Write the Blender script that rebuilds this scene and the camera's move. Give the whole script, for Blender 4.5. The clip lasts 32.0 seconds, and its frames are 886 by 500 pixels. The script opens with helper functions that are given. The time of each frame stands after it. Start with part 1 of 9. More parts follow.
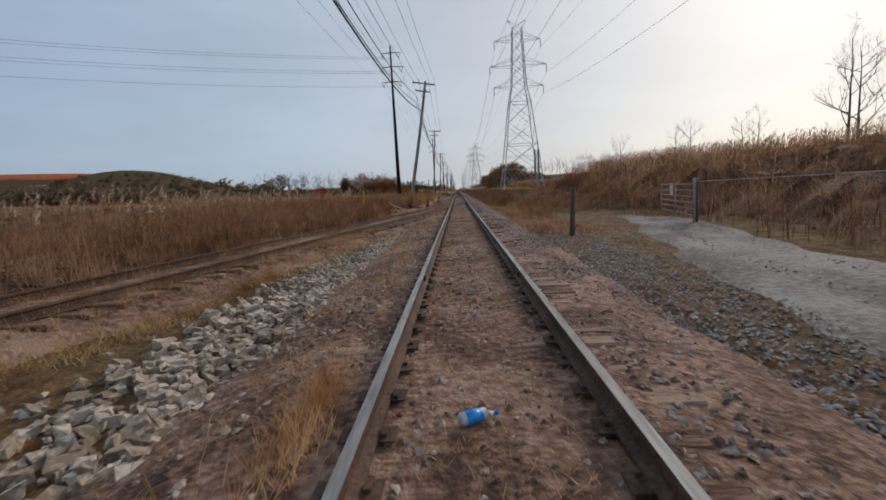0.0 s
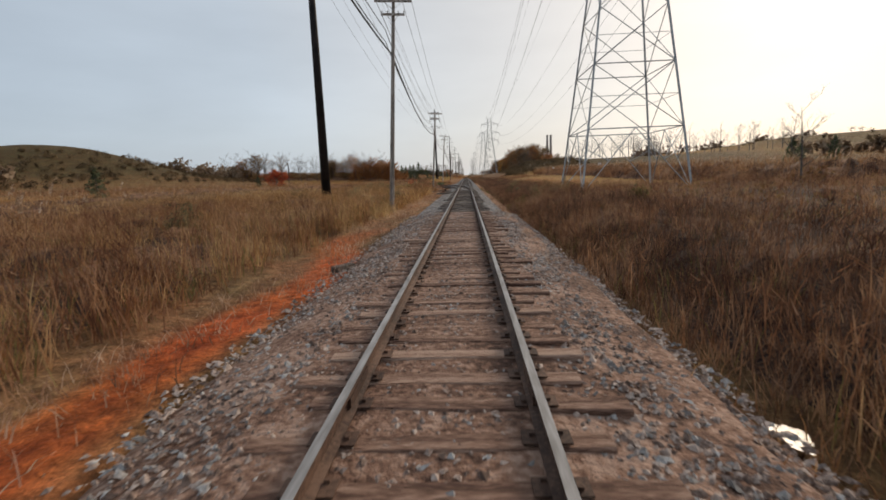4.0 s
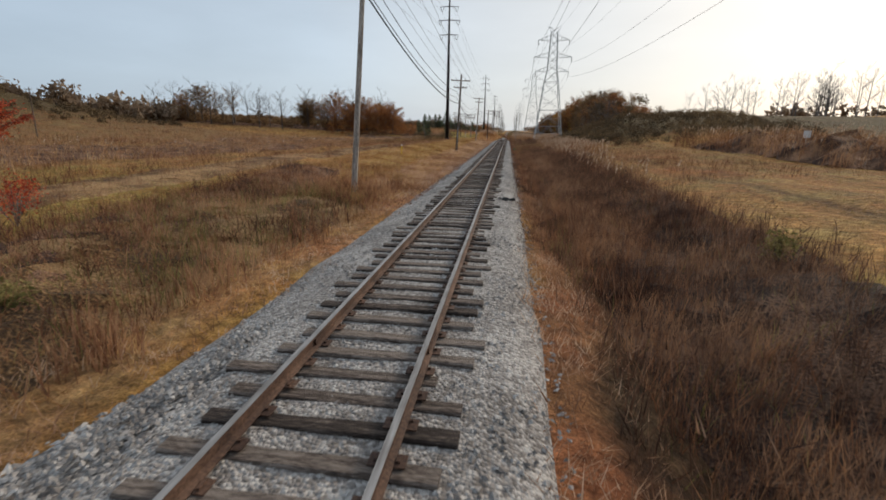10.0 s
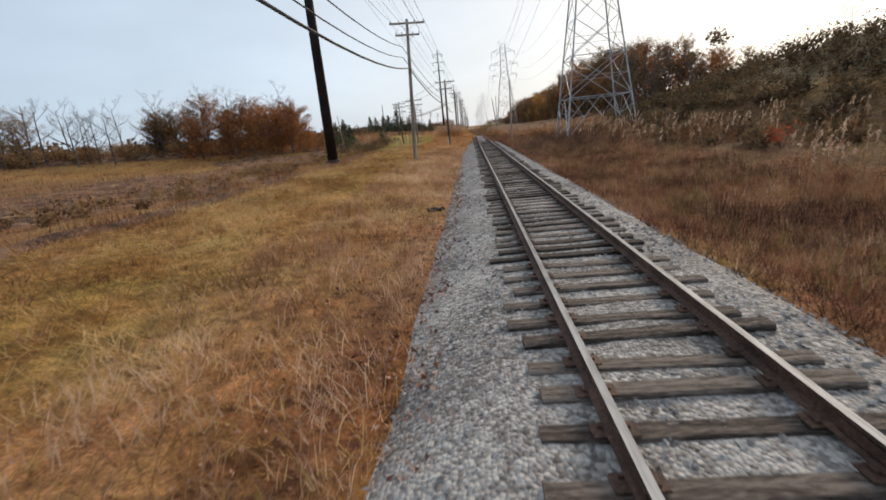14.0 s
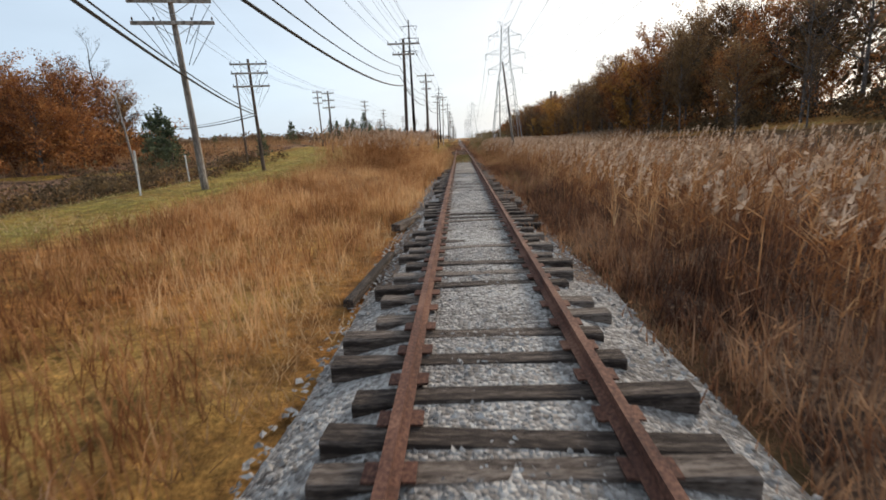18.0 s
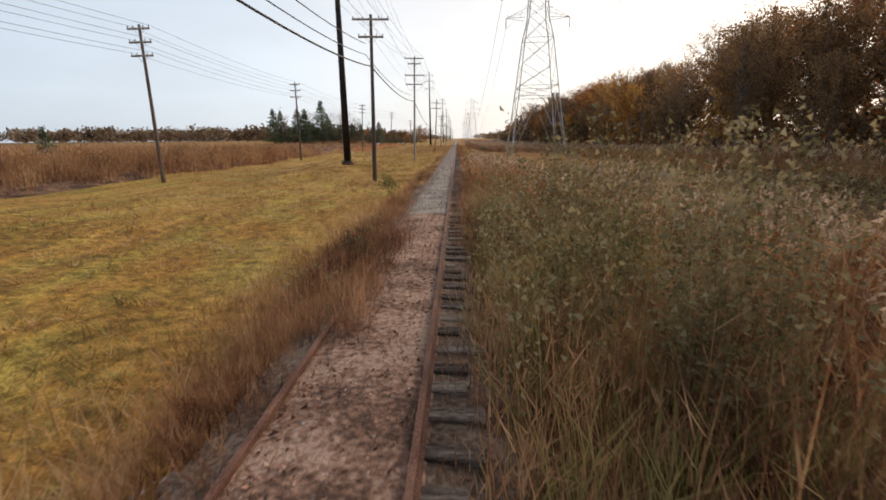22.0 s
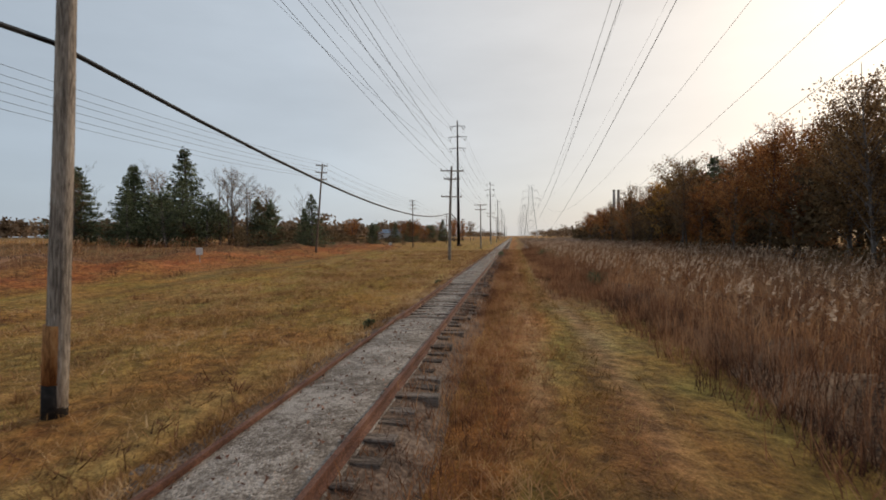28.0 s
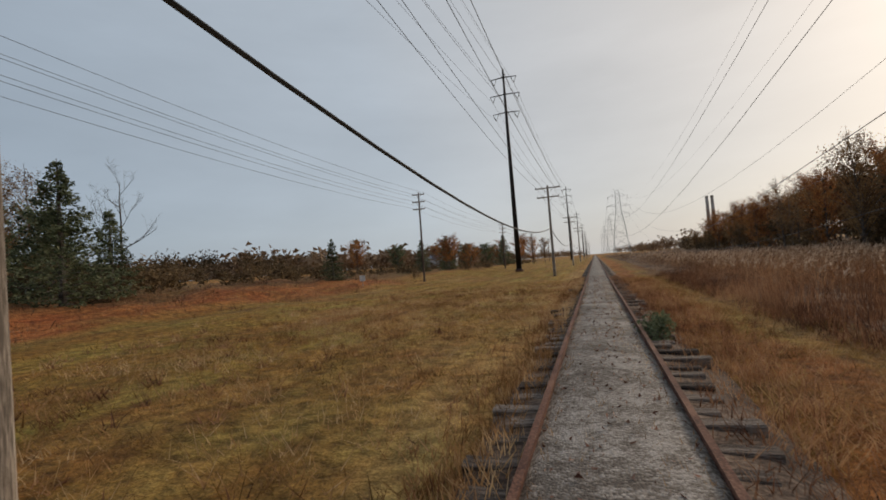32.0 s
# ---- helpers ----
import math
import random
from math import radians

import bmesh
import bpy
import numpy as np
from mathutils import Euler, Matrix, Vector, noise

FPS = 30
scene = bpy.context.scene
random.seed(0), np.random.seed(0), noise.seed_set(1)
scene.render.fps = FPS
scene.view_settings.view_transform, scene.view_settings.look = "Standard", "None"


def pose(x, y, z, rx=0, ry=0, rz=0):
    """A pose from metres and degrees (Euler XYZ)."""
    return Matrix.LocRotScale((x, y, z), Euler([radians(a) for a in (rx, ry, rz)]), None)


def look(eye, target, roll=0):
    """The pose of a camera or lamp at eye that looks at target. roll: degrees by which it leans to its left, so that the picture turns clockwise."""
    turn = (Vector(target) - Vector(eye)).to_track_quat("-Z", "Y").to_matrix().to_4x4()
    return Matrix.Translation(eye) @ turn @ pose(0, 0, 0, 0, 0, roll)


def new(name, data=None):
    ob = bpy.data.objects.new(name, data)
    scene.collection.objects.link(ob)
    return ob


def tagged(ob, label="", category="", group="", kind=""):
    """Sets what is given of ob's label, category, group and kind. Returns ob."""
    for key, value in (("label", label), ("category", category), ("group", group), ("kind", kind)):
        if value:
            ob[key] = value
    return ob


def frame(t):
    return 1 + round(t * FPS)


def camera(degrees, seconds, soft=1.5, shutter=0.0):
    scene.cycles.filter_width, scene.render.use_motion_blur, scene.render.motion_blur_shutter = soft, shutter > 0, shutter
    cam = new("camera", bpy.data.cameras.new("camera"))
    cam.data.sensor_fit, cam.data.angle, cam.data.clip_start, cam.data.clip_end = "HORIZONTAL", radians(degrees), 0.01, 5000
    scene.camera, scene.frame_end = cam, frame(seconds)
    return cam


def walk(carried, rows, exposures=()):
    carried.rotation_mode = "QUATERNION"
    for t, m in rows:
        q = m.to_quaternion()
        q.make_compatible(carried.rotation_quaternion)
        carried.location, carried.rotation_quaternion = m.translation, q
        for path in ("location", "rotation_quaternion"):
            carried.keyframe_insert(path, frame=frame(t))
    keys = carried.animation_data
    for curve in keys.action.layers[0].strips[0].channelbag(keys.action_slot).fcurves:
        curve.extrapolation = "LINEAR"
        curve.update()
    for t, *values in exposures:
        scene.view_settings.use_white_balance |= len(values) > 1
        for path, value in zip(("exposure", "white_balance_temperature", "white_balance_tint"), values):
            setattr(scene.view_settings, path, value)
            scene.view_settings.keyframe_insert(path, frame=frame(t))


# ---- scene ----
import collections

cam = camera(86.0, 32.0, soft=1.7, shutter=0.04)
# seconds, x, y, z, yaw, pitch, roll
PATH = [
    (0, -0.15, -3.58, 1.26, 1.73, -7.20, 3.07),
    (0.5, -0.39, 2.94, 1.10, 1.48, -8.58, 3.28),
    (1, -0.60, 9.77, 0.97, 1.42, -9.13, 2.83),
    (1.5, -0.49, 17.10, 1.11, 2.06, -9.16, 1.84),
    (2, -0.35, 25.03, 1.07, 2.36, -9.03, 1.06),
    (2.5, -0.17, 33.37, 1.15, 2.49, -9.03, 1.37),
    (3, -0.04, 42.01, 1.29, 2.59, -8.93, 1.15),
    (3.5, 0.13, 50.77, 1.32, 2.64, -8.77, 1.58),
    (4, 0.25, 59.70, 1.66, 2.78, -8.87, 2.20),
    (4.5, 0.26, 68.75, 1.92, 2.56, -8.89, 2.87),
    (6.5, 0.54, 105.92, 1.92, 2.99, -11.00, 1.18),
    (7, 0.57, 114.77, 1.78, 3.11, -11.49, 1.02),
    (7.5, 0.75, 123.56, 1.92, 3.23, -11.38, 1.50),
    (8, 1.27, 132.25, 2.30, 3.70, -11.51, 1.87),
    (8.5, 1.13, 140.48, 2.57, 4.86, -11.77, 0.95),
    (9, 1.75, 148.61, 2.68, 6.39, -12.77, -0.54),
    (9.5, 1.86, 156.73, 3.03, 7.60, -14.05, -1.43),
    (10, 1.66, 165.47, 2.67, 7.63, -14.28, -1.05),
    (10.5, 1.27, 174.81, 2.57, 7.44, -14.34, -0.05),
    (11, 0.71, 184.63, 2.65, 6.55, -14.30, 1.50),
    (11.5, 0.17, 194.81, 2.90, 6.07, -14.24, 3.22),
    (12, -0.57, 205.26, 3.02, 4.42, -14.46, 4.55),
    (12.5, -1.21, 215.70, 2.76, 3.76, -14.57, 5.32),
    (13, -1.56, 226.10, 2.49, 3.51, -14.47, 6.02),
    (13.5, -1.70, 236.46, 2.22, 3.33, -14.40, 6.00),
    (14, -1.63, 246.89, 2.12, 3.24, -14.32, 5.63),
    (14.5, -1.40, 257.30, 2.05, 3.28, -14.15, 5.39),
    (16.5, -0.82, 289.80, 1.59, 1.95, -13.44, 4.17),
    (17, -0.72, 298.16, 1.72, 1.21, -13.36, 3.93),
    (17.5, -0.65, 306.68, 1.67, 1.14, -13.26, 3.44),
    (18, -0.27, 315.39, 1.74, 1.93, -13.17, 2.64),
    (18.5, 0.07, 324.05, 1.74, 2.83, -13.04, 1.42),
    (19, 0.26, 332.60, 1.78, 3.91, -12.90, 0.19),
    (19.5, 0.23, 341.52, 1.80, 3.40, -12.96, -1.17),
    (20, 0.20, 350.83, 1.95, 2.40, -12.91, -0.43),
    (20.5, 0.30, 360.50, 2.32, 2.37, -12.86, 0.44),
    (21, 0.47, 370.17, 2.64, 2.33, -12.91, 1.14),
    (21.5, 0.80, 380.14, 2.63, 2.46, -12.89, 0.16),
    (22, 1.17, 390.50, 2.65, 1.71, -13.21, 1.07),
    (22.5, 2.03, 401.11, 3.08, 1.24, -12.43, 1.74),
    (23, 2.96, 411.64, 3.64, 3.08, -10.66, 0.58),
    (23.5, 3.96, 421.69, 3.86, 5.31, -9.34, -1.50),
    (24, 4.96, 431.51, 3.88, 7.44, -8.41, -3.37),
    (24.5, 5.52, 441.29, 3.49, 8.37, -7.78, -4.85),
    (25, 5.44, 450.41, 3.42, 8.97, -7.71, -5.42),
    (25.5, 5.43, 458.90, 3.76, 8.92, -7.11, -6.05),
    (27.5, 2.90, 496.20, 2.44, 8.08, -3.16, 2.19),
    (28, 2.77, 506.00, 2.43, 8.42, -1.63, 0.72),
    (28.5, 2.71, 514.69, 2.36, 11.78, 1.00, 0.17),
    (29, 2.84, 522.18, 2.28, 12.36, 1.15, -0.36),
    (29.5, 2.85, 529.76, 2.25, 13.45, 1.28, -1.57),
    (30, 2.56, 536.78, 2.13, 14.15, 1.10, -2.29),
    (30.5, 1.79, 543.46, 1.92, 13.65, 1.14, -0.32),
    (31, 1.19, 548.99, 1.73, 13.40, 1.19, 0.70),
    (31.5, 0.67, 553.86, 1.61, 13.14, 1.26, 3.23),
    (32, -0.05, 558.84, 1.70, 17.80, 1.90, 4.46),
]
walk(cam, [(t, pose(x, y, z, 90 + pitch, roll, yaw)) for t, x, y, z, yaw, pitch, roll in PATH],
     [(0, -0.3, 6050, 11), (1, -0.14, 6200, 10), (2.5, 0.0, 6500, 11), (4, 0.0, 6750, 12), (6.5, 0.0, 6600, 11), (8, 0.0, 6550, 10), (12, 0.2, 6400, 10), (14, 0.3, 6450, 11), (17, 0.42, 6250, 9), (18, 0.45, 6400, 10), (19, 0.46, 6700, 12), (20, 0.45, 6650, 12),
      (21, 0.52, 6700, 12), (22, 0.47, 6900, 14), (24, 0.1, 6950, 14), (25.5, -0.1, 6800, 12), (27.5, -0.06, 6800, 12), (28, -0.06, 6850, 12), (29, -0.29, 6650, 11), (30, -0.35, 6650, 11), (32, -0.29, 6800, 12)])

# ---- light ----
SUN_AZ, SUN_EL = radians(36), radians(24)
SUN_DIR = Vector((math.sin(SUN_AZ) * math.cos(SUN_EL), math.cos(SUN_AZ) * math.cos(SUN_EL), math.sin(SUN_EL)))


def make_world():
    w = bpy.data.worlds.new("overcast_sky")
    scene.world = w
    w.use_nodes = True
    nt = w.node_tree
    nt.nodes.clear()
    N = nt.nodes.new
    sky = N("ShaderNodeTexSky")
    sky.sky_type = 'NISHITA'
    sky.sun_disc = False
    sky.sun_elevation, sky.sun_rotation = SUN_EL, SUN_AZ
    sky.dust_density, sky.air_density = 2.0, 1.0
    scale = N("ShaderNodeMix")
    scale.data_type, scale.blend_type = 'RGBA', 'MULTIPLY'
    scale.inputs[0].default_value = 1.0
    scale.inputs[7].default_value = (0.09, 0.09, 0.09, 1)
    nt.links.new(sky.outputs[0], scale.inputs[6])
    tc = N("ShaderNodeTexCoord")
    # cloud brightness rises towards the veiled sun
    dot = N("ShaderNodeVectorMath")
    dot.operation = 'DOT_PRODUCT'
    dot.inputs[1].default_value = SUN_DIR
    nt.links.new(tc.outputs["Generated"], dot.inputs[0])
    ramp = N("ShaderNodeValToRGB")
    cr = ramp.color_ramp
    cr.elements[0].position, cr.elements[0].color = 0.0, (0.455, 0.565, 0.685, 1)
    cr.elements[1].position, cr.elements[1].color = 1.0, (0.86, 0.85, 0.825, 1)
    e = cr.elements.new(0.55)
    e.color = (0.60, 0.70, 0.80, 1)
    e = cr.elements.new(0.82)
    e.color = (0.725, 0.76, 0.785, 1)
    nt.links.new(dot.outputs["Value"], ramp.inputs[0])
    # wisps, drawn out along the horizon
    mp = N("ShaderNodeMapping")
    mp.inputs["Scale"].default_value = (1.0, 1.0, 3.6)
    nt.links.new(tc.outputs["Generated"], mp.inputs[0])
    nz = N("ShaderNodeTexNoise")
    nz.inputs["Scale"].default_value = 2.0
    nz.inputs["Detail"].default_value = 6.0
    nz.inputs["Roughness"].default_value = 0.55
    nt.links.new(mp.outputs[0], nz.inputs[0])
    vr = N("ShaderNodeMapRange")
    vr.inputs["From Min"].default_value, vr.inputs["From Max"].default_value = 0.3, 0.75
    vr.inputs["To Min"].default_value, vr.inputs["To Max"].default_value = 0.9, 1.08
    nt.links.new(nz.outputs["Fac"], vr.inputs[0])
    cl = N("ShaderNodeVectorMath")
    cl.operation = 'SCALE'
    nt.links.new(ramp.outputs[0], cl.inputs[0])
    nt.links.new(vr.outputs[0], cl.inputs["Scale"])
    mix = N("ShaderNodeMix")
    mix.data_type = 'RGBA'
    mix.inputs[0].default_value = 0.80
    nt.links.new(scale.outputs[2], mix.inputs[6])
    nt.links.new(cl.outputs[0], mix.inputs[7])
    bg = N("ShaderNodeBackground")
    bg.inputs["Strength"].default_value = 1.0
    nt.links.new(mix.outputs[2], bg.inputs[0])
    out = N("ShaderNodeOutputWorld")
    nt.links.new(bg.outputs[0], out.inputs[0])


make_world()
sun = new("sun", bpy.data.lights.new("sun", 'SUN'))
sun.data.energy, sun.data.angle, sun.data.color = 2.1, radians(12), (1.0, 0.85, 0.66)
sun.matrix_world = look(SUN_DIR * 100, (0, 0, 0))
scene.view_settings.exposure = 0.0

# ---- materials ----


def mat(name, cols, scale=1.0, fine=12.0, rough=0.9, bump=0.3, metal=0.0, island=0.0, rand=0.0, bump_scale=None, vor=0.0, stretch=(1, 1, 1), attr="", spec=0.3, dist=0.02, thin=0.0, con=1.7):
    """cols: three colours, dark to light, spread by a noise at two scales. island: how far each loose piece differs; rand: each object."""
    m = bpy.data.materials.new(name)
    m.use_nodes = True
    nt = m.node_tree
    N, L = nt.nodes.new, nt.links.new
    bsdf = nt.nodes["Principled BSDF"]
    bsdf.inputs["Roughness"].default_value = rough
    bsdf.inputs["Metallic"].default_value = metal
    bsdf.inputs["Specular IOR Level"].default_value = spec
    geo = N("ShaderNodeNewGeometry")
    mp = N("ShaderNodeMapping")
    mp.inputs["Scale"].default_value = stretch
    if rand and not island:
        tco = N("ShaderNodeTexCoord")
        L(tco.outputs["Object"], mp.inputs[0])
    else:
        L(geo.outputs["Position"], mp.inputs[0])
    n1 = N("ShaderNodeTexNoise")
    n1.inputs["Scale"].default_value, n1.inputs["Detail"].default_value = scale, 5
    n2 = N("ShaderNodeTexNoise")
    n2.inputs["Scale"].default_value, n2.inputs["Detail"].default_value = fine, 4
    L(mp.outputs[0], n1.inputs[0])
    L(mp.outputs[0], n2.inputs[0])
    add = N("ShaderNodeMath")
    add.operation = 'ADD'
    L(n1.outputs["Fac"], add.inputs[0])
    L(n2.outputs["Fac"], add.inputs[1])
    val = add.outputs[0]
    half = N("ShaderNodeMath")
    half.operation = 'MULTIPLY_ADD'
    half.inputs[1].default_value, half.inputs[2].default_value = con, 0.5 - con
    L(val, half.inputs[0])
    val = half.outputs[0]
    if island or rand:
        if island:
            src = geo.outputs["Random Per Island"]
            amt = island
        else:
            oi = N("ShaderNodeObjectInfo")
            src = oi.outputs["Random"]
            amt = rand
        ma = N("ShaderNodeMath")
        ma.operation = 'MULTIPLY_ADD'
        ma.inputs[1].default_value = amt
        L(src, ma.inputs[0])
        sub = N("ShaderNodeMath")
        sub.operation = 'SUBTRACT'
        sub.inputs[1].default_value = amt / 2
        L(val, sub.inputs[0])
        L(sub.outputs[0], ma.inputs[2])
        val = ma.outputs[0]
    if vor:
        vo = N("ShaderNodeTexVoronoi")
        vo.inputs["Scale"].default_value = vor
        L(mp.outputs[0], vo.inputs[0])
        sepc = N("ShaderNodeSeparateColor")
        L(vo.outputs["Color"], sepc.inputs[0])
        mv = N("ShaderNodeMath")
        mv.operation = 'MULTIPLY_ADD'
        mv.inputs[1].default_value = 0.75
        L(sepc.outputs[0], mv.inputs[0])
        sb = N("ShaderNodeMath")
        sb.operation = 'SUBTRACT'
        sb.inputs[1].default_value = 0.38
        L(val, sb.inputs[0])
        L(sb.outputs[0], mv.inputs[2])
        val = mv.outputs[0]
    ramp = N("ShaderNodeValToRGB")
    cr = ramp.color_ramp
    cr.elements[0].position, cr.elements[1].position = 0.12, 0.88
    cr.elements[0].color, cr.elements[1].color = (*cols[0], 1), (*cols[2], 1)
    e = cr.elements.new(0.5)
    e.color = (*cols[1], 1)
    L(val, ramp.inputs[0])
    col = ramp.outputs[0]
    if attr:
        at = N("ShaderNodeAttribute")
        at.attribute_name = attr
        mx = N("ShaderNodeMix")
        mx.data_type, mx.blend_type = 'RGBA', 'MULTIPLY'
        mx.inputs[0].default_value = 1.0
        L(col, mx.inputs[6])
        L(at.outputs["Color"], mx.inputs[7])
        col = mx.outputs[2]
    L(col, bsdf.inputs["Base Color"])
    if bump:
        b = N("ShaderNodeBump")
        b.inputs["Strength"].default_value = bump
        b.inputs["Distance"].default_value = dist
        if vor:
            L(vo.outputs["Distance"], b.inputs["Height"])
            b.invert = True
        else:
            n3 = N("ShaderNodeTexNoise")
            n3.inputs["Scale"].default_value = bump_scale or fine * 2
            n3.inputs["Detail"].default_value = 5
            L(mp.outputs[0], n3.inputs[0])
            L(n3.outputs["Fac"], b.inputs["Height"])
        L(b.outputs[0], bsdf.inputs["Normal"])
    if thin:
        tr = N("ShaderNodeBsdfTranslucent")
        L(col, tr.inputs["Color"])
        mixs = N("ShaderNodeMixShader")
        mixs.inputs[0].default_value = thin
        L(bsdf.outputs[0], mixs.inputs[1])
        L(tr.outputs[0], mixs.inputs[2])
        L(mixs.outputs[0], nt.nodes["Material Output"].inputs["Surface"])
    return m


M = {}
def ground_mat():
    """Turf and soil: the plan's colours, broken by tufts, by rows along the line and by bare spots."""
    m = bpy.data.materials.new("ground")
    m.use_nodes = True
    nt = m.node_tree
    N, L = nt.nodes.new, nt.links.new
    bsdf = nt.nodes["Principled BSDF"]
    bsdf.inputs["Roughness"].default_value = 0.95
    bsdf.inputs["Specular IOR Level"].default_value = 0.2
    geo, at = N("ShaderNodeNewGeometry"), N("ShaderNodeAttribute")
    at.attribute_name = "tint"
    col = at.outputs["Color"]
    for stretch, scale, detail, lo, hi, dark, light in (((1, 1, 1), 3.2, 7, 0.33, 0.68, (0.45, 0.41, 0.35), (1.5, 1.47, 1.4)), ((1.0, 0.12, 1), 0.9, 5, 0.35, 0.66, (0.72, 0.60, 0.5), (1.22, 1.25, 1.15)),
                                                        ((1, 1, 1), 0.35, 4, 0.38, 0.64, (1.06, 0.9, 0.78), (0.92, 1.05, 0.92)), ((1, 1, 1), 22.0, 3, 0.3, 0.7, (0.6, 0.58, 0.55), (1.35, 1.35, 1.32))):
        mp, nz, mr, mx, mul = N("ShaderNodeMapping"), N("ShaderNodeTexNoise"), N("ShaderNodeMapRange"), N("ShaderNodeMix"), N("ShaderNodeMix")
        mp.inputs["Scale"].default_value = stretch
        nz.inputs["Scale"].default_value, nz.inputs["Detail"].default_value = scale, detail
        nz.inputs["Roughness"].default_value = 0.62
        mr.inputs["From Min"].default_value, mr.inputs["From Max"].default_value = lo, hi
        mx.data_type, mul.data_type, mul.blend_type = 'RGBA', 'RGBA', 'MULTIPLY'
        mx.inputs[6].default_value, mx.inputs[7].default_value = (*dark, 1), (*light, 1)
        mul.inputs[0].default_value = 1.0
        L(geo.outputs["Position"], mp.inputs[0])
        L(mp.outputs[0], nz.inputs[0])
        L(nz.outputs["Fac"], mr.inputs[0])
        L(mr.outputs[0], mx.inputs[0])
        L(col, mul.inputs[6])
        L(mx.outputs[2], mul.inputs[7])
        col = mul.outputs[2]
    L(col, bsdf.inputs["Base Color"])
    nz, b = N("ShaderNodeTexNoise"), N("ShaderNodeBump")
    nz.inputs["Scale"].default_value, nz.inputs["Detail"].default_value, nz.inputs["Roughness"].default_value = 3.2, 8, 0.62
    b.inputs["Strength"].default_value, b.inputs["Distance"].default_value = 1.0, 0.35
    L(geo.outputs["Position"], nz.inputs[0])
    L(nz.outputs["Fac"], b.inputs["Height"])
    L(b.outputs[0], bsdf.inputs["Normal"])
    return m


M["ground"] = ground_mat()
M["ballast"] = mat("ballast", [(0.13, 0.112, 0.1), (0.27, 0.243, 0.222), (0.46, 0.425, 0.39)], 0.8, 14.0, 0.9, 1.0, vor=23.0, dist=0.03, con=1.2)
M["dirt_ballast"] = mat("dirt_ballast", [(0.08, 0.04, 0.026), (0.218, 0.117, 0.077), (0.375, 0.24, 0.175)], 0.9, 11.0, 0.95, 1.0, bump_scale=24.0, dist=0.04, con=2.0)
M["gravel"] = mat("fine_gravel", [(0.105, 0.082, 0.066), (0.215, 0.182, 0.155), (0.36, 0.318, 0.282)], 0.9, 5.0, 0.95, 0.8, vor=36.0, dist=0.02, con=1.5)
M["road"] = mat("pale_gravel_road", [(0.12, 0.096, 0.08), (0.225, 0.187, 0.16), (0.34, 0.295, 0.258)], 0.5, 9.0, 0.95, 0.8, bump_scale=25, dist=0.03)
M["stone"] = mat("crushed_stone", [(0.15, 0.132, 0.12), (0.285, 0.26, 0.24), (0.47, 0.44, 0.41)], 0.7, 30.0, 0.85, 0.3, island=0.7, con=1.0)
M["brown_stone"] = mat("dusty_stone", [(0.11, 0.07, 0.053), (0.265, 0.183, 0.143), (0.48, 0.375, 0.31)], 2.0, 30.0, 0.9, 0.3, island=0.8)
M["pale_rock"] = mat("pale_rock", [(0.2, 0.145, 0.1), (0.38, 0.295, 0.22), (0.58, 0.48, 0.38)], 1.5, 20.0, 0.85, 0.4, island=0.7)
M["rail_top"] = mat("worn_rail_head", [(0.17, 0.155, 0.145), (0.27, 0.255, 0.245), (0.38, 0.365, 0.355)], 1.5, 20.0, 0.68, 0.05, metal=0.3, stretch=(1, 0.1, 1))
M["rail_side"] = mat("brown_rail_steel", [(0.04, 0.022, 0.016), (0.085, 0.046, 0.031), (0.15, 0.085, 0.056)], 1.5, 30.0, 0.75, 0.3, metal=0.15)
M["rail_rust"] = mat("rusty_rail_steel", [(0.06, 0.026, 0.018), (0.13, 0.056, 0.037), (0.22, 0.11, 0.07)], 1.2, 35.0, 0.85, 0.3, metal=0.1)
M["tie"] = mat("weathered_tie_wood", [(0.026, 0.018, 0.014), (0.1, 0.073, 0.058), (0.25, 0.2, 0.165)], 1.6, 11.0, 0.95, 1.0, rand=0.6, stretch=(1.0, 9.0, 9.0), bump_scale=14, dist=0.02)
M["tie_brown"] = mat("brown_tie_wood", [(0.085, 0.042, 0.028), (0.25, 0.14, 0.095), (0.42, 0.28, 0.205)], 1.0, 9.0, 0.95, 0.8, rand=0.6, stretch=(1.0, 9.0, 9.0), bump_scale=14, dist=0.02)
M["tie_stuff"] = mat("far_tie_wood", [(0.03, 0.021, 0.016), (0.105, 0.076, 0.06), (0.25, 0.2, 0.165)], 1.0, 9.0, 0.95, 0.5, island=0.7, stretch=(1.0, 9.0, 9.0))
M["pole_wood"] = mat("grey_pole_wood", [(0.12, 0.098, 0.08), (0.32, 0.27, 0.225), (0.52, 0.46, 0.395)], 1.2, 10.0, 0.9, 0.5, rand=0.3, stretch=(5, 5, 0.5))
M["plank"] = mat("tan_plank_wood", [(0.2, 0.135, 0.075), (0.42, 0.3, 0.175), (0.6, 0.46, 0.3)], 1.2, 10.0, 0.9, 0.5, stretch=(1.0, 8, 8))
M["pole_brown"] = mat("brown_pole_wood", [(0.05, 0.033, 0.025), (0.115, 0.08, 0.06), (0.21, 0.155, 0.12)], 1.2, 10.0, 0.9, 0.5, rand=0.3, stretch=(5, 5, 0.5))
M["pole_dark"] = mat("dark_weathering_steel", [(0.012, 0.010, 0.010), (0.024, 0.019, 0.018), (0.045, 0.034, 0.03)], 0.8, 8.0, 0.7, 0.1, metal=0.3, rand=0.1)
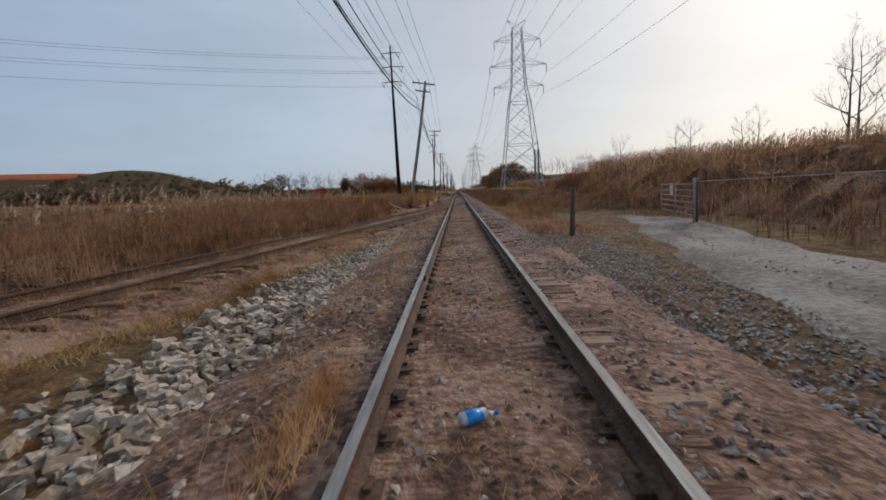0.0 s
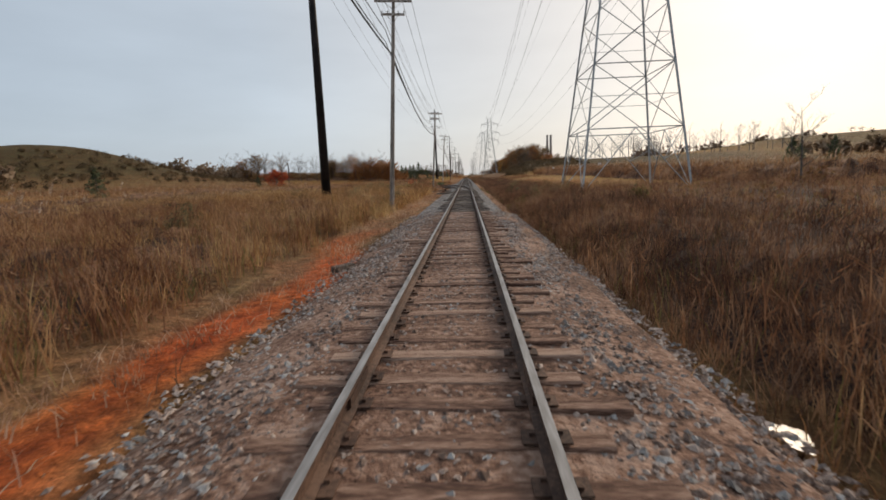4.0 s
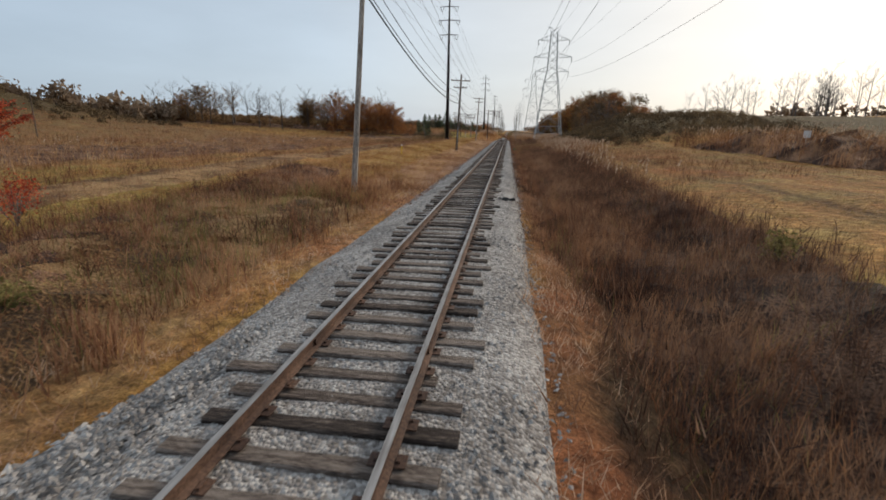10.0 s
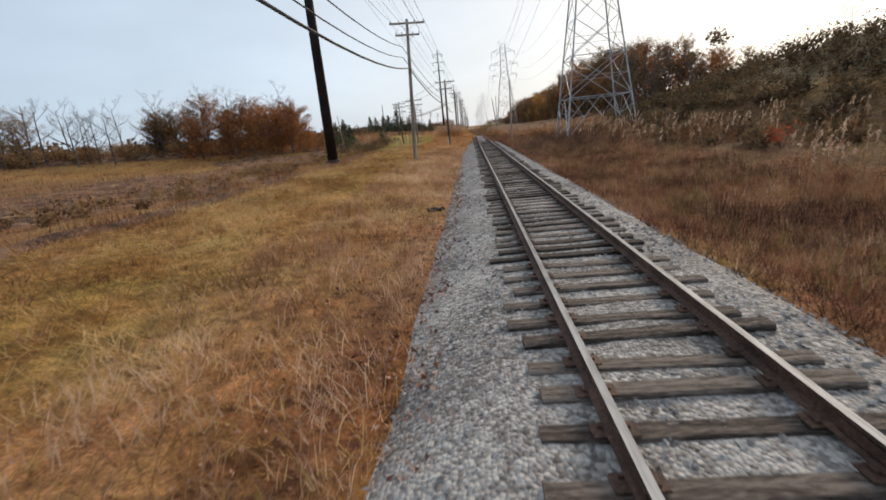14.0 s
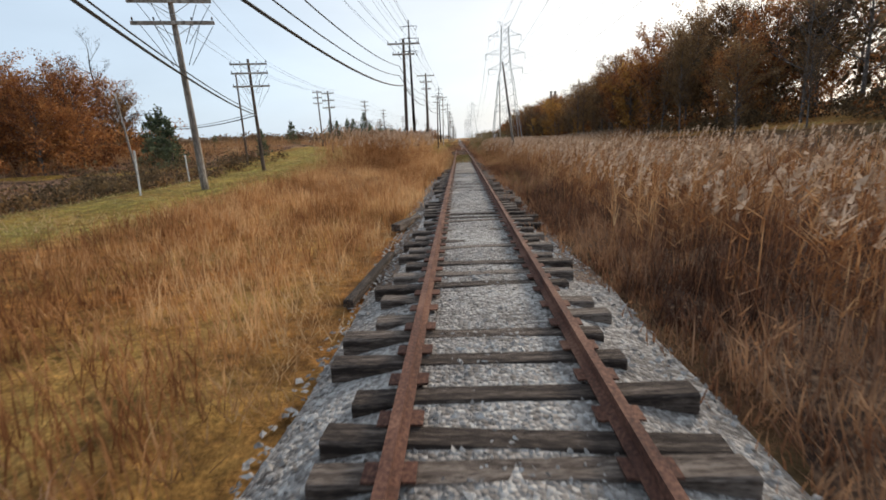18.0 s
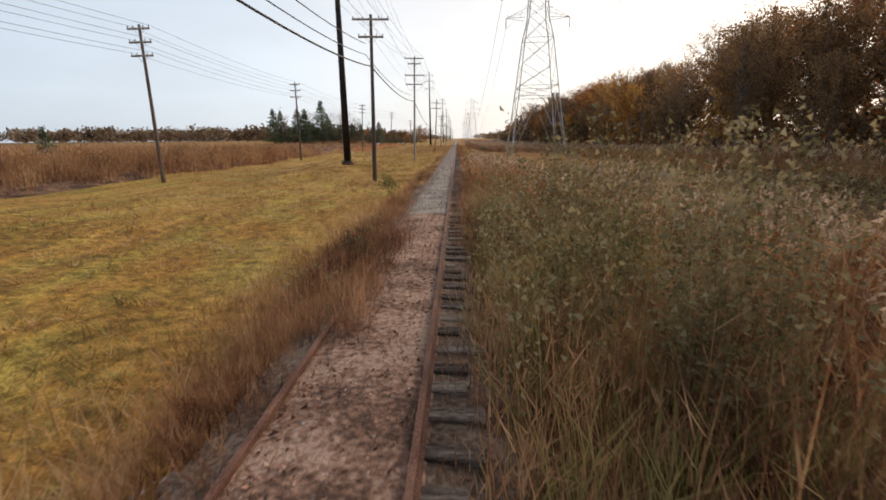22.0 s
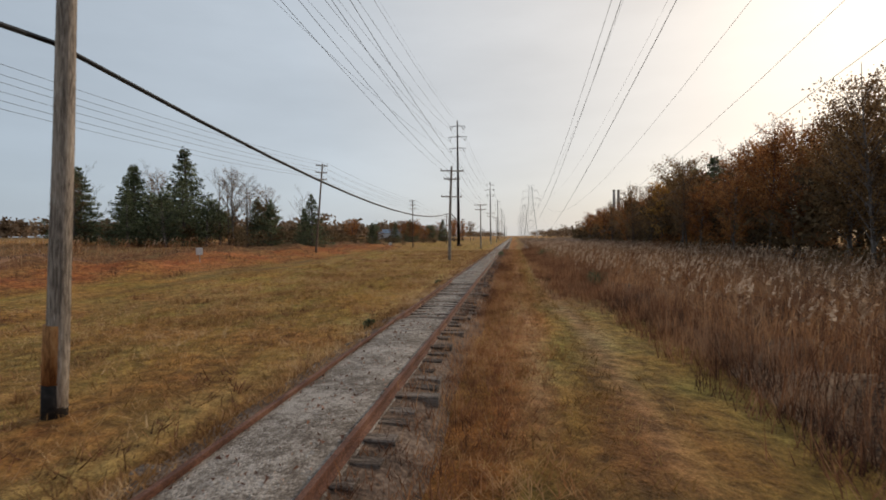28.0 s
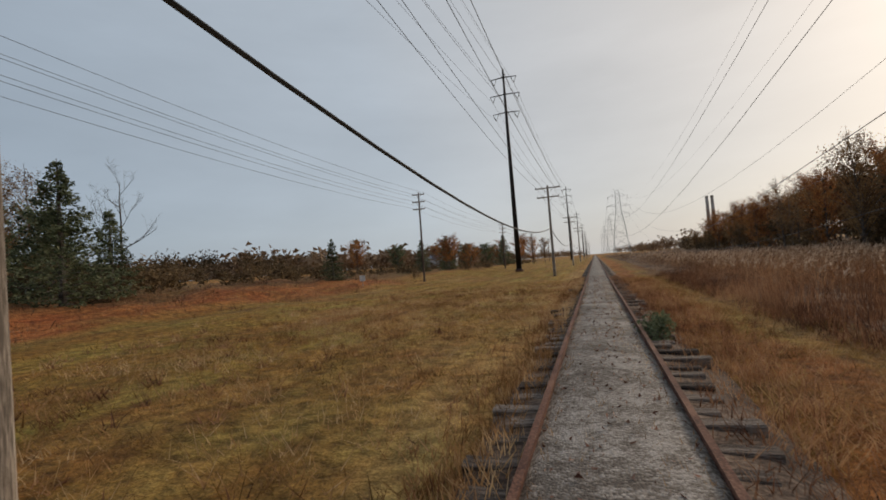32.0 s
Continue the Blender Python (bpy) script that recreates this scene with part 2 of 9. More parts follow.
M["galv"] = mat("galvanised_steel", [(0.25, 0.26, 0.26), (0.40, 0.41, 0.41), (0.55, 0.55, 0.54)], 0.6, 6.0, 0.6, 0.05, metal=0.35)
M["insul"] = mat("brown_glazed_porcelain", [(0.03, 0.02, 0.018), (0.06, 0.045, 0.04), (0.12, 0.10, 0.09)], 3.0, 20.0, 0.3, 0.0)
M["cable"] = mat("black_cable", [(0.010, 0.010, 0.011), (0.02, 0.02, 0.021), (0.045, 0.045, 0.045)], 3.0, 20.0, 0.6, 0.1)
M["wire"] = mat("dull_aluminium_wire", [(0.07, 0.07, 0.075), (0.11, 0.11, 0.115), (0.18, 0.18, 0.18)], 1.0, 10.0, 0.6, 0.0)
# brown mat toned dark for the shade weeds cast among themselves
M["thatch"] = mat("matted_brown_weeds", [(0.035, 0.017, 0.011), (0.14, 0.07, 0.039), (0.36, 0.195, 0.11)], 0.6, 15.0, 0.95, 1.0, bump_scale=15.0, dist=0.16, con=2.3)
# straw mat darkened in colour to read as shade between stalks
M["shade_straw"] = mat("shade_toned_straw_mat", [(0.07, 0.032, 0.012), (0.22, 0.112, 0.042), (0.42, 0.25, 0.11)], 0.4, 15.0, 0.95, 0.6, bump_scale=15.0, dist=0.1, con=2.3)
M["thatch_olive"] = mat("matted_olive_weeds", [(0.06, 0.032, 0.014), (0.19, 0.102, 0.042), (0.36, 0.215, 0.095)], 0.4, 15.0, 0.95, 1.0, bump_scale=15.0, dist=0.16, con=2.3)
# reed mat likewise carries painted shade between its stems
M["shade_reed"] = mat("shade_toned_reed_mat", [(0.035, 0.018, 0.011), (0.12, 0.066, 0.038), (0.28, 0.17, 0.1)], 0.5, 15.0, 0.95, 0.6, bump_scale=15.0, dist=0.1, con=2.3)
# bramble sheet painted darker so the stalks over it look lit
M["thatch_dark"] = mat("matted_dark_brambles", [(0.018, 0.009, 0.006), (0.072, 0.037, 0.023), (0.2, 0.11, 0.067)], 0.6, 15.0, 0.95, 1.0, bump_scale=15.0, dist=0.16, con=2.3)
M["weed_dark"] = mat("dead_dark_stalks", [(0.04, 0.02, 0.014), (0.135, 0.07, 0.043), (0.33, 0.195, 0.12)], 0.3, 2.6, 0.9, 0.0, island=0.32, thin=0.3, con=2.1)
M["dead_grass"] = mat("salmon_dead_grass", [(0.18, 0.09, 0.052), (0.46, 0.272, 0.168), (0.72, 0.52, 0.365)], 0.3, 2.6, 0.85, 0.0, island=0.32, thin=0.4, con=2.1)
# darker, browner copy of mown_grass
M["late_grass"] = mat("olive_brown_mown_grass", [(0.12, 0.066, 0.02), (0.32, 0.178, 0.057), (0.52, 0.34, 0.145)], 0.3, 2.6, 0.85, 0.0, island=0.32, thin=0.35, con=2.1)
M["reed_grey"] = mat("grey_brown_reeds", [(0.075, 0.036, 0.02), (0.22, 0.112, 0.061), (0.42, 0.262, 0.158)], 0.3, 2.6, 0.85, 0.0, island=0.4, thin=0.4, con=2.0)
M["track_soil"] = mat("dark_track_soil", [(0.045, 0.028, 0.02), (0.125, 0.08, 0.056), (0.24, 0.17, 0.125)], 1.2, 14.0, 0.95, 0.9, bump_scale=22.0, dist=0.04)
M["litter"] = mat("dead_red_leaves", [(0.11, 0.045, 0.03), (0.27, 0.12, 0.075), (0.46, 0.28, 0.2)], 1.0, 8.0, 0.9, 0.0, island=0.9)
M["hay"] = mat("mown_amber_hay", [(0.17, 0.082, 0.03), (0.42, 0.235, 0.1), (0.65, 0.45, 0.245)], 0.3, 2.6, 0.85, 0.0, island=0.32, thin=0.35, con=2.1)
M["straw"] = mat("straw_grass", [(0.19, 0.08, 0.026), (0.46, 0.245, 0.085), (0.72, 0.49, 0.23)], 0.3, 2.6, 0.85, 0.0, island=0.32, thin=0.4, con=2.1)
M["amber"] = mat("amber_grass", [(0.18, 0.075, 0.028), (0.47, 0.235, 0.095), (0.72, 0.46, 0.23)], 0.3, 2.6, 0.85, 0.0, island=0.32, thin=0.4, con=2.1)
M["mown"] = mat("mown_grass", [(0.18, 0.104, 0.03), (0.42, 0.27, 0.085), (0.66, 0.47, 0.215)], 0.3, 2.6, 0.85, 0.0, island=0.32, thin=0.35, con=2.1)
M["meadow"] = mat("green_meadow_grass", [(0.13, 0.1, 0.03), (0.32, 0.262, 0.08), (0.56, 0.45, 0.2)], 0.3, 2.6, 0.85, 0.0, island=0.32, thin=0.35, con=2.1)
M["reed"] = mat("reed_stalks", [(0.12, 0.049, 0.023), (0.34, 0.158, 0.066), (0.58, 0.355, 0.18)], 0.3, 2.6, 0.85, 0.0, island=0.32, thin=0.4, con=2.1)
M["plume"] = mat("reed_plumes", [(0.25, 0.155, 0.095), (0.45, 0.315, 0.215), (0.66, 0.51, 0.385)], 0.5, 3.0, 0.95, 0.0, island=0.6, thin=0.4)
M["weed"] = mat("dead_brown_weeds", [(0.075, 0.033, 0.02), (0.245, 0.112, 0.057), (0.46, 0.26, 0.14)], 0.3, 2.6, 0.9, 0.0, island=0.32, thin=0.35, con=2.1)
M["green_weed"] = mat("olive_weeds", [(0.08, 0.075, 0.022), (0.18, 0.155, 0.05), (0.33, 0.26, 0.1)], 0.3, 2.6, 0.9, 0.0, island=0.32, thin=0.35, con=2.1)
M["bark"] = mat("grey_bark", [(0.05, 0.04, 0.033), (0.12, 0.10, 0.085), (0.23, 0.20, 0.18)], 1.5, 12.0, 0.95, 0.5, rand=0.3)
M["leaf_rust"] = mat("rust_oak_leaves", [(0.1, 0.036, 0.014), (0.3, 0.115, 0.036), (0.5, 0.23, 0.075)], 0.15, 1.0, 0.8, 0.0, island=0.6, thin=0.4)
M["leaf_brown"] = mat("brown_leaves", [(0.075, 0.042, 0.02), (0.205, 0.115, 0.05), (0.36, 0.22, 0.1)], 0.15, 1.0, 0.8, 0.0, island=0.6, thin=0.4)
M["leaf_red"] = mat("scarlet_leaves", [(0.2, 0.03, 0.016), (0.44, 0.07, 0.03), (0.6, 0.16, 0.06)], 0.3, 1.0, 0.8, 0.0, island=0.6, thin=0.4)
M["leaf_gold"] = mat("golden_leaves", [(0.2, 0.085, 0.02), (0.42, 0.205, 0.045), (0.58, 0.33, 0.09)], 0.3, 1.0, 0.8, 0.0, island=0.6, thin=0.4)
M["needle"] = mat("dark_green_needles", [(0.036, 0.048, 0.026), (0.1, 0.12, 0.06), (0.21, 0.225, 0.12)], 0.4, 2.0, 0.85, 0.0, island=0.6, thin=0.25)
M["brush"] = mat("dark_brush_leaves", [(0.045, 0.032, 0.018), (0.125, 0.082, 0.042), (0.22, 0.145, 0.072)], 0.08, 0.8, 0.9, 0.0, island=0.45, thin=0.3)
M["concrete"] = mat("stained_concrete", [(0.1, 0.09, 0.065), (0.22, 0.2, 0.15), (0.36, 0.33, 0.27)], 1.5, 10.0, 0.9, 0.4)
M["yellow"] = mat("yellow_paint", [(0.38, 0.22, 0.01), (0.62, 0.38, 0.015), (0.75, 0.50, 0.04)], 2.0, 20.0, 0.5, 0.1)
M["orange"] = mat("orange_paint", [(0.55, 0.22, 0.01), (0.72, 0.33, 0.015), (0.8, 0.42, 0.04)], 2.0, 20.0, 0.5, 0.1)
M["green"] = mat("green_paint", [(0.01, 0.07, 0.05), (0.02, 0.14, 0.10), (0.04, 0.2, 0.15)], 2.0, 20.0, 0.5, 0.1)
M["white"] = mat("faded_white_paint", [(0.45, 0.44, 0.42), (0.62, 0.61, 0.59), (0.75, 0.74, 0.72)], 2.0, 20.0, 0.6, 0.1)
M["gate"] = mat("rusty_gate_steel", [(0.22, 0.17, 0.15), (0.38, 0.32, 0.29), (0.52, 0.47, 0.44)], 2.0, 15.0, 0.7, 0.2, metal=0.3)
M["blue"] = mat("blue_plastic", [(0.01, 0.14, 0.45), (0.02, 0.26, 0.72), (0.10, 0.42, 0.80)], 4.0, 20.0, 0.3, 0.0)
M["rubber"] = mat("black_rubber", [(0.012, 0.012, 0.012), (0.022, 0.022, 0.022), (0.05, 0.048, 0.045)], 3.0, 30.0, 0.8, 0.3)
M["brick"] = mat("red_brick_stack", [(0.20, 0.15, 0.13), (0.30, 0.25, 0.22), (0.38, 0.33, 0.30)], 0.05, 0.3, 0.9, 0.0)
M["burnt"] = mat("charred_wood", [(0.012, 0.010, 0.009), (0.022, 0.018, 0.016), (0.05, 0.04, 0.033)], 2.0, 10.0, 0.95, 0.4)
M["scorched"] = mat("scorched_orange_wood", [(0.14, 0.055, 0.02), (0.34, 0.15, 0.052), (0.46, 0.24, 0.1)], 2.0, 10.0, 0.9, 0.4, stretch=(4, 4, 0.6))
M["house_wall"] = mat("pale_siding", [(0.35, 0.36, 0.38), (0.50, 0.51, 0.53), (0.6, 0.6, 0.6)], 0.5, 4.0, 0.8, 0.0)
M["house_roof"] = mat("blue_grey_roof", [(0.10, 0.13, 0.18), (0.17, 0.21, 0.27), (0.25, 0.29, 0.34)], 0.5, 4.0, 0.8, 0.0)


def water_mat():
    m = bpy.data.materials.new("ditch_water")
    m.use_nodes = True
    nt = m.node_tree
    b = nt.nodes["Principled BSDF"]
    b.inputs["Base Color"].default_value = (0.09, 0.08, 0.07, 1)
    b.inputs["Roughness"].default_value = 0.22
    b.inputs["IOR"].default_value = 1.33
    b.inputs["Specular IOR Level"].default_value = 0.25
    nz = nt.nodes.new("ShaderNodeTexNoise")
    nz.inputs["Scale"].default_value = 6.0
    bp = nt.nodes.new("ShaderNodeBump")
    bp.inputs["Strength"].default_value, bp.inputs["Distance"].default_value = 0.3, 0.015
    nt.links.new(nz.outputs["Fac"], bp.inputs["Height"])
    nt.links.new(bp.outputs[0], b.inputs["Normal"])
    return m


# leaf colours lightened and greyed to stand for haze over distance
M["hazed_leaf"] = mat("hazed_autumn_leaves", [(0.10, 0.062, 0.036), (0.21, 0.135, 0.082), (0.33, 0.24, 0.16)], 0.02, 0.2, 0.9, 0.0, island=0.5, thin=0.3)
M["water"] = water_mat()

# ---- building helpers ----


def mesh_np(name, verts, faces, materials, mat_index=None, smooth=False):
    """A mesh from arrays; faces: one array (n, k) or a list of such arrays."""
    if not isinstance(faces, list):
        faces = [faces]
    faces = [np.asarray(f, dtype=np.int32) for f in faces if len(f)]
    me = bpy.data.meshes.new(name)
    verts = np.asarray(verts, dtype=np.float32)
    me.vertices.add(len(verts))
    me.vertices.foreach_set("co", verts.ravel())
    total = sum(f.size for f in faces)
    count = sum(len(f) for f in faces)
    me.loops.add(total)
    me.loops.foreach_set("vertex_index", np.concatenate([f.ravel() for f in faces]))
    me.polygons.add(count)
    sizes = np.concatenate([np.full(len(f), f.shape[1], dtype=np.int32) for f in faces])
    starts = np.concatenate([[0], np.cumsum(sizes)[:-1]]).astype(np.int32)
    me.polygons.foreach_set("loop_start", starts)
    me.polygons.foreach_set("loop_total", sizes)
    if mat_index is not None:
        me.polygons.foreach_set("material_index", np.asarray(mat_index, dtype=np.int32))
    me.polygons.foreach_set("use_smooth", np.full(count, smooth))
    for m in materials if isinstance(materials, (list, tuple)) else [materials]:
        me.materials.append(m)
    me.update(calc_edges=True)
    return me


class Build:
    """Gathers simple solids into one mesh."""

    def __init__(self):
        self.v, self.f = [], []

    def solid(self, verts, faces):
        n = len(self.v)
        self.v += [tuple(p) for p in verts]
        self.f += [tuple(i + n for i in f) for f in faces]
        return self

    def box(self, a, b, bevel=0.0):
        x0, y0, z0 = a
        x1, y1, z1 = b
        if not bevel:
            return self.solid([(x0, y0, z0), (x1, y0, z0), (x1, y1, z0), (x0, y1, z0), (x0, y0, z1), (x1, y0, z1), (x1, y1, z1), (x0, y1, z1)],
                              [(3, 2, 1, 0), (4, 5, 6, 7), (0, 1, 5, 4), (1, 2, 6, 5), (2, 3, 7, 6), (3, 0, 4, 7)])
        c = bevel
        lo = [(x0, y0, z0), (x1, y0, z0), (x1, y1, z0), (x0, y1, z0)]
        mid = [(x0, y0, z1 - c), (x1, y0, z1 - c), (x1, y1, z1 - c), (x0, y1, z1 - c)]
        top = [(x0 + c, y0 + c, z1), (x1 - c, y0 + c, z1), (x1 - c, y1 - c, z1), (x0 + c, y1 - c, z1)]
        f = [(3, 2, 1, 0), (8, 9, 10, 11)]
        for k in range(4):
            j = (k + 1) % 4
            f += [(k, j, 4 + j, 4 + k), (4 + k, 4 + j, 8 + j, 8 + k)]
        return self.solid(lo + mid + top, f)

    def tube(self, pts, radii, n=8, cap=True):
        pts = [Vector(p) for p in pts]
        if not isinstance(radii, (list, tuple)):
            radii = [radii] * len(pts)
        rings = []
        for i, p in enumerate(pts):
            d = (pts[min(i + 1, len(pts) - 1)] - pts[max(i - 1, 0)]).normalized()
            side = d.cross(Vector((0, 0, 1)))
            if side.length < 0.05:
                side = d.cross(Vector((0, 1, 0)))
            side.normalize()
            up = side.cross(d)
            rings.append([p + (side * math.cos(a) + up * math.sin(a)) * radii[i] for a in (2 * math.pi * k / n for k in range(n))])
        v = [q for r in rings for q in r]
        f = []
        for i in range(len(pts) - 1):
            for k in range(n):
                j = (k + 1) % n
                f.append((i * n + k, i * n + j, (i + 1) * n + j, (i + 1) * n + k))
        if cap:
            f.append(tuple(range(n - 1, -1, -1)))
            f.append(tuple((len(pts) - 1) * n + k for k in range(n)))
        return self.solid(v, f)

    def beam(self, a, b, w=0.1, h=None):
        """A square bar from a to b."""
        return self.tube([a, b], (w if h is None else (w + h) / 2) * 0.7, 4)

    def mesh(self, name, material, smooth=False):
        me = bpy.data.meshes.new(name)
        me.from_pydata(self.v, [], self.f)
        me.materials.append(material)
        if smooth:
            me.polygons.foreach_set("use_smooth", np.full(len(me.polygons), True))
        me.update()
        return me


def part(name, me, parent, label="", at=None):
    ob = new(name, me)
    ob.parent = parent
    if at is not None:
        ob.matrix_basis = at if isinstance(at, Matrix) else Matrix.Translation(at)
    if label:
        ob["label"] = label
    return ob


def thing(name, label, category, at=None, group="", kind="", me=None):
    ob = tagged(new(name, me), label, category, group, kind)
    if at is not None:
        ob.matrix_basis = at if isinstance(at, Matrix) else Matrix.Translation(at)
    return ob


RNG = np.random.default_rng(7)

# ---- the lie of the land: cross sections (x, z) at stations along the line ----
SECTIONS = {
    -60: [(-400, 9), (-120, 5), (-60, 1.5), (-30, -0.1), (-12, -0.4), (-2.6, -0.46), (2.4, -0.46), (3.4, -0.5), (9, -0.5), (11, -0.5), (15, 0.2), (24, 1.5), (45, 2.4), (150, 7)],
    25: [(-400, 12), (-120, 5), (-60, 1.2), (-30, -0.2), (-12, -0.4), (-2.6, -0.46), (2.4, -0.46), (3.4, -0.55), (9, -0.5), (11, -0.4), (15, 0.5), (21, 1.5), (45, 2.2), (150, 7)],
    58: [(-400, 12), (-120, 4), (-60, 0.6), (-30, -0.3), (-8, -0.35), (-4.5, -0.6), (-2.6, -0.48), (2.3, -0.5), (3.0, -0.95), (4.0, -0.98), (6, -0.45), (11, 0.0), (15, 1.4), (21, 2.4), (40, 2.6), (120, 4), (260, 9)],
    80: [(-400, 12), (-120, 4), (-60, 0.5), (-30, -0.3), (-8, -0.35), (-4.5, -0.65), (-2.6, -0.5), (2.3, -0.5), (3.0, -1.0), (4.0, -1.0), (6, -0.4), (15, -0.2), (40, 0.3), (120, 2.6), (260, 6)],
    110: [(-400, 10), (-120, 3), (-60, 0.3), (-14, -0.3), (-5, -0.7), (-2.8, -0.55), (2.3, -0.55), (3.4, -1.15), (5, -1.1), (9, -0.3), (30, 0), (100, 1.6), (260, 5)],
    170: [(-400, 8), (-120, 1.6), (-60, 0.4), (-25, 0.1), (-10, -0.5), (-5.5, -0.75), (-2.9, -0.6), (2.6, -0.55), (4.3, -1.3), (6.5, -1.2), (10, -0.3), (16, 0.3), (35, 0.8), (100, 2.2), (260, 5)],
    230: [(-400, 7), (-120, 0.6), (-80, -0.7), (-45, -0.6), (-25, -0.05), (-14, 0.25), (-12, 0.15), (-5, -0.4), (-3, -0.55), (2.4, -0.5), (4.4, -1.15), (7, -1.0), (10, -0.4), (16, 0.1), (24, 0.7), (40, 1.6), (100, 3), (260, 5)],
    290: [(-400, 7), (-120, 0.4), (-80, -0.8), (-45, -1.3), (-24, -1.2), (-18, -0.7), (-14, 0.05), (-8, 0.0), (-3, -0.5), (2.4, -0.5), (4.5, -0.9), (9, -0.7), (14, 0), (20, 2.6), (30, 6), (50, 7), (100, 7), (260, 7)],
    345: [(-400, 6), (-120, 1), (-80, -0.8), (-45, -1.6), (-26, -1.3), (-19, -0.6), (-14, 0.1), (-9, -0.05), (-5, -0.4), (-2.3, -0.46), (1.9, -0.46), (3.5, -0.8), (10, -0.8), (20, -0.3), (30, 1.5), (45, 4), (100, 8), (260, 12)],
    397: [(-400, 6), (-120, 3), (-60, 1.5), (-30, 1.7), (-22, 1.4), (-15, 0.6), (-9, -0.15), (-5, -0.42), (-2.1, -0.44), (1.9, -0.46), (3.5, -0.7), (11, -0.85), (22, -0.6), (32, 0.8), (52, 3), (100, 6), (260, 11)],
    420: [(-400, 4), (-120, 0), (-80, -0.5), (-30, -0.3), (-13, -0.35), (-5, -0.45), (-2, -0.42), (2, -0.45), (3.5, -0.65), (12, -0.9), (25, -0.9), (35, 0), (60, 2), (100, 4), (260, 10)],
    490: [(-400, 5), (-120, 2), (-80, 1.0), (-40, 0.2), (-25, -0.25), (-13, -0.4), (-2, -0.42), (2, -0.42), (4, -0.38), (8, -0.5), (15, -0.9), (22, -1.15), (30, -1.3), (60, 0), (260, 6)],
    560: [(-400, 6), (-120, 3), (-80, 2.2), (-40, 1.2), (-28, 0.75), (-22, 0.05), (-13, -0.3), (-2, -0.42), (2, -0.42), (3, -0.38), (6, -0.5), (9, -0.9), (25, -1.2), (60, 0), (260, 4)],
    900: [(-400, 6), (-120, 3), (-60, 1.0), (-30, 0.2), (-13, -0.3), (-2, -0.42), (2, -0.42), (6, -0.5), (9, -0.8), (25, -1.0), (60, 0), (260, 4)],
}
STATIONS = sorted(SECTIONS)


def lump(x, y, s):
    """Gentle unevenness, about plus or minus one."""
    return (np.sin(x / s * 1.3 + y / s * 0.7 + 1.0) + np.sin(x / s * 0.6 - y / s * 1.1 + 2.3) + np.sin(x / s * 2.1 + y / s * 1.9)) / 2.2


def left_hill(x, y):
    """A flat-topped hill whose near end is a rounded knoll."""
    ridge = np.where(x > -180, np.exp(-((x + 180) / 42) ** 2), np.where(x > -206, 0.93 + 0.07 * np.cos((x + 180) / 26 * math.pi), np.where(x > -330, 0.95 + 0.06 * np.clip((-206 - x) / 60, 0, 1), 1.01 * np.exp(-((x + 330) / 60) ** 2))))
    return 19.5 * ridge * np.exp(-((y - 262) / 70) ** 2)


def land(x, y):
    x, y = np.asarray(x, float), np.asarray(y, float)
    x, y = np.broadcast_arrays(x, y)
    rows = []
    for s in STATIONS:
        pts = SECTIONS[s]
        rows.append(np.interp(x, [p[0] for p in pts], [p[1] for p in pts]))
    rows = np.array(rows)
    k = np.clip(np.searchsorted(STATIONS, y) - 1, 0, len(STATIONS) - 2)
    a, b = np.array(STATIONS)[k], np.array(STATIONS)[k + 1]
    u = np.clip((y - a) / (b - a), 0, 1)
    u = u * u * (3 - 2 * u)
    ra = np.take_along_axis(rows, k[None], 0)[0]
    rb = np.take_along_axis(rows, (k + 1)[None], 0)[0]
    z = ra * (1 - u) + rb * u
    off = np.clip((np.abs(x) - 2.6) / 4, 0, 1)
    fade = np.clip((1400 - y) / 500, 0, 1)
    z = z + off * (0.07 * lump(x, y, 1.6) + 0.12 * lump(x, y, 6.0) * np.clip((np.abs(x) - 5) / 10, 0, 1))
    z = z + left_hill(x, y) + 8 * np.exp(-((x - 215) / 60) ** 2 - ((y - 350) / 70) ** 2)
    bank = np.clip((y - 500) / 8, 0, 1) * np.clip((612 - y) / 8, 0, 1) * np.clip((-21 - x) / 3, 0, 1) * np.clip((x + 39) / 4, 0, 1)
    z = z + bank * (0.3 + 0.28 * lump(x, y, 2.4) + 0.16 * lump(x, y, 0.9))
    return z * (0.3 + 0.7 * fade)


def land1(x, y):
    return float(land(np.array([x]), np.array([y]))[0])


# rough copy of the camera's flight line; plants are cut to stay below it
FLIGHT_Y = [0, 110, 165, 215, 250, 320, 395, 415, 432, 450, 500, 530, 560]
FLIGHT_X = [-0.3, 0.6, 1.7, -0.6, -1.6, 0.1, 1.2, 3.0, 5.0, 5.5, 2.8, 2.8, 0]
FLIGHT_Z = [0.9, 1.6, 2.6, 2.9, 2.0, 1.7, 2.6, 3.6, 3.8, 3.4, 2.3, 2.2, 1.6]


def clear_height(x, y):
    """How tall a plant may stand at (x, y) without reaching into the camera's flight."""
    near = np.abs(x - np.interp(y, FLIGHT_Y, FLIGHT_X)) < 1.0
    return np.where(near, np.interp(y, FLIGHT_Y, FLIGHT_Z) - 0.6 - land(x, y), 99.0)

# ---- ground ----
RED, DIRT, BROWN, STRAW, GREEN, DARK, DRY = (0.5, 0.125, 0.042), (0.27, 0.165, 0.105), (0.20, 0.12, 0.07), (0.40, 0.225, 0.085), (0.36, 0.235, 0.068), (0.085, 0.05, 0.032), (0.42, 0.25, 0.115)


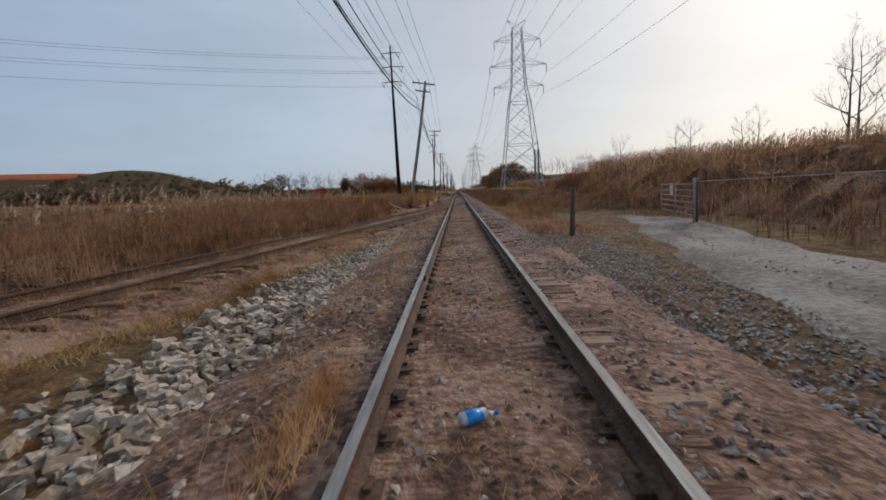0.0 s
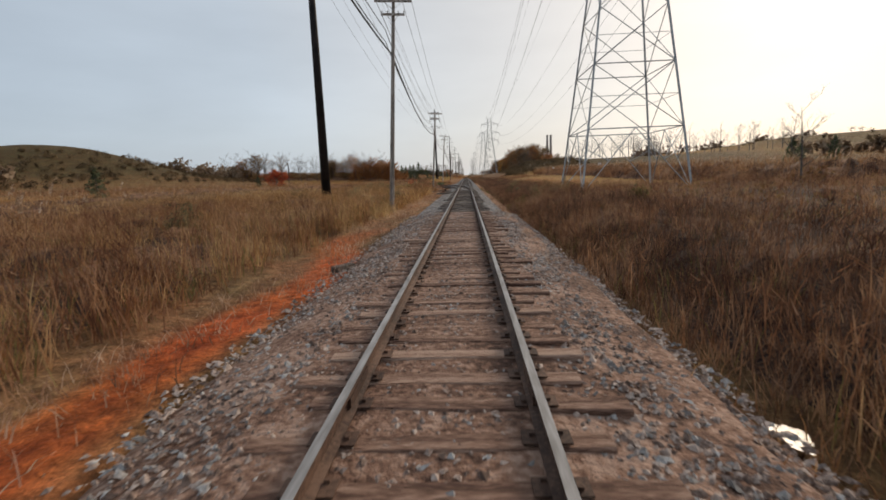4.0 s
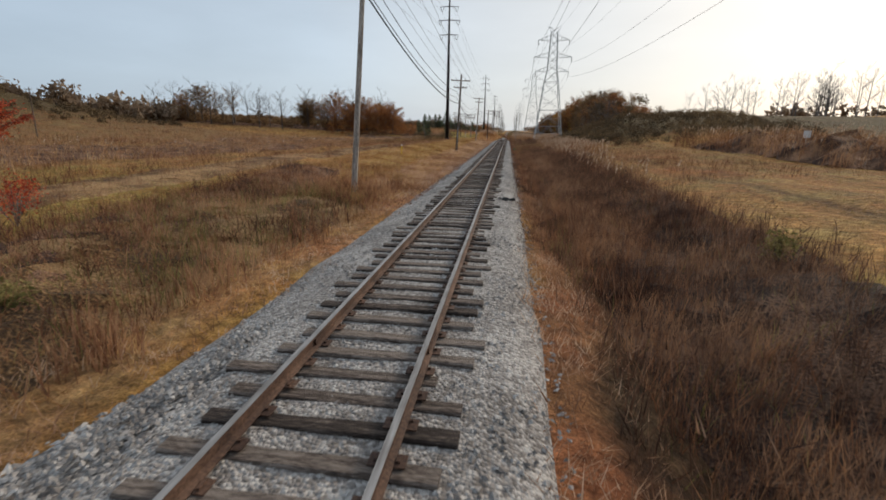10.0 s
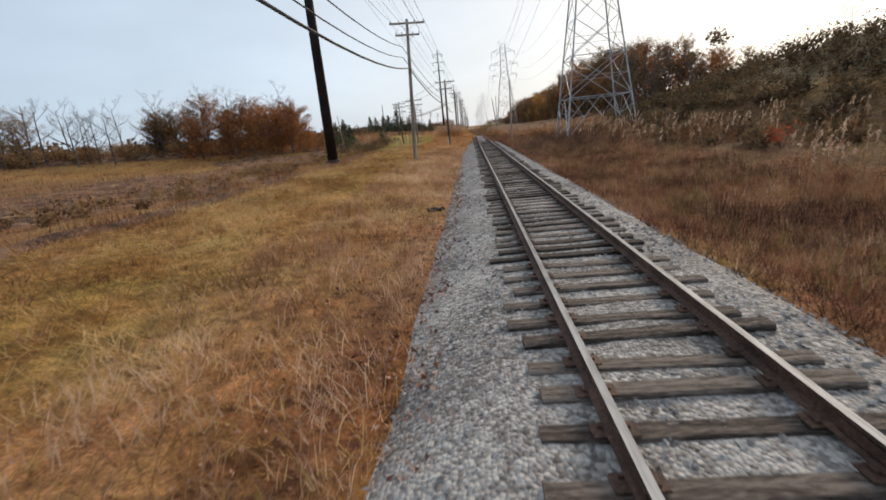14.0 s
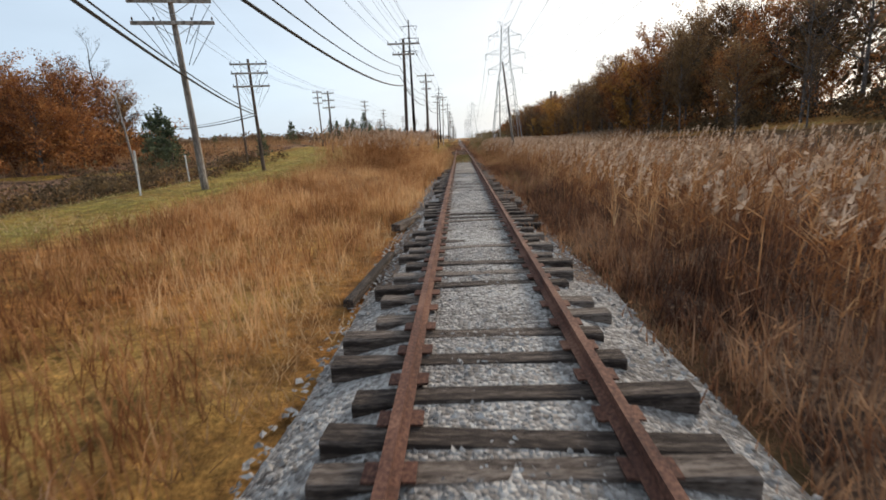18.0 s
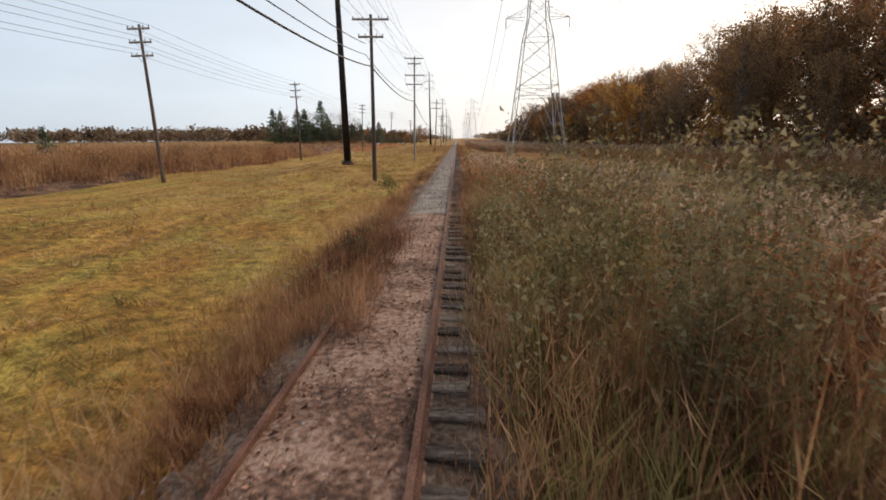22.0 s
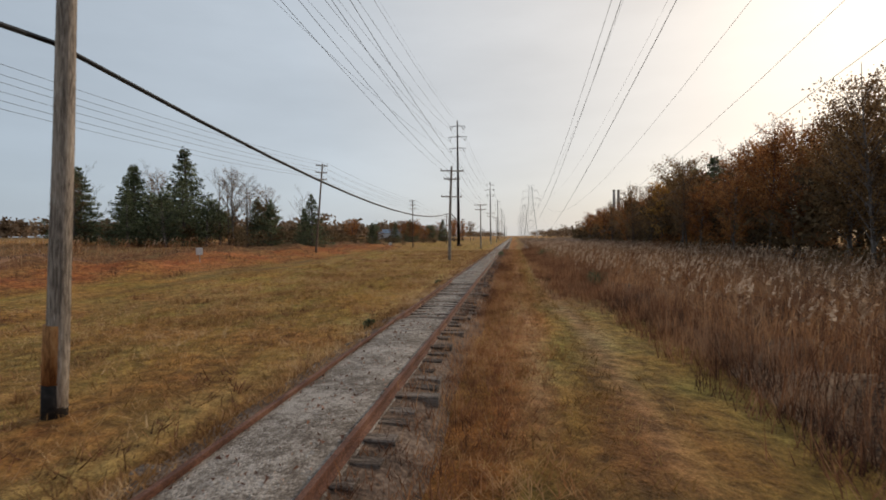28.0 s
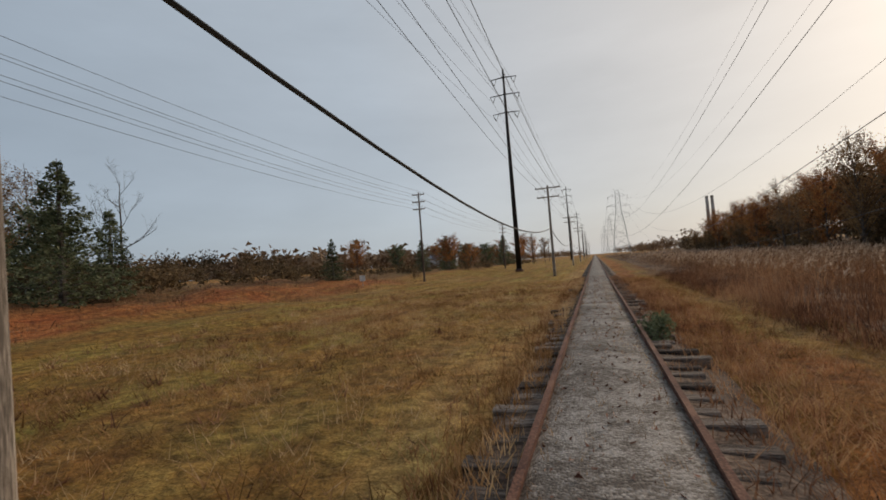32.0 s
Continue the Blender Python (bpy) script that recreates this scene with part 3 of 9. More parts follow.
def tint(x, y):
    """Soil and turf colours over the plan, with some bands painted darker."""
    c = np.empty(x.shape + (3,))
    c[:] = STRAW

    def lay(mask, colour, soft=1.0):
        k = (np.clip(mask, 0, 1) * soft)[..., None]
        c[:] = c * (1 - k) + np.array(colour) * k

    def band(v, a, b, e=1.0):
        return np.clip((v - a) / e, 0, 1) * np.clip((b - v) / e, 0, 1)

    n = lump(x, y, 9.0) * 0.5 + lump(x, y, 3.1) * 0.5
    wob = x + 0.6 * lump(x * 0.5, y, 2.7)
    # first stretch: reedy brown soil, red earth along the left verge
    lay(band(y, -80, 125, 20), BROWN)
    lay(band(y, 30, 110, 12) * band(wob, -6.5, -2.4, 0.8), DIRT)
    lay(band(y, 38, 82, 6) * band(wob, -4.6, -2.7, 0.5), RED)
    lay(band(y, 60, 120, 10) * band(x, -40, -14, 6), STRAW)
    lay(band(y, -60, 60, 10) * band(wob, 2.3, 5.0, 0.8), DIRT, 0.8)
    lay(band(y, -60, 14, 6) * band(x, 2.0, 4.4 + np.clip(y, 0, 14) * 0.12, 0.6), (0.19, 0.135, 0.1), 0.9)
    # second stretch: mown fields both sides, dark ditch on the right with a red lip
    lay(band(y, 125, 330, 20) * band(x, -60, -4, 2), (0.37, 0.216, 0.087))
    lay(band(y, 190, 320, 20) * band(wob, -11, -7, 1.2), GREEN, 0.8)
    lay(band(y, 128, 195, 12) * band(wob, -26, -8, 1.5), (0.31, 0.235, 0.075), 0.75)
    lay(band(y, 200, 330, 15) * band(wob, -6.5, -2.6, 0.8), (0.48, 0.285, 0.17), 0.9)
    lay(band(y, 225, 310, 10) * band(wob, -15, -12.4, 0.7), (0.09, 0.06, 0.035), 0.85)
    lay(band(y, 185, 262, 8) * band(wob, -4.2, -2.5, 0.4), (0.25, 0.12, 0.08), 0.9)
    lay(band(y, 120, 300, 20) * np.clip(n, 0, 1) * band(x, -60, -3, 1), DRY, 0.8)
    # ground under the ditch weeds set much darker
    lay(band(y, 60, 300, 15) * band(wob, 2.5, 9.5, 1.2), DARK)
    lay(band(y, 240, 308, 8) * band(wob, 2.2, 12, 1.0), (0.2, 0.1, 0.058), 0.9)
    lay(band(y, 250, 330, 8) * band(wob, 10, 20, 2.0), (0.1, 0.06, 0.035), 0.9)
    lay(band(y, 75, 190, 10) * band(wob, 2.3, 3.6, 0.3), (0.25, 0.12, 0.075))
    lay(band(y, 110, 200, 20) * band(x, 10, 26, 3), (0.36, 0.22, 0.1), 0.9)
    lay(band(y, 186, 270, 14) * band(x, 9, 26, 3), (0.25, 0.15, 0.06), 0.9)
    for a in (12.6, 14.2):
        lay(band(y, 120, 230, 12) * np.clip(1.3 - np.abs(x - a - (y - 150) * 0.035 - 0.25 * lump(x * 0, y, 4.0)) / 0.45, 0, 1), (0.14, 0.085, 0.04), 0.8)
    lay(band(y, 120, 230, 20) * band(x, 12, 20, 2) * np.clip(n + 0.3, 0, 1), RED, 0.35)
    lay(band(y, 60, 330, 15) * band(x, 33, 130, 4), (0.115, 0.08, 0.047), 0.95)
    lay(band(y, 120, 350, 18) * band(x, -150, -23, 5), (0.21, 0.125, 0.066), 0.85)
    lay(band(y, 84, 205, 8) * band(wob, -5.0, -2.5, 0.6), (0.36, 0.2, 0.12), 0.9)
    lay(band(y, 84, 300, 8) * band(wob, 2.0, 3.8, 0.4), (0.32, 0.15, 0.088), 0.9)
    lay(band(y, 88, 172, 8) * band(wob, 2.2, 3.8, 0.4), (0.36, 0.165, 0.1), 0.9)
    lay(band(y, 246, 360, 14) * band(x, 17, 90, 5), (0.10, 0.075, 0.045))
    # third stretch: straw on the left, reed bed on the right
    lay(band(y, 300, 420, 15) * band(x, -9, -2, 2), STRAW)
    lay(band(y, 300, 440, 15) * band(x, -60, -9, 2), GREEN)
    lay(band(y, 296, 396, 12) * band(wob, -26, -9, 2), (0.29, 0.235, 0.066), 0.85)
    lay(band(y, 296, 440, 8) * band(wob, 0.4, 30, 0.5), (0.13, 0.075, 0.045))
    # last stretch: mown both sides of the line
    lay(band(y, 380, 900, 20) * band(x, -26, -2, 2), GREEN)
    lay(band(y, 410, 2000, 20) * band(x, -26, -2, 1) * np.clip(n + 0.2, 0, 1), DRY, 0.75)
    lay(band(y, 430, 900, 10) * band(wob, 2.0, 9.5, 1.0), (0.27, 0.16, 0.065))
    lay(band(y, 470, 900, 15) * band(wob, 1.6, 4.2, 0.6), (0.38, 0.165, 0.06), 0.9)
    lay(band(y, 430, 505, 10) * band(wob, 8, 26, 2.0), (0.40, 0.215, 0.1), 0.85)
    streak = np.sin(x * 2.6 + 0.5 * lump(x, y, 11.0) * 3) * 0.5 + 0.5 * lump(x * 2.0, y * 0.3, 2.3)
    lay(band(y, 125, 900, 20) * band(x, -34, -4, 2) * np.clip(streak - 0.2, 0, 1), (0.30, 0.165, 0.06), 0.7)
    lay(band(y, 380, 900, 20) * band(x, -34, -2, 2) * np.clip(-streak - 0.1, 0, 1), (0.28, 0.235, 0.06), 0.6)
    for a, b, d in ((4.15, 3.3, 2.7), (7.0, 5.0, 4.0)):
        cx = np.interp(y, [430, 460, 510, 560], [a, a, b, d])
        lay(band(y, 425, 560, 15) * np.clip(1.4 - np.abs(x - cx - 0.18 * lump(y * 0, y, 5)) / 0.42, 0, 1), (0.47, 0.31, 0.2), 0.9)
    lay(band(y, 425, 640, 15) * band(wob - np.interp(y, [460, 510], [0, -1.6]), 4.7, 5.8, 0.4), (0.29, 0.215, 0.06), 0.8)
    lay(band(y, 425, 500, 10) * band(wob, 5.9, 6.4, 0.3), (0.42, 0.29, 0.18), 0.7)
    lay(band(y, 440, 640, 15) * band(wob, -2.9, -1.2, 0.5), (0.50, 0.35, 0.17), 0.85)
    lay(band(y, 425, 640, 15) * band(wob, 7.1, 8.2, 0.4), (0.20, 0.155, 0.045), 0.7)
    # ground inside the reed bed set much darker
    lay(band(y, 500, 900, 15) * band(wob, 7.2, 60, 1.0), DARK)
    lay(band(y, 500, 620, 10) * band(wob, -38, -20, 2.5), (0.36, 0.135, 0.06), 0.85)
    lay(band(y, 500, 616, 8) * band(wob, -36, -22, 2.0) * np.clip(n + 0.25, 0, 1), (0.5, 0.2, 0.09), 0.8)
    lay(band(y, 440, 900, 15) * band(x, -70, -26, 3), BROWN, 0.8)
    lay(band(y, 230, 330, 15) * band(wob, -36, -20, 3), (0.26, 0.12, 0.06), 0.6)
    # cart ruts through the left field
    lay(band(y, 420, 600, 12) * np.clip(1 - np.abs(x + 17.5 + (y - 520) * 0.02) / 0.5, 0, 1), (0.2, 0.125, 0.075), 0.9)
    lay(band(y, 420, 600, 12) * np.clip(1 - np.abs(x + 19.3 + (y - 520) * 0.02) / 0.5, 0, 1), (0.2, 0.125, 0.075), 0.9)
    # late stretch painted darker to stand for a lower exposure
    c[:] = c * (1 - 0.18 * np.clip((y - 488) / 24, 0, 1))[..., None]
    # same painted toning, stronger along the reed bed
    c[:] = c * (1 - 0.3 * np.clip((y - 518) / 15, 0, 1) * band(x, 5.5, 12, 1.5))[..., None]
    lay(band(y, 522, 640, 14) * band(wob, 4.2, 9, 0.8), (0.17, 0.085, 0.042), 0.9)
    lay(band(y, 490, 530, 10) * band(wob, 4.6, 7.4, 0.6), (0.31, 0.22, 0.07), 0.7)
    lay(np.clip((np.abs(x) - 90) / 80, 0, 1), (0.14, 0.10, 0.06), 0.9)
    lay(band(y, -60, 200, 20) * band(x, -400, -150, 30) * np.clip(n - 0.3, 0, 1), RED, 0.5)
    hill = left_hill(x, y)
    lay(np.clip((hill - 3) / 3, 0, 1), (0.085, 0.062, 0.03), 0.95)
    lay(np.clip((hill - 14.2 + 0.6 * n) / 0.8, 0, 1) * np.clip((-186 - x) / 4, 0, 1), RED, 0.95)
    return c


def make_ground():
    xs = np.concatenate([[-2500, -1200, -700, -450, -380, -350, -330, -310, -290, -270, -255, -240, -230, -220, -212, -206, -200, -194, -187, -180, -172, -164, -156, -148, -140, -130, -120, -110, -90, -75, -62, -52, -44, -38], np.arange(-33, -12, 1.0), np.arange(-12, 12, 0.4),
                         np.arange(12, 33, 1.0), [33, 38, 44, 52, 62, 75, 90, 110, 140, 180, 240, 320, 450, 700, 1200, 2500]])
    ys = np.concatenate([[-1500, -700, -350, -200, -120, -80, -60, -45], np.arange(-35, 660, 1.0), np.arange(660, 960, 8.0), [960, 1050, 1200, 1400, 1700, 2100, 2800, 3600, 4800]])
    X, Y = np.meshgrid(xs, ys)
    Z = land(X, Y)
    Z = np.where(np.abs(X) < np.where(Y > 318, 1.3, 2.45), np.minimum(Z, -0.62), Z)
    nx, ny = len(xs), len(ys)
    idx = np.arange(nx * ny).reshape(ny, nx)
    f = np.stack([idx[:-1, :-1], idx[:-1, 1:], idx[1:, 1:], idx[1:, :-1]], -1).reshape(-1, 4)
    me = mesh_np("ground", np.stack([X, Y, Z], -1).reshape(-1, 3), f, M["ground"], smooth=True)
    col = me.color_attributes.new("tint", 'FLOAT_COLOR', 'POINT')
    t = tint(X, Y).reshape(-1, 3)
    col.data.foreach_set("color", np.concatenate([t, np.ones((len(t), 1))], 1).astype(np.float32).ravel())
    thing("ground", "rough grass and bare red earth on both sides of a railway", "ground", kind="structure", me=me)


make_ground()


def strip(name, label, category, profile, y0, y1, material, step=1.0, wob=0.12, sag=0.012, inner=None, dip=None):
    """A long bed with the cross section profile (x, z) from y0 to y1."""
    ys = np.arange(y0, y1 + step, step)
    v = []
    for j, y in enumerate(ys):
        for k, (x, z) in enumerate(profile):
            e = abs(x) > 1.7
            dx = wob * lump(np.array(k * 3.1), np.array(y), 1.3) if e else 0
            dz = sag * lump(np.array(x * 2), np.array(y), 0.8)
            if k in (0, len(profile) - 1):
                dz = 0
            if dip and dip[0] < y < dip[1] and abs(x) < 0.72:
                dz = dz - dip[2]
            v.append((x + float(dx), y, z + float(dz)))
    n = len(profile)
    idx = np.arange(len(ys) * n).reshape(len(ys), n)
    f = np.stack([idx[:-1, :-1], idx[:-1, 1:], idx[1:, 1:], idx[1:, :-1]], -1).reshape(-1, 4)
    mi = None
    if inner:
        mi = np.tile([0 if abs((profile[k][0] + profile[k + 1][0]) / 2) < inner else 1 for k in range(n - 1)], len(ys) - 1)
    return thing(name, label, category, kind="structure", me=mesh_np(name, v, f, material, mi, smooth=True))


strip("trackbed_1", "dirt-choked stone ballast under a railway track", "trackbed", [(-3.1, -0.75), (-2.5, -0.45), (-1.9, -0.29), (-1.4, -0.215), (-0.7, -0.2), (0, -0.198), (0.7, -0.205), (1.4, -0.24), (1.9, -0.33), (2.5, -0.47), (3.0, -0.8)], -60, 84, M["dirt_ballast"])
strip("trackbed_2", "grey crushed-stone ballast under a railway track", "trackbed", [(-3.2, -0.85), (-2.7, -0.58), (-2.0, -0.36), (-1.5, -0.24), (-0.7, -0.225), (0, -0.22), (0.7, -0.225), (1.5, -0.24), (1.85, -0.31), (2.2, -0.47), (2.5, -0.85)], 84, 312, M["ballast"], wob=0.04, sag=0.02)
strip("trackbed_3", "pale fine gravel under an abandoned railway track", "trackbed", [(-2.2, -0.85), (-1.7, -0.46), (-1.35, -0.34), (-1.0, -0.26), (-0.76, -0.205), (0, -0.19), (0.76, -0.205), (1.0, -0.26), (1.35, -0.34), (1.75, -0.46), (2.2, -0.85)], 312, 322, M["ballast"])
strip("trackbed_8", "pale gravel and soil under an overgrown railway track", "trackbed", [(-2.2, -0.85), (-1.7, -0.46), (-1.35, -0.34), (-1.0, -0.26), (-0.76, -0.205), (0, -0.19), (0.76, -0.205), (1.0, -0.26), (1.35, -0.34), (1.75, -0.46), (2.2, -0.85)], 322, 342, [M["ballast"], M["track_soil"]], inner=1.25)
strip("trackbed_11", "smooth grey gravel filling an overgrown railway track", "trackbed", [(-2.2, -0.85), (-1.7, -0.46), (-1.35, -0.34), (-1.0, -0.24), (-0.7, -0.175), (0, -0.15), (0.7, -0.175), (1.0, -0.26), (1.35, -0.34), (1.75, -0.46), (2.2, -0.85)], 342, 358, [M["gravel"], M["track_soil"]], inner=1.2)
strip("trackbed_7", "brown dirt choking an abandoned railway track", "trackbed", [(-2.2, -0.85), (-1.7, -0.46), (-1.35, -0.34), (-1.0, -0.26), (-0.76, -0.205), (0, -0.19), (0.76, -0.205), (1.0, -0.26), (1.35, -0.34), (1.75, -0.46), (2.2, -0.85)], 358, 392, [M["dirt_ballast"], M["track_soil"]], inner=0.9)
strip("trackbed_4", "brown dirt and leaves filling an overgrown railway track", "trackbed", [(-2.0, -0.85), (-1.5, -0.42), (-1.3, -0.17), (-0.86, -0.11), (-0.68, -0.085), (0, -0.06), (0.68, -0.085), (0.86, -0.2), (1.3, -0.235), (1.8, -0.44), (2.3, -0.85)], 392, 408, [M["dirt_ballast"], M["track_soil"]], inner=0.8)
strip("trackbed_9", "compacted pale gravel filling an abandoned railway track", "trackbed", [(-2.0, -0.85), (-1.5, -0.42), (-1.3, -0.17), (-0.86, -0.11), (-0.68, -0.085), (0, -0.06), (0.68, -0.085), (0.86, -0.2), (1.3, -0.235), (1.8, -0.44), (2.3, -0.85)], 408, 540, [M["gravel"], M["track_soil"]], inner=0.8, dip=(520.5, 532.5, 0.125))
strip("trackbed_10", "compacted pale gravel filling an abandoned railway track", "trackbed", [(-2.0, -0.85), (-1.5, -0.42), (-1.3, -0.235), (-0.86, -0.2), (-0.68, -0.085), (0, -0.06), (0.68, -0.085), (0.86, -0.2), (1.3, -0.235), (1.8, -0.44), (2.3, -0.85)], 540, 1300, [M["gravel"], M["track_soil"]], inner=0.8)



def siding_x(y):
    return -((55 - y) ** 2) / 314 if y > 27.5 else -(2.41 + 0.175 * (27.5 - y))


def spur_x(y):
    return -((y - 112) ** 2) / 380 if y < 137 else -(1.645 + 0.1316 * (y - 137))


def spur_edge(y):
    a = spur_x(y) - 1.2 * max(0, min(1, (158 - y) / 8)) + 0.55
    return max(min(a, -1.9), -1.9 - 2.9 * max(0.0, min(1.0, (178 - y) / 30))) + 0.12 * math.sin(y * 1.3) * (1 if y > 150 else 0)


def spur_bed():
    """Stone fill between the main track and the spur."""
    ys = np.arange(112, 186, 0.5)
    v, n = [], 6
    for y in ys:
        w = max(0.0, min(1.0, (186 - y) / 26))
        a, b = spur_edge(y), -1.6
        for k in range(n):
            u = k / (n - 1)
            x = a + (b - a) * u
            v.append((x, y, (-0.62 if k == 0 else -0.27 - 0.05 * math.sin(u * 3.1)) - 0.3 * (1 - w) * (1 - u) + 0.015 * math.sin(y * 3 + k * 2)))
    idx = np.arange(len(ys) * n).reshape(len(ys), n)
    f = np.stack([idx[:-1, :-1], idx[:-1, 1:], idx[1:, 1:], idx[1:, :-1]], -1).reshape(-1, 4)
    thing("trackbed_5", "grey crushed stone between two diverging tracks", "trackbed", kind="structure", me=mesh_np("trackbed_5", v, f, M["ballast"], smooth=True))


spur_bed()


def siding_bed():
    """Dirt fill under the siding."""
    prof = [(-2.3, -0.75), (-1.8, -0.44), (-1.3, -0.27), (-0.7, -0.2), (0, -0.195), (0.7, -0.2), (1.25, -0.27), (1.7, -0.42), (2.1, -0.7)]
    ys = np.arange(-55, 36, 0.5)
    v = []
    for y in ys:
        for k, (x, z) in enumerate(prof):
            v.append((siding_x(y) + x + 0.08 * math.sin(y * 1.7 + k), y, z - 0.03 * max(0, (y - 24) / 12) + 0.012 * math.sin(y * 2.3 + k * 1.9)))
    n = len(prof)
    idx = np.arange(len(ys) * n).reshape(len(ys), n)
    f = np.stack([idx[:-1, :-1], idx[:-1, 1:], idx[1:, 1:], idx[1:, :-1]], -1).reshape(-1, 4)
    thing("trackbed_6", "brown dirt filling a siding track", "trackbed", kind="structure", me=mesh_np("trackbed_6", v, f, M["dirt_ballast"], smooth=True))


siding_bed()

# ---- tracks ----
RAIL_PROFILE = [(-0.035, 0.0), (0.035, 0.0), (0.037, -0.03), (0.010, -0.045), (0.010, -0.13), (0.07, -0.155), (0.07, -0.165), (-0.07, -0.165), (-0.07, -0.155), (-0.010, -0.13), (-0.010, -0.045), (-0.037, -0.03)]


def rail(parent, pts, top, side, name="rail", label=""):
    """A rail swept along points (x, y, z of its head)."""
    pts = np.array(pts, float)
    d = np.gradient(pts[:, :2], axis=0)
    d /= np.linalg.norm(d, axis=1)[:, None]
    nrm = np.stack([d[:, 1], -d[:, 0]], 1)
    n = len(RAIL_PROFILE)
    v = np.zeros((len(pts), n, 3))
    for k, (a, b) in enumerate(RAIL_PROFILE):
        v[:, k, :2] = pts[:, :2] + nrm * a
        v[:, k, 2] = pts[:, 2] + b
    idx = np.arange(len(pts) * n).reshape(len(pts), n)
    nxt = np.roll(idx, -1, 1)
    f = np.stack([idx[:-1], nxt[:-1], nxt[1:], idx[1:]], -1).reshape(-1, 4)
    mi = np.tile([0] + [1] * (n - 1), len(pts) - 1)
    return part(name, mesh_np(name, v.reshape(-1, 3), f, [top, side], mi), parent, label)


def tie_mesh(k, length=2.6):
    r = random.Random(k)
    b = Build()
    h = length / 2
    xs = [-h, -h * 0.45, 0.1, h * 0.5, h]
    ring = []
    for x in xs:
        w0, w1 = 0.115 + r.uniform(-0.012, 0.012), 0.115 + r.uniform(-0.012, 0.012)
        t = r.uniform(-0.012, 0.004)
        ring.append([(x, -w0, -0.17), (x, -w0, t - 0.02), (x, -w0 + 0.02, t), (x, w1 - 0.02, t), (x, w1, t - 0.02), (x, w1, -0.17)])
    v = [p for q in ring for p in q]
    f = []
    for i in range(len(xs) - 1):
        for j in range(5):
            f.append((i * 6 + j, i * 6 + j + 1, (i + 1) * 6 + j + 1, (i + 1) * 6 + j))
    f += [tuple(range(5, -1, -1)), tuple(24 + j for j in range(6))]
    b.solid(v, f)
    return b


TIES = [tie_mesh(k).mesh("tie", M["tie"]) for k in range(6)]
TIES_BROWN = [tie_mesh(k + 10).mesh("tie", M["tie_brown"]) for k in range(6)]


def scatter_ties(parent, ys, meshes, z, skew=0.02, shift=0.06, seed=1, zj=0.014):
    r = random.Random(seed)
    for y in ys:
        part("tie", r.choice(meshes), parent, at=pose(r.gauss(0, shift), y + r.uniform(-0.05, 0.05), z + r.uniform(-zj, zj) - (0.06 if zj > 0.03 and r.random() < 0.4 else 0), r.uniform(-1, 1), 0, r.gauss(0, skew * 57) + (180 if r.random() < 0.5 else 0)))


def far_ties(parent, y0, y1, step, z, seed):
    r = random.Random(seed)
    b = Build()
    y = y0
    while y < y1:
        q = r.uniform(-0.06, 0.06)
        b.box((-1.3 + q, y - 0.115, z - 0.17), (1.3 + q, y + 0.115, z + r.uniform(-0.015, 0.01)), 0.015)
        y += step + r.uniform(-0.05, 0.05)
    ob = part("ties", b.mesh("ties", M["tie_stuff"]), parent)
    ob["kind"] = "stuff"


GAUGE = 0.7525
STEP = 0.54
MAIN = [(y0, y1, thing("main_track_%d" % (k + 1), "worn main railway track on weathered wooden ties", "railway track", kind="structure")) for k, (y0, y1) in enumerate(((-60, 84), (84, 198), (198, 312)))]
OLD = [(y0, y1, thing("old_track_%d" % (k + 1), "abandoned railway track with rusty rails and rotten ties", "railway track", kind="structure")) for k, (y0, y1) in enumerate(((312, 392), (392, 480), (480, 1302)))]
for s in (-1, 1):
    for y0, y1, track in MAIN:
        ys = np.linspace(y0 + 0.004, y1 - 0.004, int((y1 - y0) / 6) + 1)
        rail(track, [(s * GAUGE, y, 0.006 * math.sin(y / 5.0)) for y in ys], M["rail_top"], M["rail_side"])
    for y0, y1, track in OLD:
        ys = np.linspace(y0 + 0.004, y1 - 0.004, int((y1 - y0) / 6) + 1)
        rail(track, [(s * GAUGE + 0.02 * math.sin(y / 9.0 + s), y, 0.012 * math.sin(y / 6.0)) for y in ys], M["rail_rust"], M["rail_rust"], label="rusty steel rail")
main_track, old_track = MAIN[0][2], OLD[0][2]
scatter_ties(main_track, np.arange(-2, 12, STEP), TIES_BROWN, -0.212, skew=0.025, shift=0.11, seed=11)
scatter_ties(main_track, np.arange(12, 32, STEP), TIES_BROWN, -0.19, skew=0.025, shift=0.11, seed=21)
scatter_ties(main_track, np.arange(32, 84, STEP), TIES_BROWN, -0.182, skew=0.025, shift=0.11, seed=1)
second = MAIN[1][2]
scatter_ties(second, np.arange(84.2, 118, STEP), TIES, -0.182, shift=0.09, seed=2)
scatter_ties(second, np.arange(118, 139, STEP), TIES, -0.218, shift=0.09, seed=12, zj=0.025)
scatter_ties(second, np.arange(139, 164, STEP), TIES, -0.2, shift=0.09, seed=13, zj=0.022)
scatter_ties(second, np.arange(164, 198, STEP), TIES, -0.182, shift=0.09, seed=3)
scatter_ties(MAIN[2][2], np.arange(198.2, 311.8, STEP), TIES, -0.182, shift=0.07, seed=4, zj=0.018)
scatter_ties(old_track, np.arange(312.2, 318, 0.56), TIES, -0.172, skew=0.035, shift=0.09, seed=5)
scatter_ties(old_track, np.arange(318.2, 344, 0.56), TIES, -0.188, skew=0.04, shift=0.11, seed=25, zj=0.016)
scatter_ties(old_track, np.arange(344, 366, 0.56), TIES, -0.2, skew=0.04, shift=0.1, seed=15, zj=0.025)
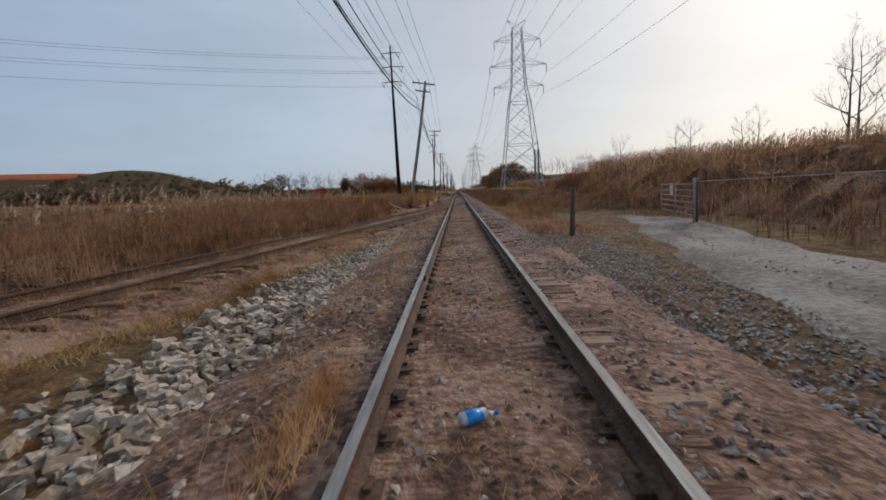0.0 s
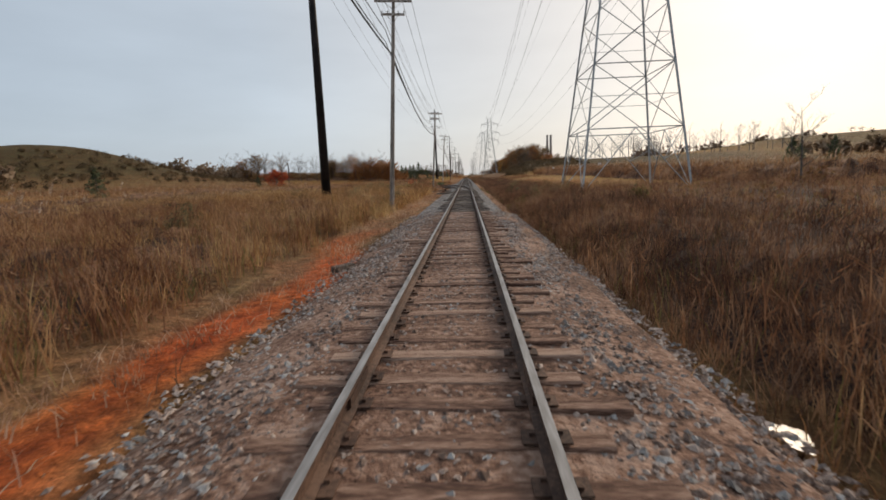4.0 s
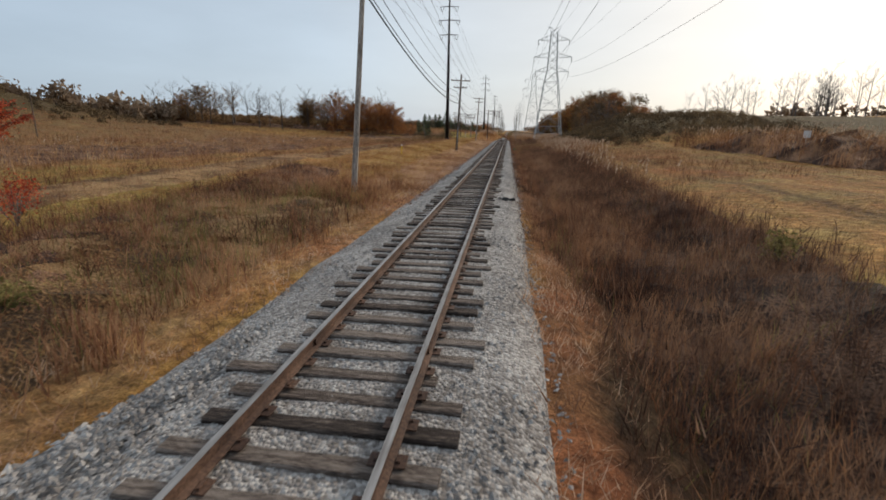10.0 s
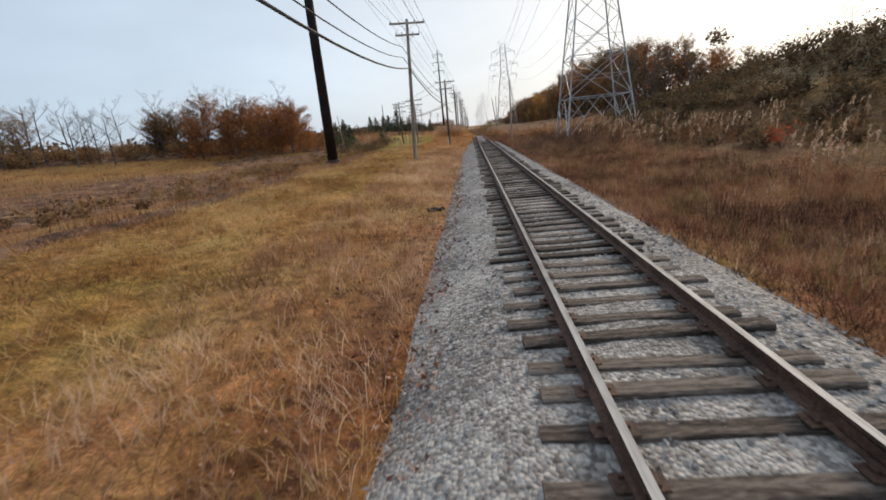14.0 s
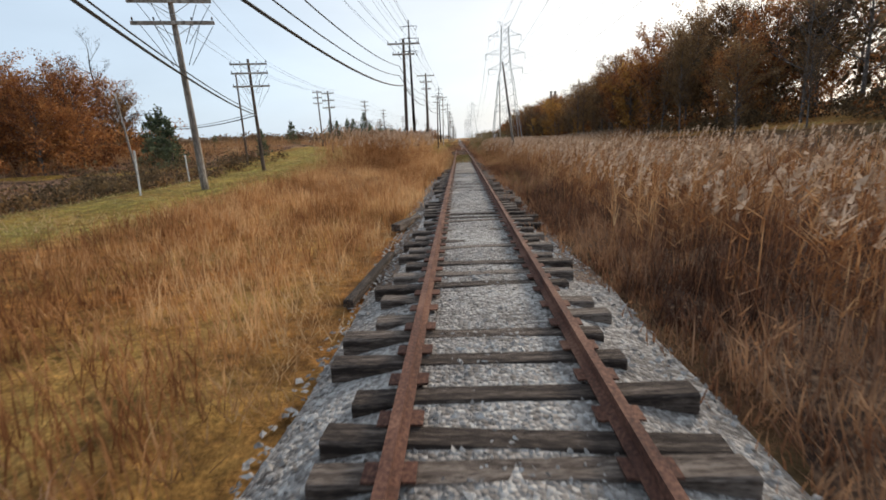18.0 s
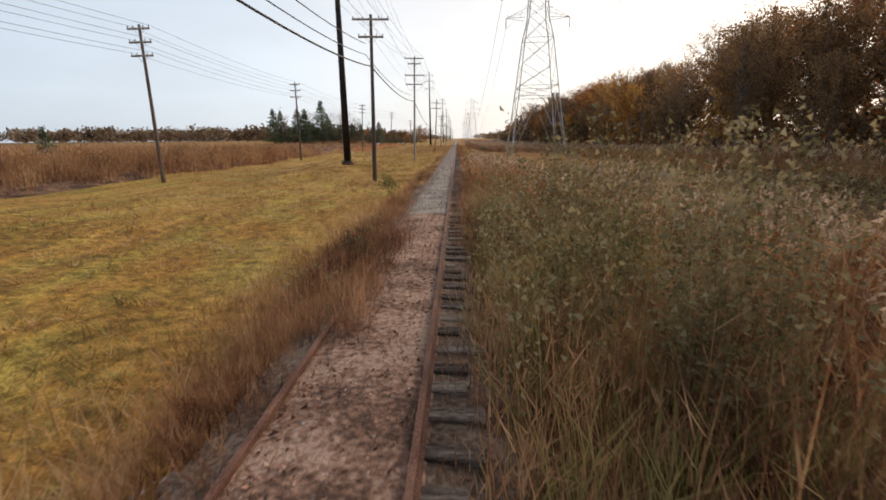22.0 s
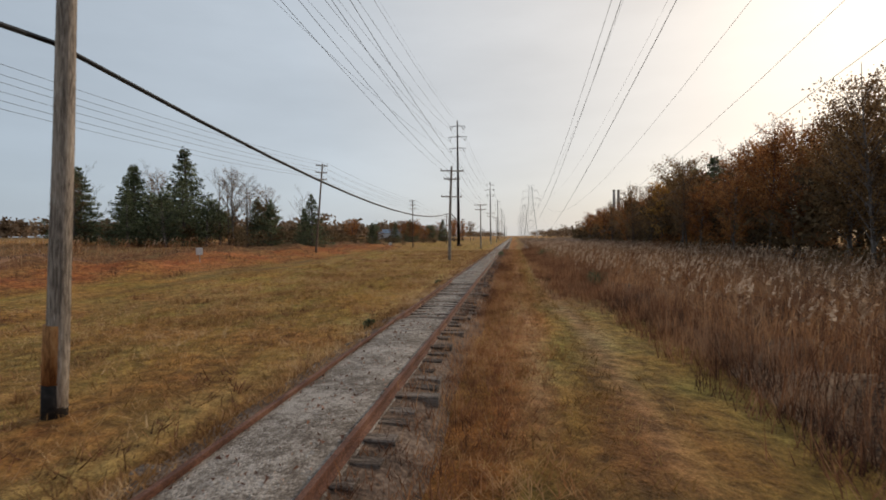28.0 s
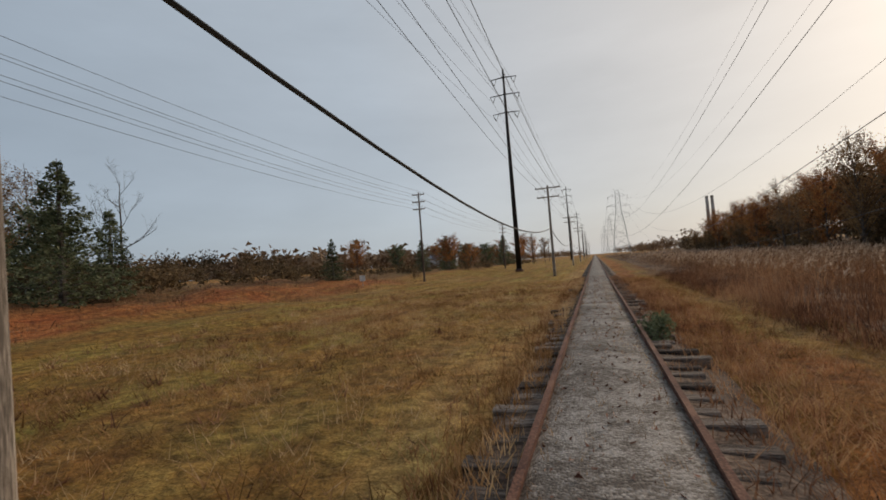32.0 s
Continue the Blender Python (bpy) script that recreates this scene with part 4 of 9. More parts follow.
scatter_ties(old_track, np.arange(366.2, 391, 0.56), TIES, -0.176, skew=0.04, shift=0.1, seed=35, zj=0.02)
scatter_ties(OLD[1][2], np.arange(391.6, 480, 0.56), TIES, -0.166, skew=0.04, shift=0.14, seed=6, zj=0.026)
last = OLD[2][2]
scatter_ties(last, np.concatenate([np.arange(480, 521, 0.56), np.arange(532.5, 590, 0.56)]), TIES, -0.168, skew=0.04, shift=0.14, seed=8, zj=0.028)
scatter_ties(last, np.arange(521.2, 532.4, 0.6), TIES, -0.186, skew=0.04, shift=0.12, seed=18, zj=0.014)
far_ties(last, 590.3, 700, 0.56, -0.185, 7)


def curved_rail(parent, fx, s, y0, y1, zf=lambda y: 0.0, top=None, side=None, step=1.0):
    pts = []
    for y in np.arange(y0, y1 + 1e-6, step):
        sl = (fx(y + 0.1) - fx(y - 0.1)) / 0.2
        m = math.hypot(1, sl)
        pts.append((fx(y) + s * GAUGE / m, y - s * GAUGE * sl / m, zf(y)))
    rail(parent, pts, top or M["rail_side"], side or M["rail_side"])


siding = thing("siding_track", "brown-railed siding joining the main track at a switch", "railway track", kind="structure")
curved_rail(siding, siding_x, -1, -55, 54, lambda y: -0.02)
curved_rail(siding, siding_x, 1, -55, 35.6, lambda y: -0.02)
curved_rail(siding, siding_x, 1, 36.6, 53, lambda y: -0.004)
spur = thing("spur_track", "disused spur track sinking into the weeds", "railway track", kind="structure")
curved_rail(spur, spur_x, -1, 113, 164, lambda y: -0.004 - max(0, y - 140) * 0.006)
curved_rail(spur, spur_x, 1, 114, 136.2, lambda y: -0.004, M["rail_side"])
curved_rail(spur, spur_x, 1, 137.2, 167, lambda y: -0.004 - max(0, y - 140) * 0.006)
r = random.Random(9)
for y in np.arange(-6, 33, 0.58):
    part("tie", r.choice(TIES_BROWN), siding, at=pose(siding_x(y), y, -0.186 + r.uniform(-0.018, 0.012), 0, 0, 10 - max(0, y - 27.5) * 0.3))
for y in np.arange(138, 149, 0.58):
    part("tie", r.choice(TIES), spur, at=pose(spur_x(y), y, -0.28 - max(0, y - 140) * 0.006 + r.uniform(-0.03, 0.03), 0, 0, -7.5))
LONG = [tie_mesh(k + 30, 3.5).mesh("tie", M["tie_brown"]) for k in range(3)]
for y in np.arange(38, 53, 1.24):
    part("long_tie", r.choice(LONG), siding, at=pose(-0.4 + r.uniform(-0.2, 0.2), y + 0.25, -0.203 + r.uniform(-0.02, 0.012), 0, 0, 1))
LONG_GREY = [tie_mesh(k + 40, 3.5).mesh("tie", M["tie"]) for k in range(3)]
for y in np.arange(114, 122, 1.6):
    part("long_tie", r.choice(LONG_GREY), spur, at=pose(-0.5, y + 0.25, -0.235, 0, 0, -1))


def plates():
    """Tie plates and spike heads beside the rails, too many to tell apart."""
    rr = random.Random(4)
    for y0, y1, track in MAIN:
        b, bars = Build(), Build()
        for y in np.arange(max(-2, y0 + 0.2), y1, STEP):
            for s in (-1, 1):
                x = s * GAUGE
                b.box((x - 0.17, y - 0.09, -0.172), (x + 0.17, y + 0.09, -0.160))
                for dx in (-0.10, 0.10):
                    b.box((x + dx - 0.018, y + rr.uniform(-0.06, 0.06) - 0.018, -0.16), (x + dx + 0.018, y + 0.05, -0.135))
        part("tie_plates", b.mesh("tie_plates", M["rail_side"]), track)["kind"] = "stuff"
        for y in np.arange(max(4, y0 + 4), y1, 11.9):
            for s in (-1, 1):
                for q in (-0.03, 0.03):
                    bars.box((s * GAUGE + q - 0.012, y - 0.33, -0.125), (s * GAUGE + q + 0.012, y + 0.33, -0.045))
        part("joint_bars", bars.mesh("joint_bars", M["rail_side"]), track)["kind"] = "stuff"
    b = Build()
    for y in np.arange(312.2, 392, 0.56):
        for s in (-1, 1):
            x = s * GAUGE
            b.box((x - 0.16, y - 0.09, -0.166), (x + 0.16, y + 0.09, -0.150))
    ob = part("tie_plates", b.mesh("tie_plates", M["rail_rust"]), old_track)
    ob["kind"] = "stuff"


plates()

# ---- loose stones ----
BOX_V = np.array([(-1, -1, -1), (1, -1, -1), (1, 1, -1), (-1, 1, -1), (-0.8, -0.8, 1), (0.8, -0.8, 1), (0.8, 0.8, 1), (-0.8, 0.8, 1)], float) * 0.75
BOX_F = np.array([(0, 1, 5), (0, 5, 4), (1, 2, 6), (1, 6, 5), (2, 3, 7), (2, 7, 6), (3, 0, 4), (3, 4, 7), (4, 5, 6), (4, 6, 7)])
OCT_V = np.array([(1, 0, 0), (-1, 0, 0), (0, 1, 0), (0, -1, 0), (0, 0, 1), (0, 0, -1)], float)
OCT_F = np.array([(0, 2, 4), (2, 1, 4), (1, 3, 4), (3, 0, 4)])


def stones(name, label, pts, size, material, flat=0.7, box=False):
    n = len(pts)
    V, F = (BOX_V, BOX_F) if box else (OCT_V, OCT_F)
    m = len(V)
    v = V[None] * (0.7 + 0.6 * RNG.random((n, m, 1))) + RNG.normal(0, 0.18, (n, m, 3))
    sc = np.asarray(size)[:, None, None] * np.stack([1 + 0.35 * RNG.random(n), 0.75 + 0.3 * RNG.random(n), np.full(n, flat)], -1)[:, None, :]
    v = v * sc
    a = RNG.random(n) * 6.283
    c, s = np.cos(a)[:, None], np.sin(a)[:, None]
    x, y = v[..., 0] * c - v[..., 1] * s, v[..., 0] * s + v[..., 1] * c
    tilt = RNG.normal(0, 0.35, n)[:, None]
    z = v[..., 2] * np.cos(tilt) + x * np.sin(tilt)
    v = np.stack([x, y, z], -1) + pts[:, None, :]
    f = (F[None] + (np.arange(n) * m)[:, None, None]).reshape(-1, 3)
    mi = np.repeat(RNG.integers(0, len(material), n), len(F)) if isinstance(material, list) else None
    return thing(name, label, "stones", kind="stuff", me=mesh_np(name, v.reshape(-1, 3), f, material, mi))


def bed_points(n, y0, y1, profile, x0, x1, power=1.0):
    x = RNG.uniform(x0, x1, n)
    y = RNG.uniform(y0, y1, n)
    z = np.interp(x, [p[0] for p in profile], [p[1] for p in profile])
    return np.stack([x, y, z], -1)


def keep_off_rails(p):
    return p[(np.abs(np.abs(p[:, 0]) - GAUGE) > 0.09)]


PROF_A = [(-3.1, -0.5), (-2.5, -0.45), (-1.9, -0.29), (-1.4, -0.215), (0, -0.2), (1.4, -0.24), (1.9, -0.33), (2.5, -0.49), (3.0, -0.6)]
PROF_B = [(-3.2, -0.75), (-2.7, -0.58), (-2.0, -0.36), (-1.5, -0.24), (0, -0.225), (1.5, -0.24), (1.85, -0.31), (2.2, -0.47), (2.5, -0.62), (3.0, -0.75)]
PROF_C = [(-2.7, -0.7), (-2.2, -0.50), (-1.6, -0.4), (-0.76, -0.215), (0, -0.2), (0.76, -0.215), (1.5, -0.38), (1.9, -0.48), (2.5, -0.8)]
p = keep_off_rails(np.concatenate([bed_points(9000, -2, 84, PROF_A, -3.0, 2.9), bed_points(7000, -3, 20, PROF_A, -2.2, 3.2)]))
stones("trackside_stones", "dusty brown stones strewn over the old ballast", p, RNG.uniform(0.018, 0.05, len(p)), M["brown_stone"])
p = np.concatenate([bed_points(16000, 10, 86, PROF_A, 1.05, 2.8), bed_points(12000, 24, 86, PROF_A, -2.8, -1.05), bed_points(7000, 20, 86, PROF_A, -0.65, 0.65)])
stones("ballast_stones", "grey crushed stones along the tie ends", p, RNG.uniform(0.016, 0.036, len(p)), [M["brown_stone"], M["brown_stone"], M["stone"]])
p = np.concatenate([bed_points(5200, 28, 86, PROF_A, 1.35, 2.9), bed_points(2600, 40, 86, PROF_A, -2.9, -1.4)])
stones("ballast_stones", "coarse reddish-grey stones on the ballast slope", p, RNG.uniform(0.032, 0.06, len(p)), [M["brown_stone"], M["brown_stone"], M["brown_stone"], M["stone"]])
p = keep_off_rails(bed_points(15000, 84, 136, PROF_B, -2.9, 2.7))
stones("ballast_stones", "loose dusty stones between the ties", p, RNG.uniform(0.024, 0.047, len(p)), [M["brown_stone"], M["stone"]])
p = keep_off_rails(np.concatenate([bed_points(15000, 134, 200, PROF_B, -2.7, 2.55), bed_points(12000, 134, 165, PROF_B, -2.4, 2.5)]))
stones("ballast_stones", "loose grey crushed stones between the ties", p, RNG.uniform(0.024, 0.047, len(p)), M["stone"])
p = keep_off_rails(bed_points(32000, 196, 311, PROF_B, -2.8, 2.6))
stones("ballast_stones", "loose grey crushed stones beside the track", p, RNG.uniform(0.024, 0.047, len(p)), M["stone"])
p = keep_off_rails(np.concatenate([bed_points(9000, 314, 400, PROF_C, -1.8, 1.7), bed_points(14000, 313, 358, PROF_C, -1.9, 1.8)]))
stones("gravel_stones", "small grey stones around rotten ties", p, RNG.uniform(0.016, 0.042, len(p)), M["stone"])
p = keep_off_rails(np.concatenate([bed_points(4500, 392, 560, [(-0.8, -0.095), (0, -0.06), (0.8, -0.095)], -0.7, 0.7), bed_points(3000, 392, 560, [(0.8, -0.25), (1.8, -0.48)], 0.85, 1.8)]))
stones("gravel_stones", "fine pale gravel grit between rusty rails", p, RNG.uniform(0.010, 0.022, len(p)), M["stone"])
y = RNG.uniform(114, 172, 12000)
x = -1.6 + (np.array([spur_edge(b) for b in y]) + 0.3 + 1.6) * RNG.random(12000)
p = np.stack([x, y, np.full(12000, -0.285)], -1)
stones("ballast_stones", "loose grey stones between diverging tracks", p, RNG.uniform(0.024, 0.047, len(p)), M["stone"])
# pale riprap between siding and main track
y = RNG.uniform(-4, 18, 9000)
u = RNG.random(9000)
x = np.array([siding_x(b) for b in y]) + 1.3 + u * (-np.array([siding_x(b) for b in y]) - 3.0)
w = (x < -1.5) & (x > -3.7 + RNG.normal(0, 0.3, 9000))
p = np.stack([x, y, land(x, y) + 0.03], -1)[w]
stones("riprap", "pale angular rocks dumped beside the track", p, RNG.uniform(0.02, 0.075, len(p)) * RNG.uniform(0.6, 1.1, len(p)) * np.interp(p[:, 1], [3, 8], [1.45, 0.85]), M["pale_rock"], 0.75, True)
n = 11000
y = -3 + 40 * RNG.random(n) ** 1.6
x = RNG.uniform(2.3, 4.2, n) + np.where(RNG.random(n) < 0.3, RNG.uniform(0, 4, n), 0)
p = np.stack([x, y, land(x, y) + 0.02], -1)
stones("road_stones", "small stones scattered over the gravel road", p, RNG.uniform(0.012, 0.04, len(p)), [M["brown_stone"], M["stone"]])


def road():
    cy = [-60, -10, 0, 6, 13, 18, 22]
    cx = [5.2, 5.1, 5.15, 5.95, 7.5, 8.2, 8.5]
    hw = [1.8, 1.8, 1.75, 1.6, 1.5, 1.0, 0.3]
    ys = np.arange(-60, 22, 0.5)
    v, n = [], 13
    for y in ys:
        c, h = np.interp(y, cy, cx), np.interp(y, cy, hw)
        h1, h2 = h + 0.25 * lump(np.array(2.0), np.array(y), 0.9), h + 0.25 * lump(np.array(9.0), np.array(y), 0.9)
        for k in range(n):
            u = k / (n - 1) * 2 - 1
            x = c + u * (h2 if u > 0 else h1)
            v.append((float(x), y, land1(x, y) + (0.035 if abs(u) < 0.95 else -0.03) + 0.03 * math.sin(u * 9)))
    idx = np.arange(len(ys) * n).reshape(len(ys), n)
    f = np.stack([idx[:-1, :-1], idx[:-1, 1:], idx[1:, 1:], idx[1:, :-1]], -1).reshape(-1, 4)
    thing("road", "pale gravel access road beside the railway", "road", kind="structure", me=mesh_np("road", v, f, M["road"], smooth=True))


road()


def puddle(x0, x1, y0, y1, z, label):
    n = 28
    v = [((x0 + x1) / 2, (y0 + y1) / 2, z)]
    for k in range(n):
        a = 2 * math.pi * k / n
        q = 1 + 0.18 * math.sin(3 * a + y0) + 0.1 * math.sin(7 * a)
        v.append(((x0 + x1) / 2 + (x1 - x0) / 2 * q * math.cos(a), (y0 + y1) / 2 + (y1 - y0) / 2 * q * math.sin(a), z))
    f = [(0, 1 + k, 1 + (k + 1) % n) for k in range(n)]
    thing("water", label, "puddle", kind="structure", me=mesh_np("water", v, np.array(f), M["water"]))


puddle(3.06, 3.34, 63.7, 64.2, -0.86, "still dark ditch water reflecting the sky")
puddle(2.9, 3.4, 53, 55.5, -0.9, "small dark puddle in the ditch")


def rivulet(x, y0, y1, half, z, material, label, category, wind=0.07):
    """A thin winding trickle along the foot of the ballast."""
    ys = np.arange(y0, y1, 0.14)
    v = []
    for y in ys:
        c = x + wind * math.sin(y * 1.1) + 0.5 * wind * math.sin(y * 2.7 + 1)
        w = half * (0.65 + 0.35 * math.sin(y * 1.9 + 0.6) + 0.25 * math.sin(y * 5.3)) * min(1.0, (y - y0) / 0.6 + 0.1, (y1 - y) / 0.6 + 0.1)
        for u in (-1, -0.5, 0, 0.5, 1):
            q = c + u * max(w, 0.02)
            h = land1(q, y) if z is None else z
            v.append((q, y, h + (0.035 - 0.03 * u * u)))
    idx = np.arange(len(ys) * 5).reshape(len(ys), 5)
    f = np.stack([idx[:-1, :-1], idx[:-1, 1:], idx[1:, 1:], idx[1:, :-1]], -1).reshape(-1, 4)
    thing("rivulet", label, category, kind="structure", me=mesh_np("rivulet", v, f, material, smooth=True))


M["silt"] = mat("wet_pale_silt", [(0.17, 0.1, 0.07), (0.3, 0.21, 0.16), (0.46, 0.37, 0.31)], 2.0, 16.0, 0.45, 0.4, bump_scale=18.0, dist=0.02)
rivulet(3.16, 45.0, 48.0, 0.17, -0.8, M["water"], "pale shallow water in the ditch reflecting the sky", "puddle", 0.05)
rivulet(3.3, 101, 118, 0.13, None, M["silt"], "pale wet silt washed down a red gully", "rivulet")
rivulet(3.46, 152, 159.5, 0.1, None, M["silt"], "pale wet silt washed down a red gully", "rivulet")
rivulet(3.3, 188, 195, 0.07, None, M["silt"], "pale wet silt washed down a red gully", "rivulet")

# ---- poles and lines ----


def insulator_mesh(h=0.16, r=0.045):
    b = Build()
    b.tube([(0, 0, 0), (0, 0, h * 0.35), (0, 0, h * 0.4), (0, 0, h * 0.7), (0, 0, h * 0.75), (0, 0, h)], [r * 0.4, r * 0.4, r, r * 0.6, r * 0.9, r * 0.3], 6)
    return b.mesh("insulator", M["insul"], True)


INS = insulator_mesh()
ARMS = {}


def arm_mesh(half, w=0.055):
    if half not in ARMS:
        ARMS[half] = Build().box((-half, -w, -w * 1.2), (half, w, w * 1.2), 0.012).mesh("crossarm", M["pole_wood"])
    return ARMS[half]


def pole_mesh(base, top, r0, r1, bend, material, seed=0):
    rr = random.Random(seed)
    b = Build()
    n = 9
    pts, rad = [], []
    for k in range(n):
        u = k / (n - 1)
        pts.append((bend * math.sin(u * 2.2) * 0.5, rr.uniform(-0.01, 0.01), base + (top - base) * u))
        rad.append(r0 + (r1 - r0) * u)
    b.tube(pts, rad, 10)
    return b.mesh("pole", material, True)


def utility_pole(x, y, top, arms, material, lean=(0, 0), turn=0.0, pins=2, label="", r0=0.17, group="roadside utility poles", bend=0.0, base=None):
    z0 = land1(x, y)
    root = thing("utility_pole", label or "weathered grey wooden utility pole with crossarms standing in grass", "utility pole", pose(x, y, z0, lean[0], lean[1], turn), group)
    h = top - z0
    part("pole", pole_mesh(-0.5, h, r0, r0 * 0.6, bend, material, int(x * 7 + y)), root)
    for z, half in arms:
        z = z - z0
        part("crossarm", arm_mesh(half), root, at=(0, -r0 * 0.62 - 0.06, z))
        for s in (-1, 1):
            part("brace", Build().beam((s * half * 0.5, -r0 * 0.5 - 0.05, z - 0.03), (0, -r0 * 0.6, z - 0.5), 0.02).mesh("brace", M["galv"]), root)
            for k in range(pins):
                part("insulator", INS, root, at=(s * half * (0.95 - 0.5 * k / max(1, pins - 1) * (1 if pins > 1 else 0)), -r0 * 0.62 - 0.06, z + 0.06))
    return root


# x, y, top, crossarms (height, half length), bend, shift of the top, cable height
P_LINE = [
    (-5.0, -10, 13.2, [(12.8, 1.25), (11.9, 0.8)], 0, 0.6, 10.4), (-5.5, 49, 13.1, [(12.8, 1.2), (12.0, 0.75)], 0.35, 2.3, 10.2), (-4.9, 92, 13.1, [(12.8, 1.2), (12.0, 0.75)], 0, 0.8, 9.8), (-5.5, 141.5, 12.3, [(12.0, 1.2), (11.2, 0.75)], 0.05, 0.8, 8.9),
    (-6.2, 189.5, 12.4, [(12.1, 1.3), (11.2, 0.85)], 0, 0.9, 9.3), (-5.5, 233.5, 9.9, [(9.1, 1.3), (8.2, 0.9)], 0.05, 0.4, 6.3), (-6.2, 285, 10.2, [(9.9, 1.3), (9.1, 0.9)], 0, 0.5, 7.0), (-4.8, 316, 8.6, [(8.3, 1.3), (7.4, 0.9)], 0, 0.1, 5.5),
    (-4.75, 356.8, 9.8, [(9.4, 1.3), (8.6, 0.9)], 0, 0.2, 6.4), (-5.2, 391, 11.5, [(11.1, 1.3), (10.2, 0.9), (9.2, 0.7)], 0, 0.2, 7.2), (-5.2, 427, 11.3, [(10.95, 1.3), (9.8, 0.9)], 0, 0.3, 8.05), (-5.1, 460.5, 13.8, [(13.5, 1.3), (12.8, 0.85), (11.3, 1.35), (10.1, 1.1)], 0, 0.4, 8.1),
    (-4.6, 512.6, 12.1, [(11.2, 1.25), (9.9, 1.25)], 0.3, 0.6, 5.75), (-4.65, 561.25, 10.6, [(10.05, 1.35), (9.1, 0.95), (7.05, 1.2)], -0.25, 0.45, 5.4), (-4.4, 612, 9.6, [(9.3, 1.35), (8.3, 1.2)], 0, 0, 5.1), (-4.6, 664, 10.2, [(9.9, 1.35), (8.9, 1.2)], 0, 0, 5.2),
    (-4.6, 716, 10.6, [(10.3, 1.35), (9.3, 1.2)], 0, 0, 5.5), (-4.6, 768, 10.6, [(10.3, 1.35), (9.3, 1.2)], 0, 0, 5.5), (-4.6, 820, 10.6, [(10.3, 1.35)], 0, 0, 5.5), (-4.6, 880, 10.6, [(10.3, 1.35)], 0, 0, 5.5), (-4.6, 950, 10.6, [(10.3, 1.35)], 0, 0, 5.5), (-4.6, 1030, 10.6, [(10.3, 1.35)], 0, 0, 5.5)]
for k, (x, y, top, arms, bend, shift, cable) in enumerate(P_LINE):
    brown = y < 0 or 225 < y < 240 or 300 < y < 440
    rootp = utility_pole(x, y, top, arms, M["pole_brown"] if brown else M["pole_wood"], lean=(random.uniform(-0.5, 0.5), math.degrees(math.atan2(shift, top))), bend=bend, r0=0.21 if y == 49 else 0.2 if y == 561.25 else 0.17,
                         label="brown wooden utility pole with two crossarms beside the track" if brown else "grey wooden utility pole with crossarms beside the track")
    if y == 49:
        part("charred_base", Build().tube([(0, 0, -0.1), (0, 0, 0.4)], [0.24, 0.232], 10).mesh("charred_base", M["burnt"], True), rootp, "charred black pole foot")
        part("scorched_band", Build().tube([(0, 0, 0.4), (0.015, 0, 1.2), (0.04, 0, 1.9)], [0.231, 0.226, 0.22], 12).mesh("scorched_band", M["scorched"], True), rootp, "scorched orange wood")
    if y == 233.5:
        part("conduit", Build().tube([(0.03, -0.185, -0.1), (0.04, -0.17, 3.4)], 0.028, 6).mesh("conduit", M["galv"], True), rootp, "grey metal conduit strapped to the pole")
    if y == 391:
        for z in (2.1, 2.45):
            part("band", Build().tube([(0, 0, z - 0.05), (0, 0, z + 0.05)], [0.178, 0.177], 12).mesh("band", M["white"], True), rootp, "pale reflective band")
    if y == 512.6:
        part("charred_base", Build().tube([(0, 0, -0.1), (0, 0, 0.55)], [0.185, 0.18], 10).mesh("charred_base", M["burnt"], True), rootp, "charred black pole foot")
        part("scorched_band", Build().tube([(0, 0, 0.55), (0.02, 0, 1.5)], [0.182, 0.176], 10).mesh("scorched_band", M["scorched"], True), rootp, "scorched orange wood")
    if y == 460.5:
        for s in (-1, 1):
            pts = [(s * 1.25, -0.17, 11.6), (s * 1.2, -0.3, 10.6), (s * 0.8, -0.35, 9.9), (s * 0.2, -0.2, 9.8)]
            part("jumper_wire", Build().tube(pts, 0.014, 4).mesh("jumper_wire", M["cable"]), rootp)
utility_pole(-5.15, 394.2, 11.0, [], M["pole_wood"], label="bare grey wooden pole standing beside another pole")
for x, y, top in ((3.8, 313.6, 7.6), (4.45, 356.3, 7.6), (6.3, 394.6, 10.0)):
    utility_pole(x, y, top, [], M["pole_wood"], label="bare grey wooden pole among reeds", r0=0.12, lean=(0, -7.0 if y == 356.3 else random.uniform(-1, 1)), group="bare poles among the reeds")
utility_pole(-11.3, 335.6, 7.9, [(7.5, 1.5), (6.7, 1.5)], M["pole_wood"], lean=(0, -1.5), turn=20, r0=0.16, label="grey wooden pole with two wide crossarms in the meadow", group="field utility poles")
utility_pole(-16.9, 355.6, 8.7, [(8.3, 1.4), (7.6, 1.4), (6.6, 1.4)], M["pole_brown"], lean=(0, -1), turn=20, r0=0.16, label="brown wooden pole with three wide crossarms in the meadow", group="field utility poles")
utility_pole(-22.4, 365, 9.1, [], M["pole_brown"], r0=0.12, label="thin bare wooden pole in the meadow", group="field utility poles")
utility_pole(-32, 361.5, 7.4, [], M["pole_wood"], lean=(0, -5), r0=0.12, label="thin leaning bare pole before the oaks", group="field utility poles")
Q_LINE = [(-17.2, 380, 8.5), (-24.0, 399.3, 10.7), (-21.2, 426.2, 10.9), (-23.0, 464.5, 11.2), (-23.6, 516, 11.5), (-23.2, 566, 12.3), (-20.3, 614, 11.0), (-20, 668, 10.4), (-20, 722, 10.4), (-20, 780, 10.4)]
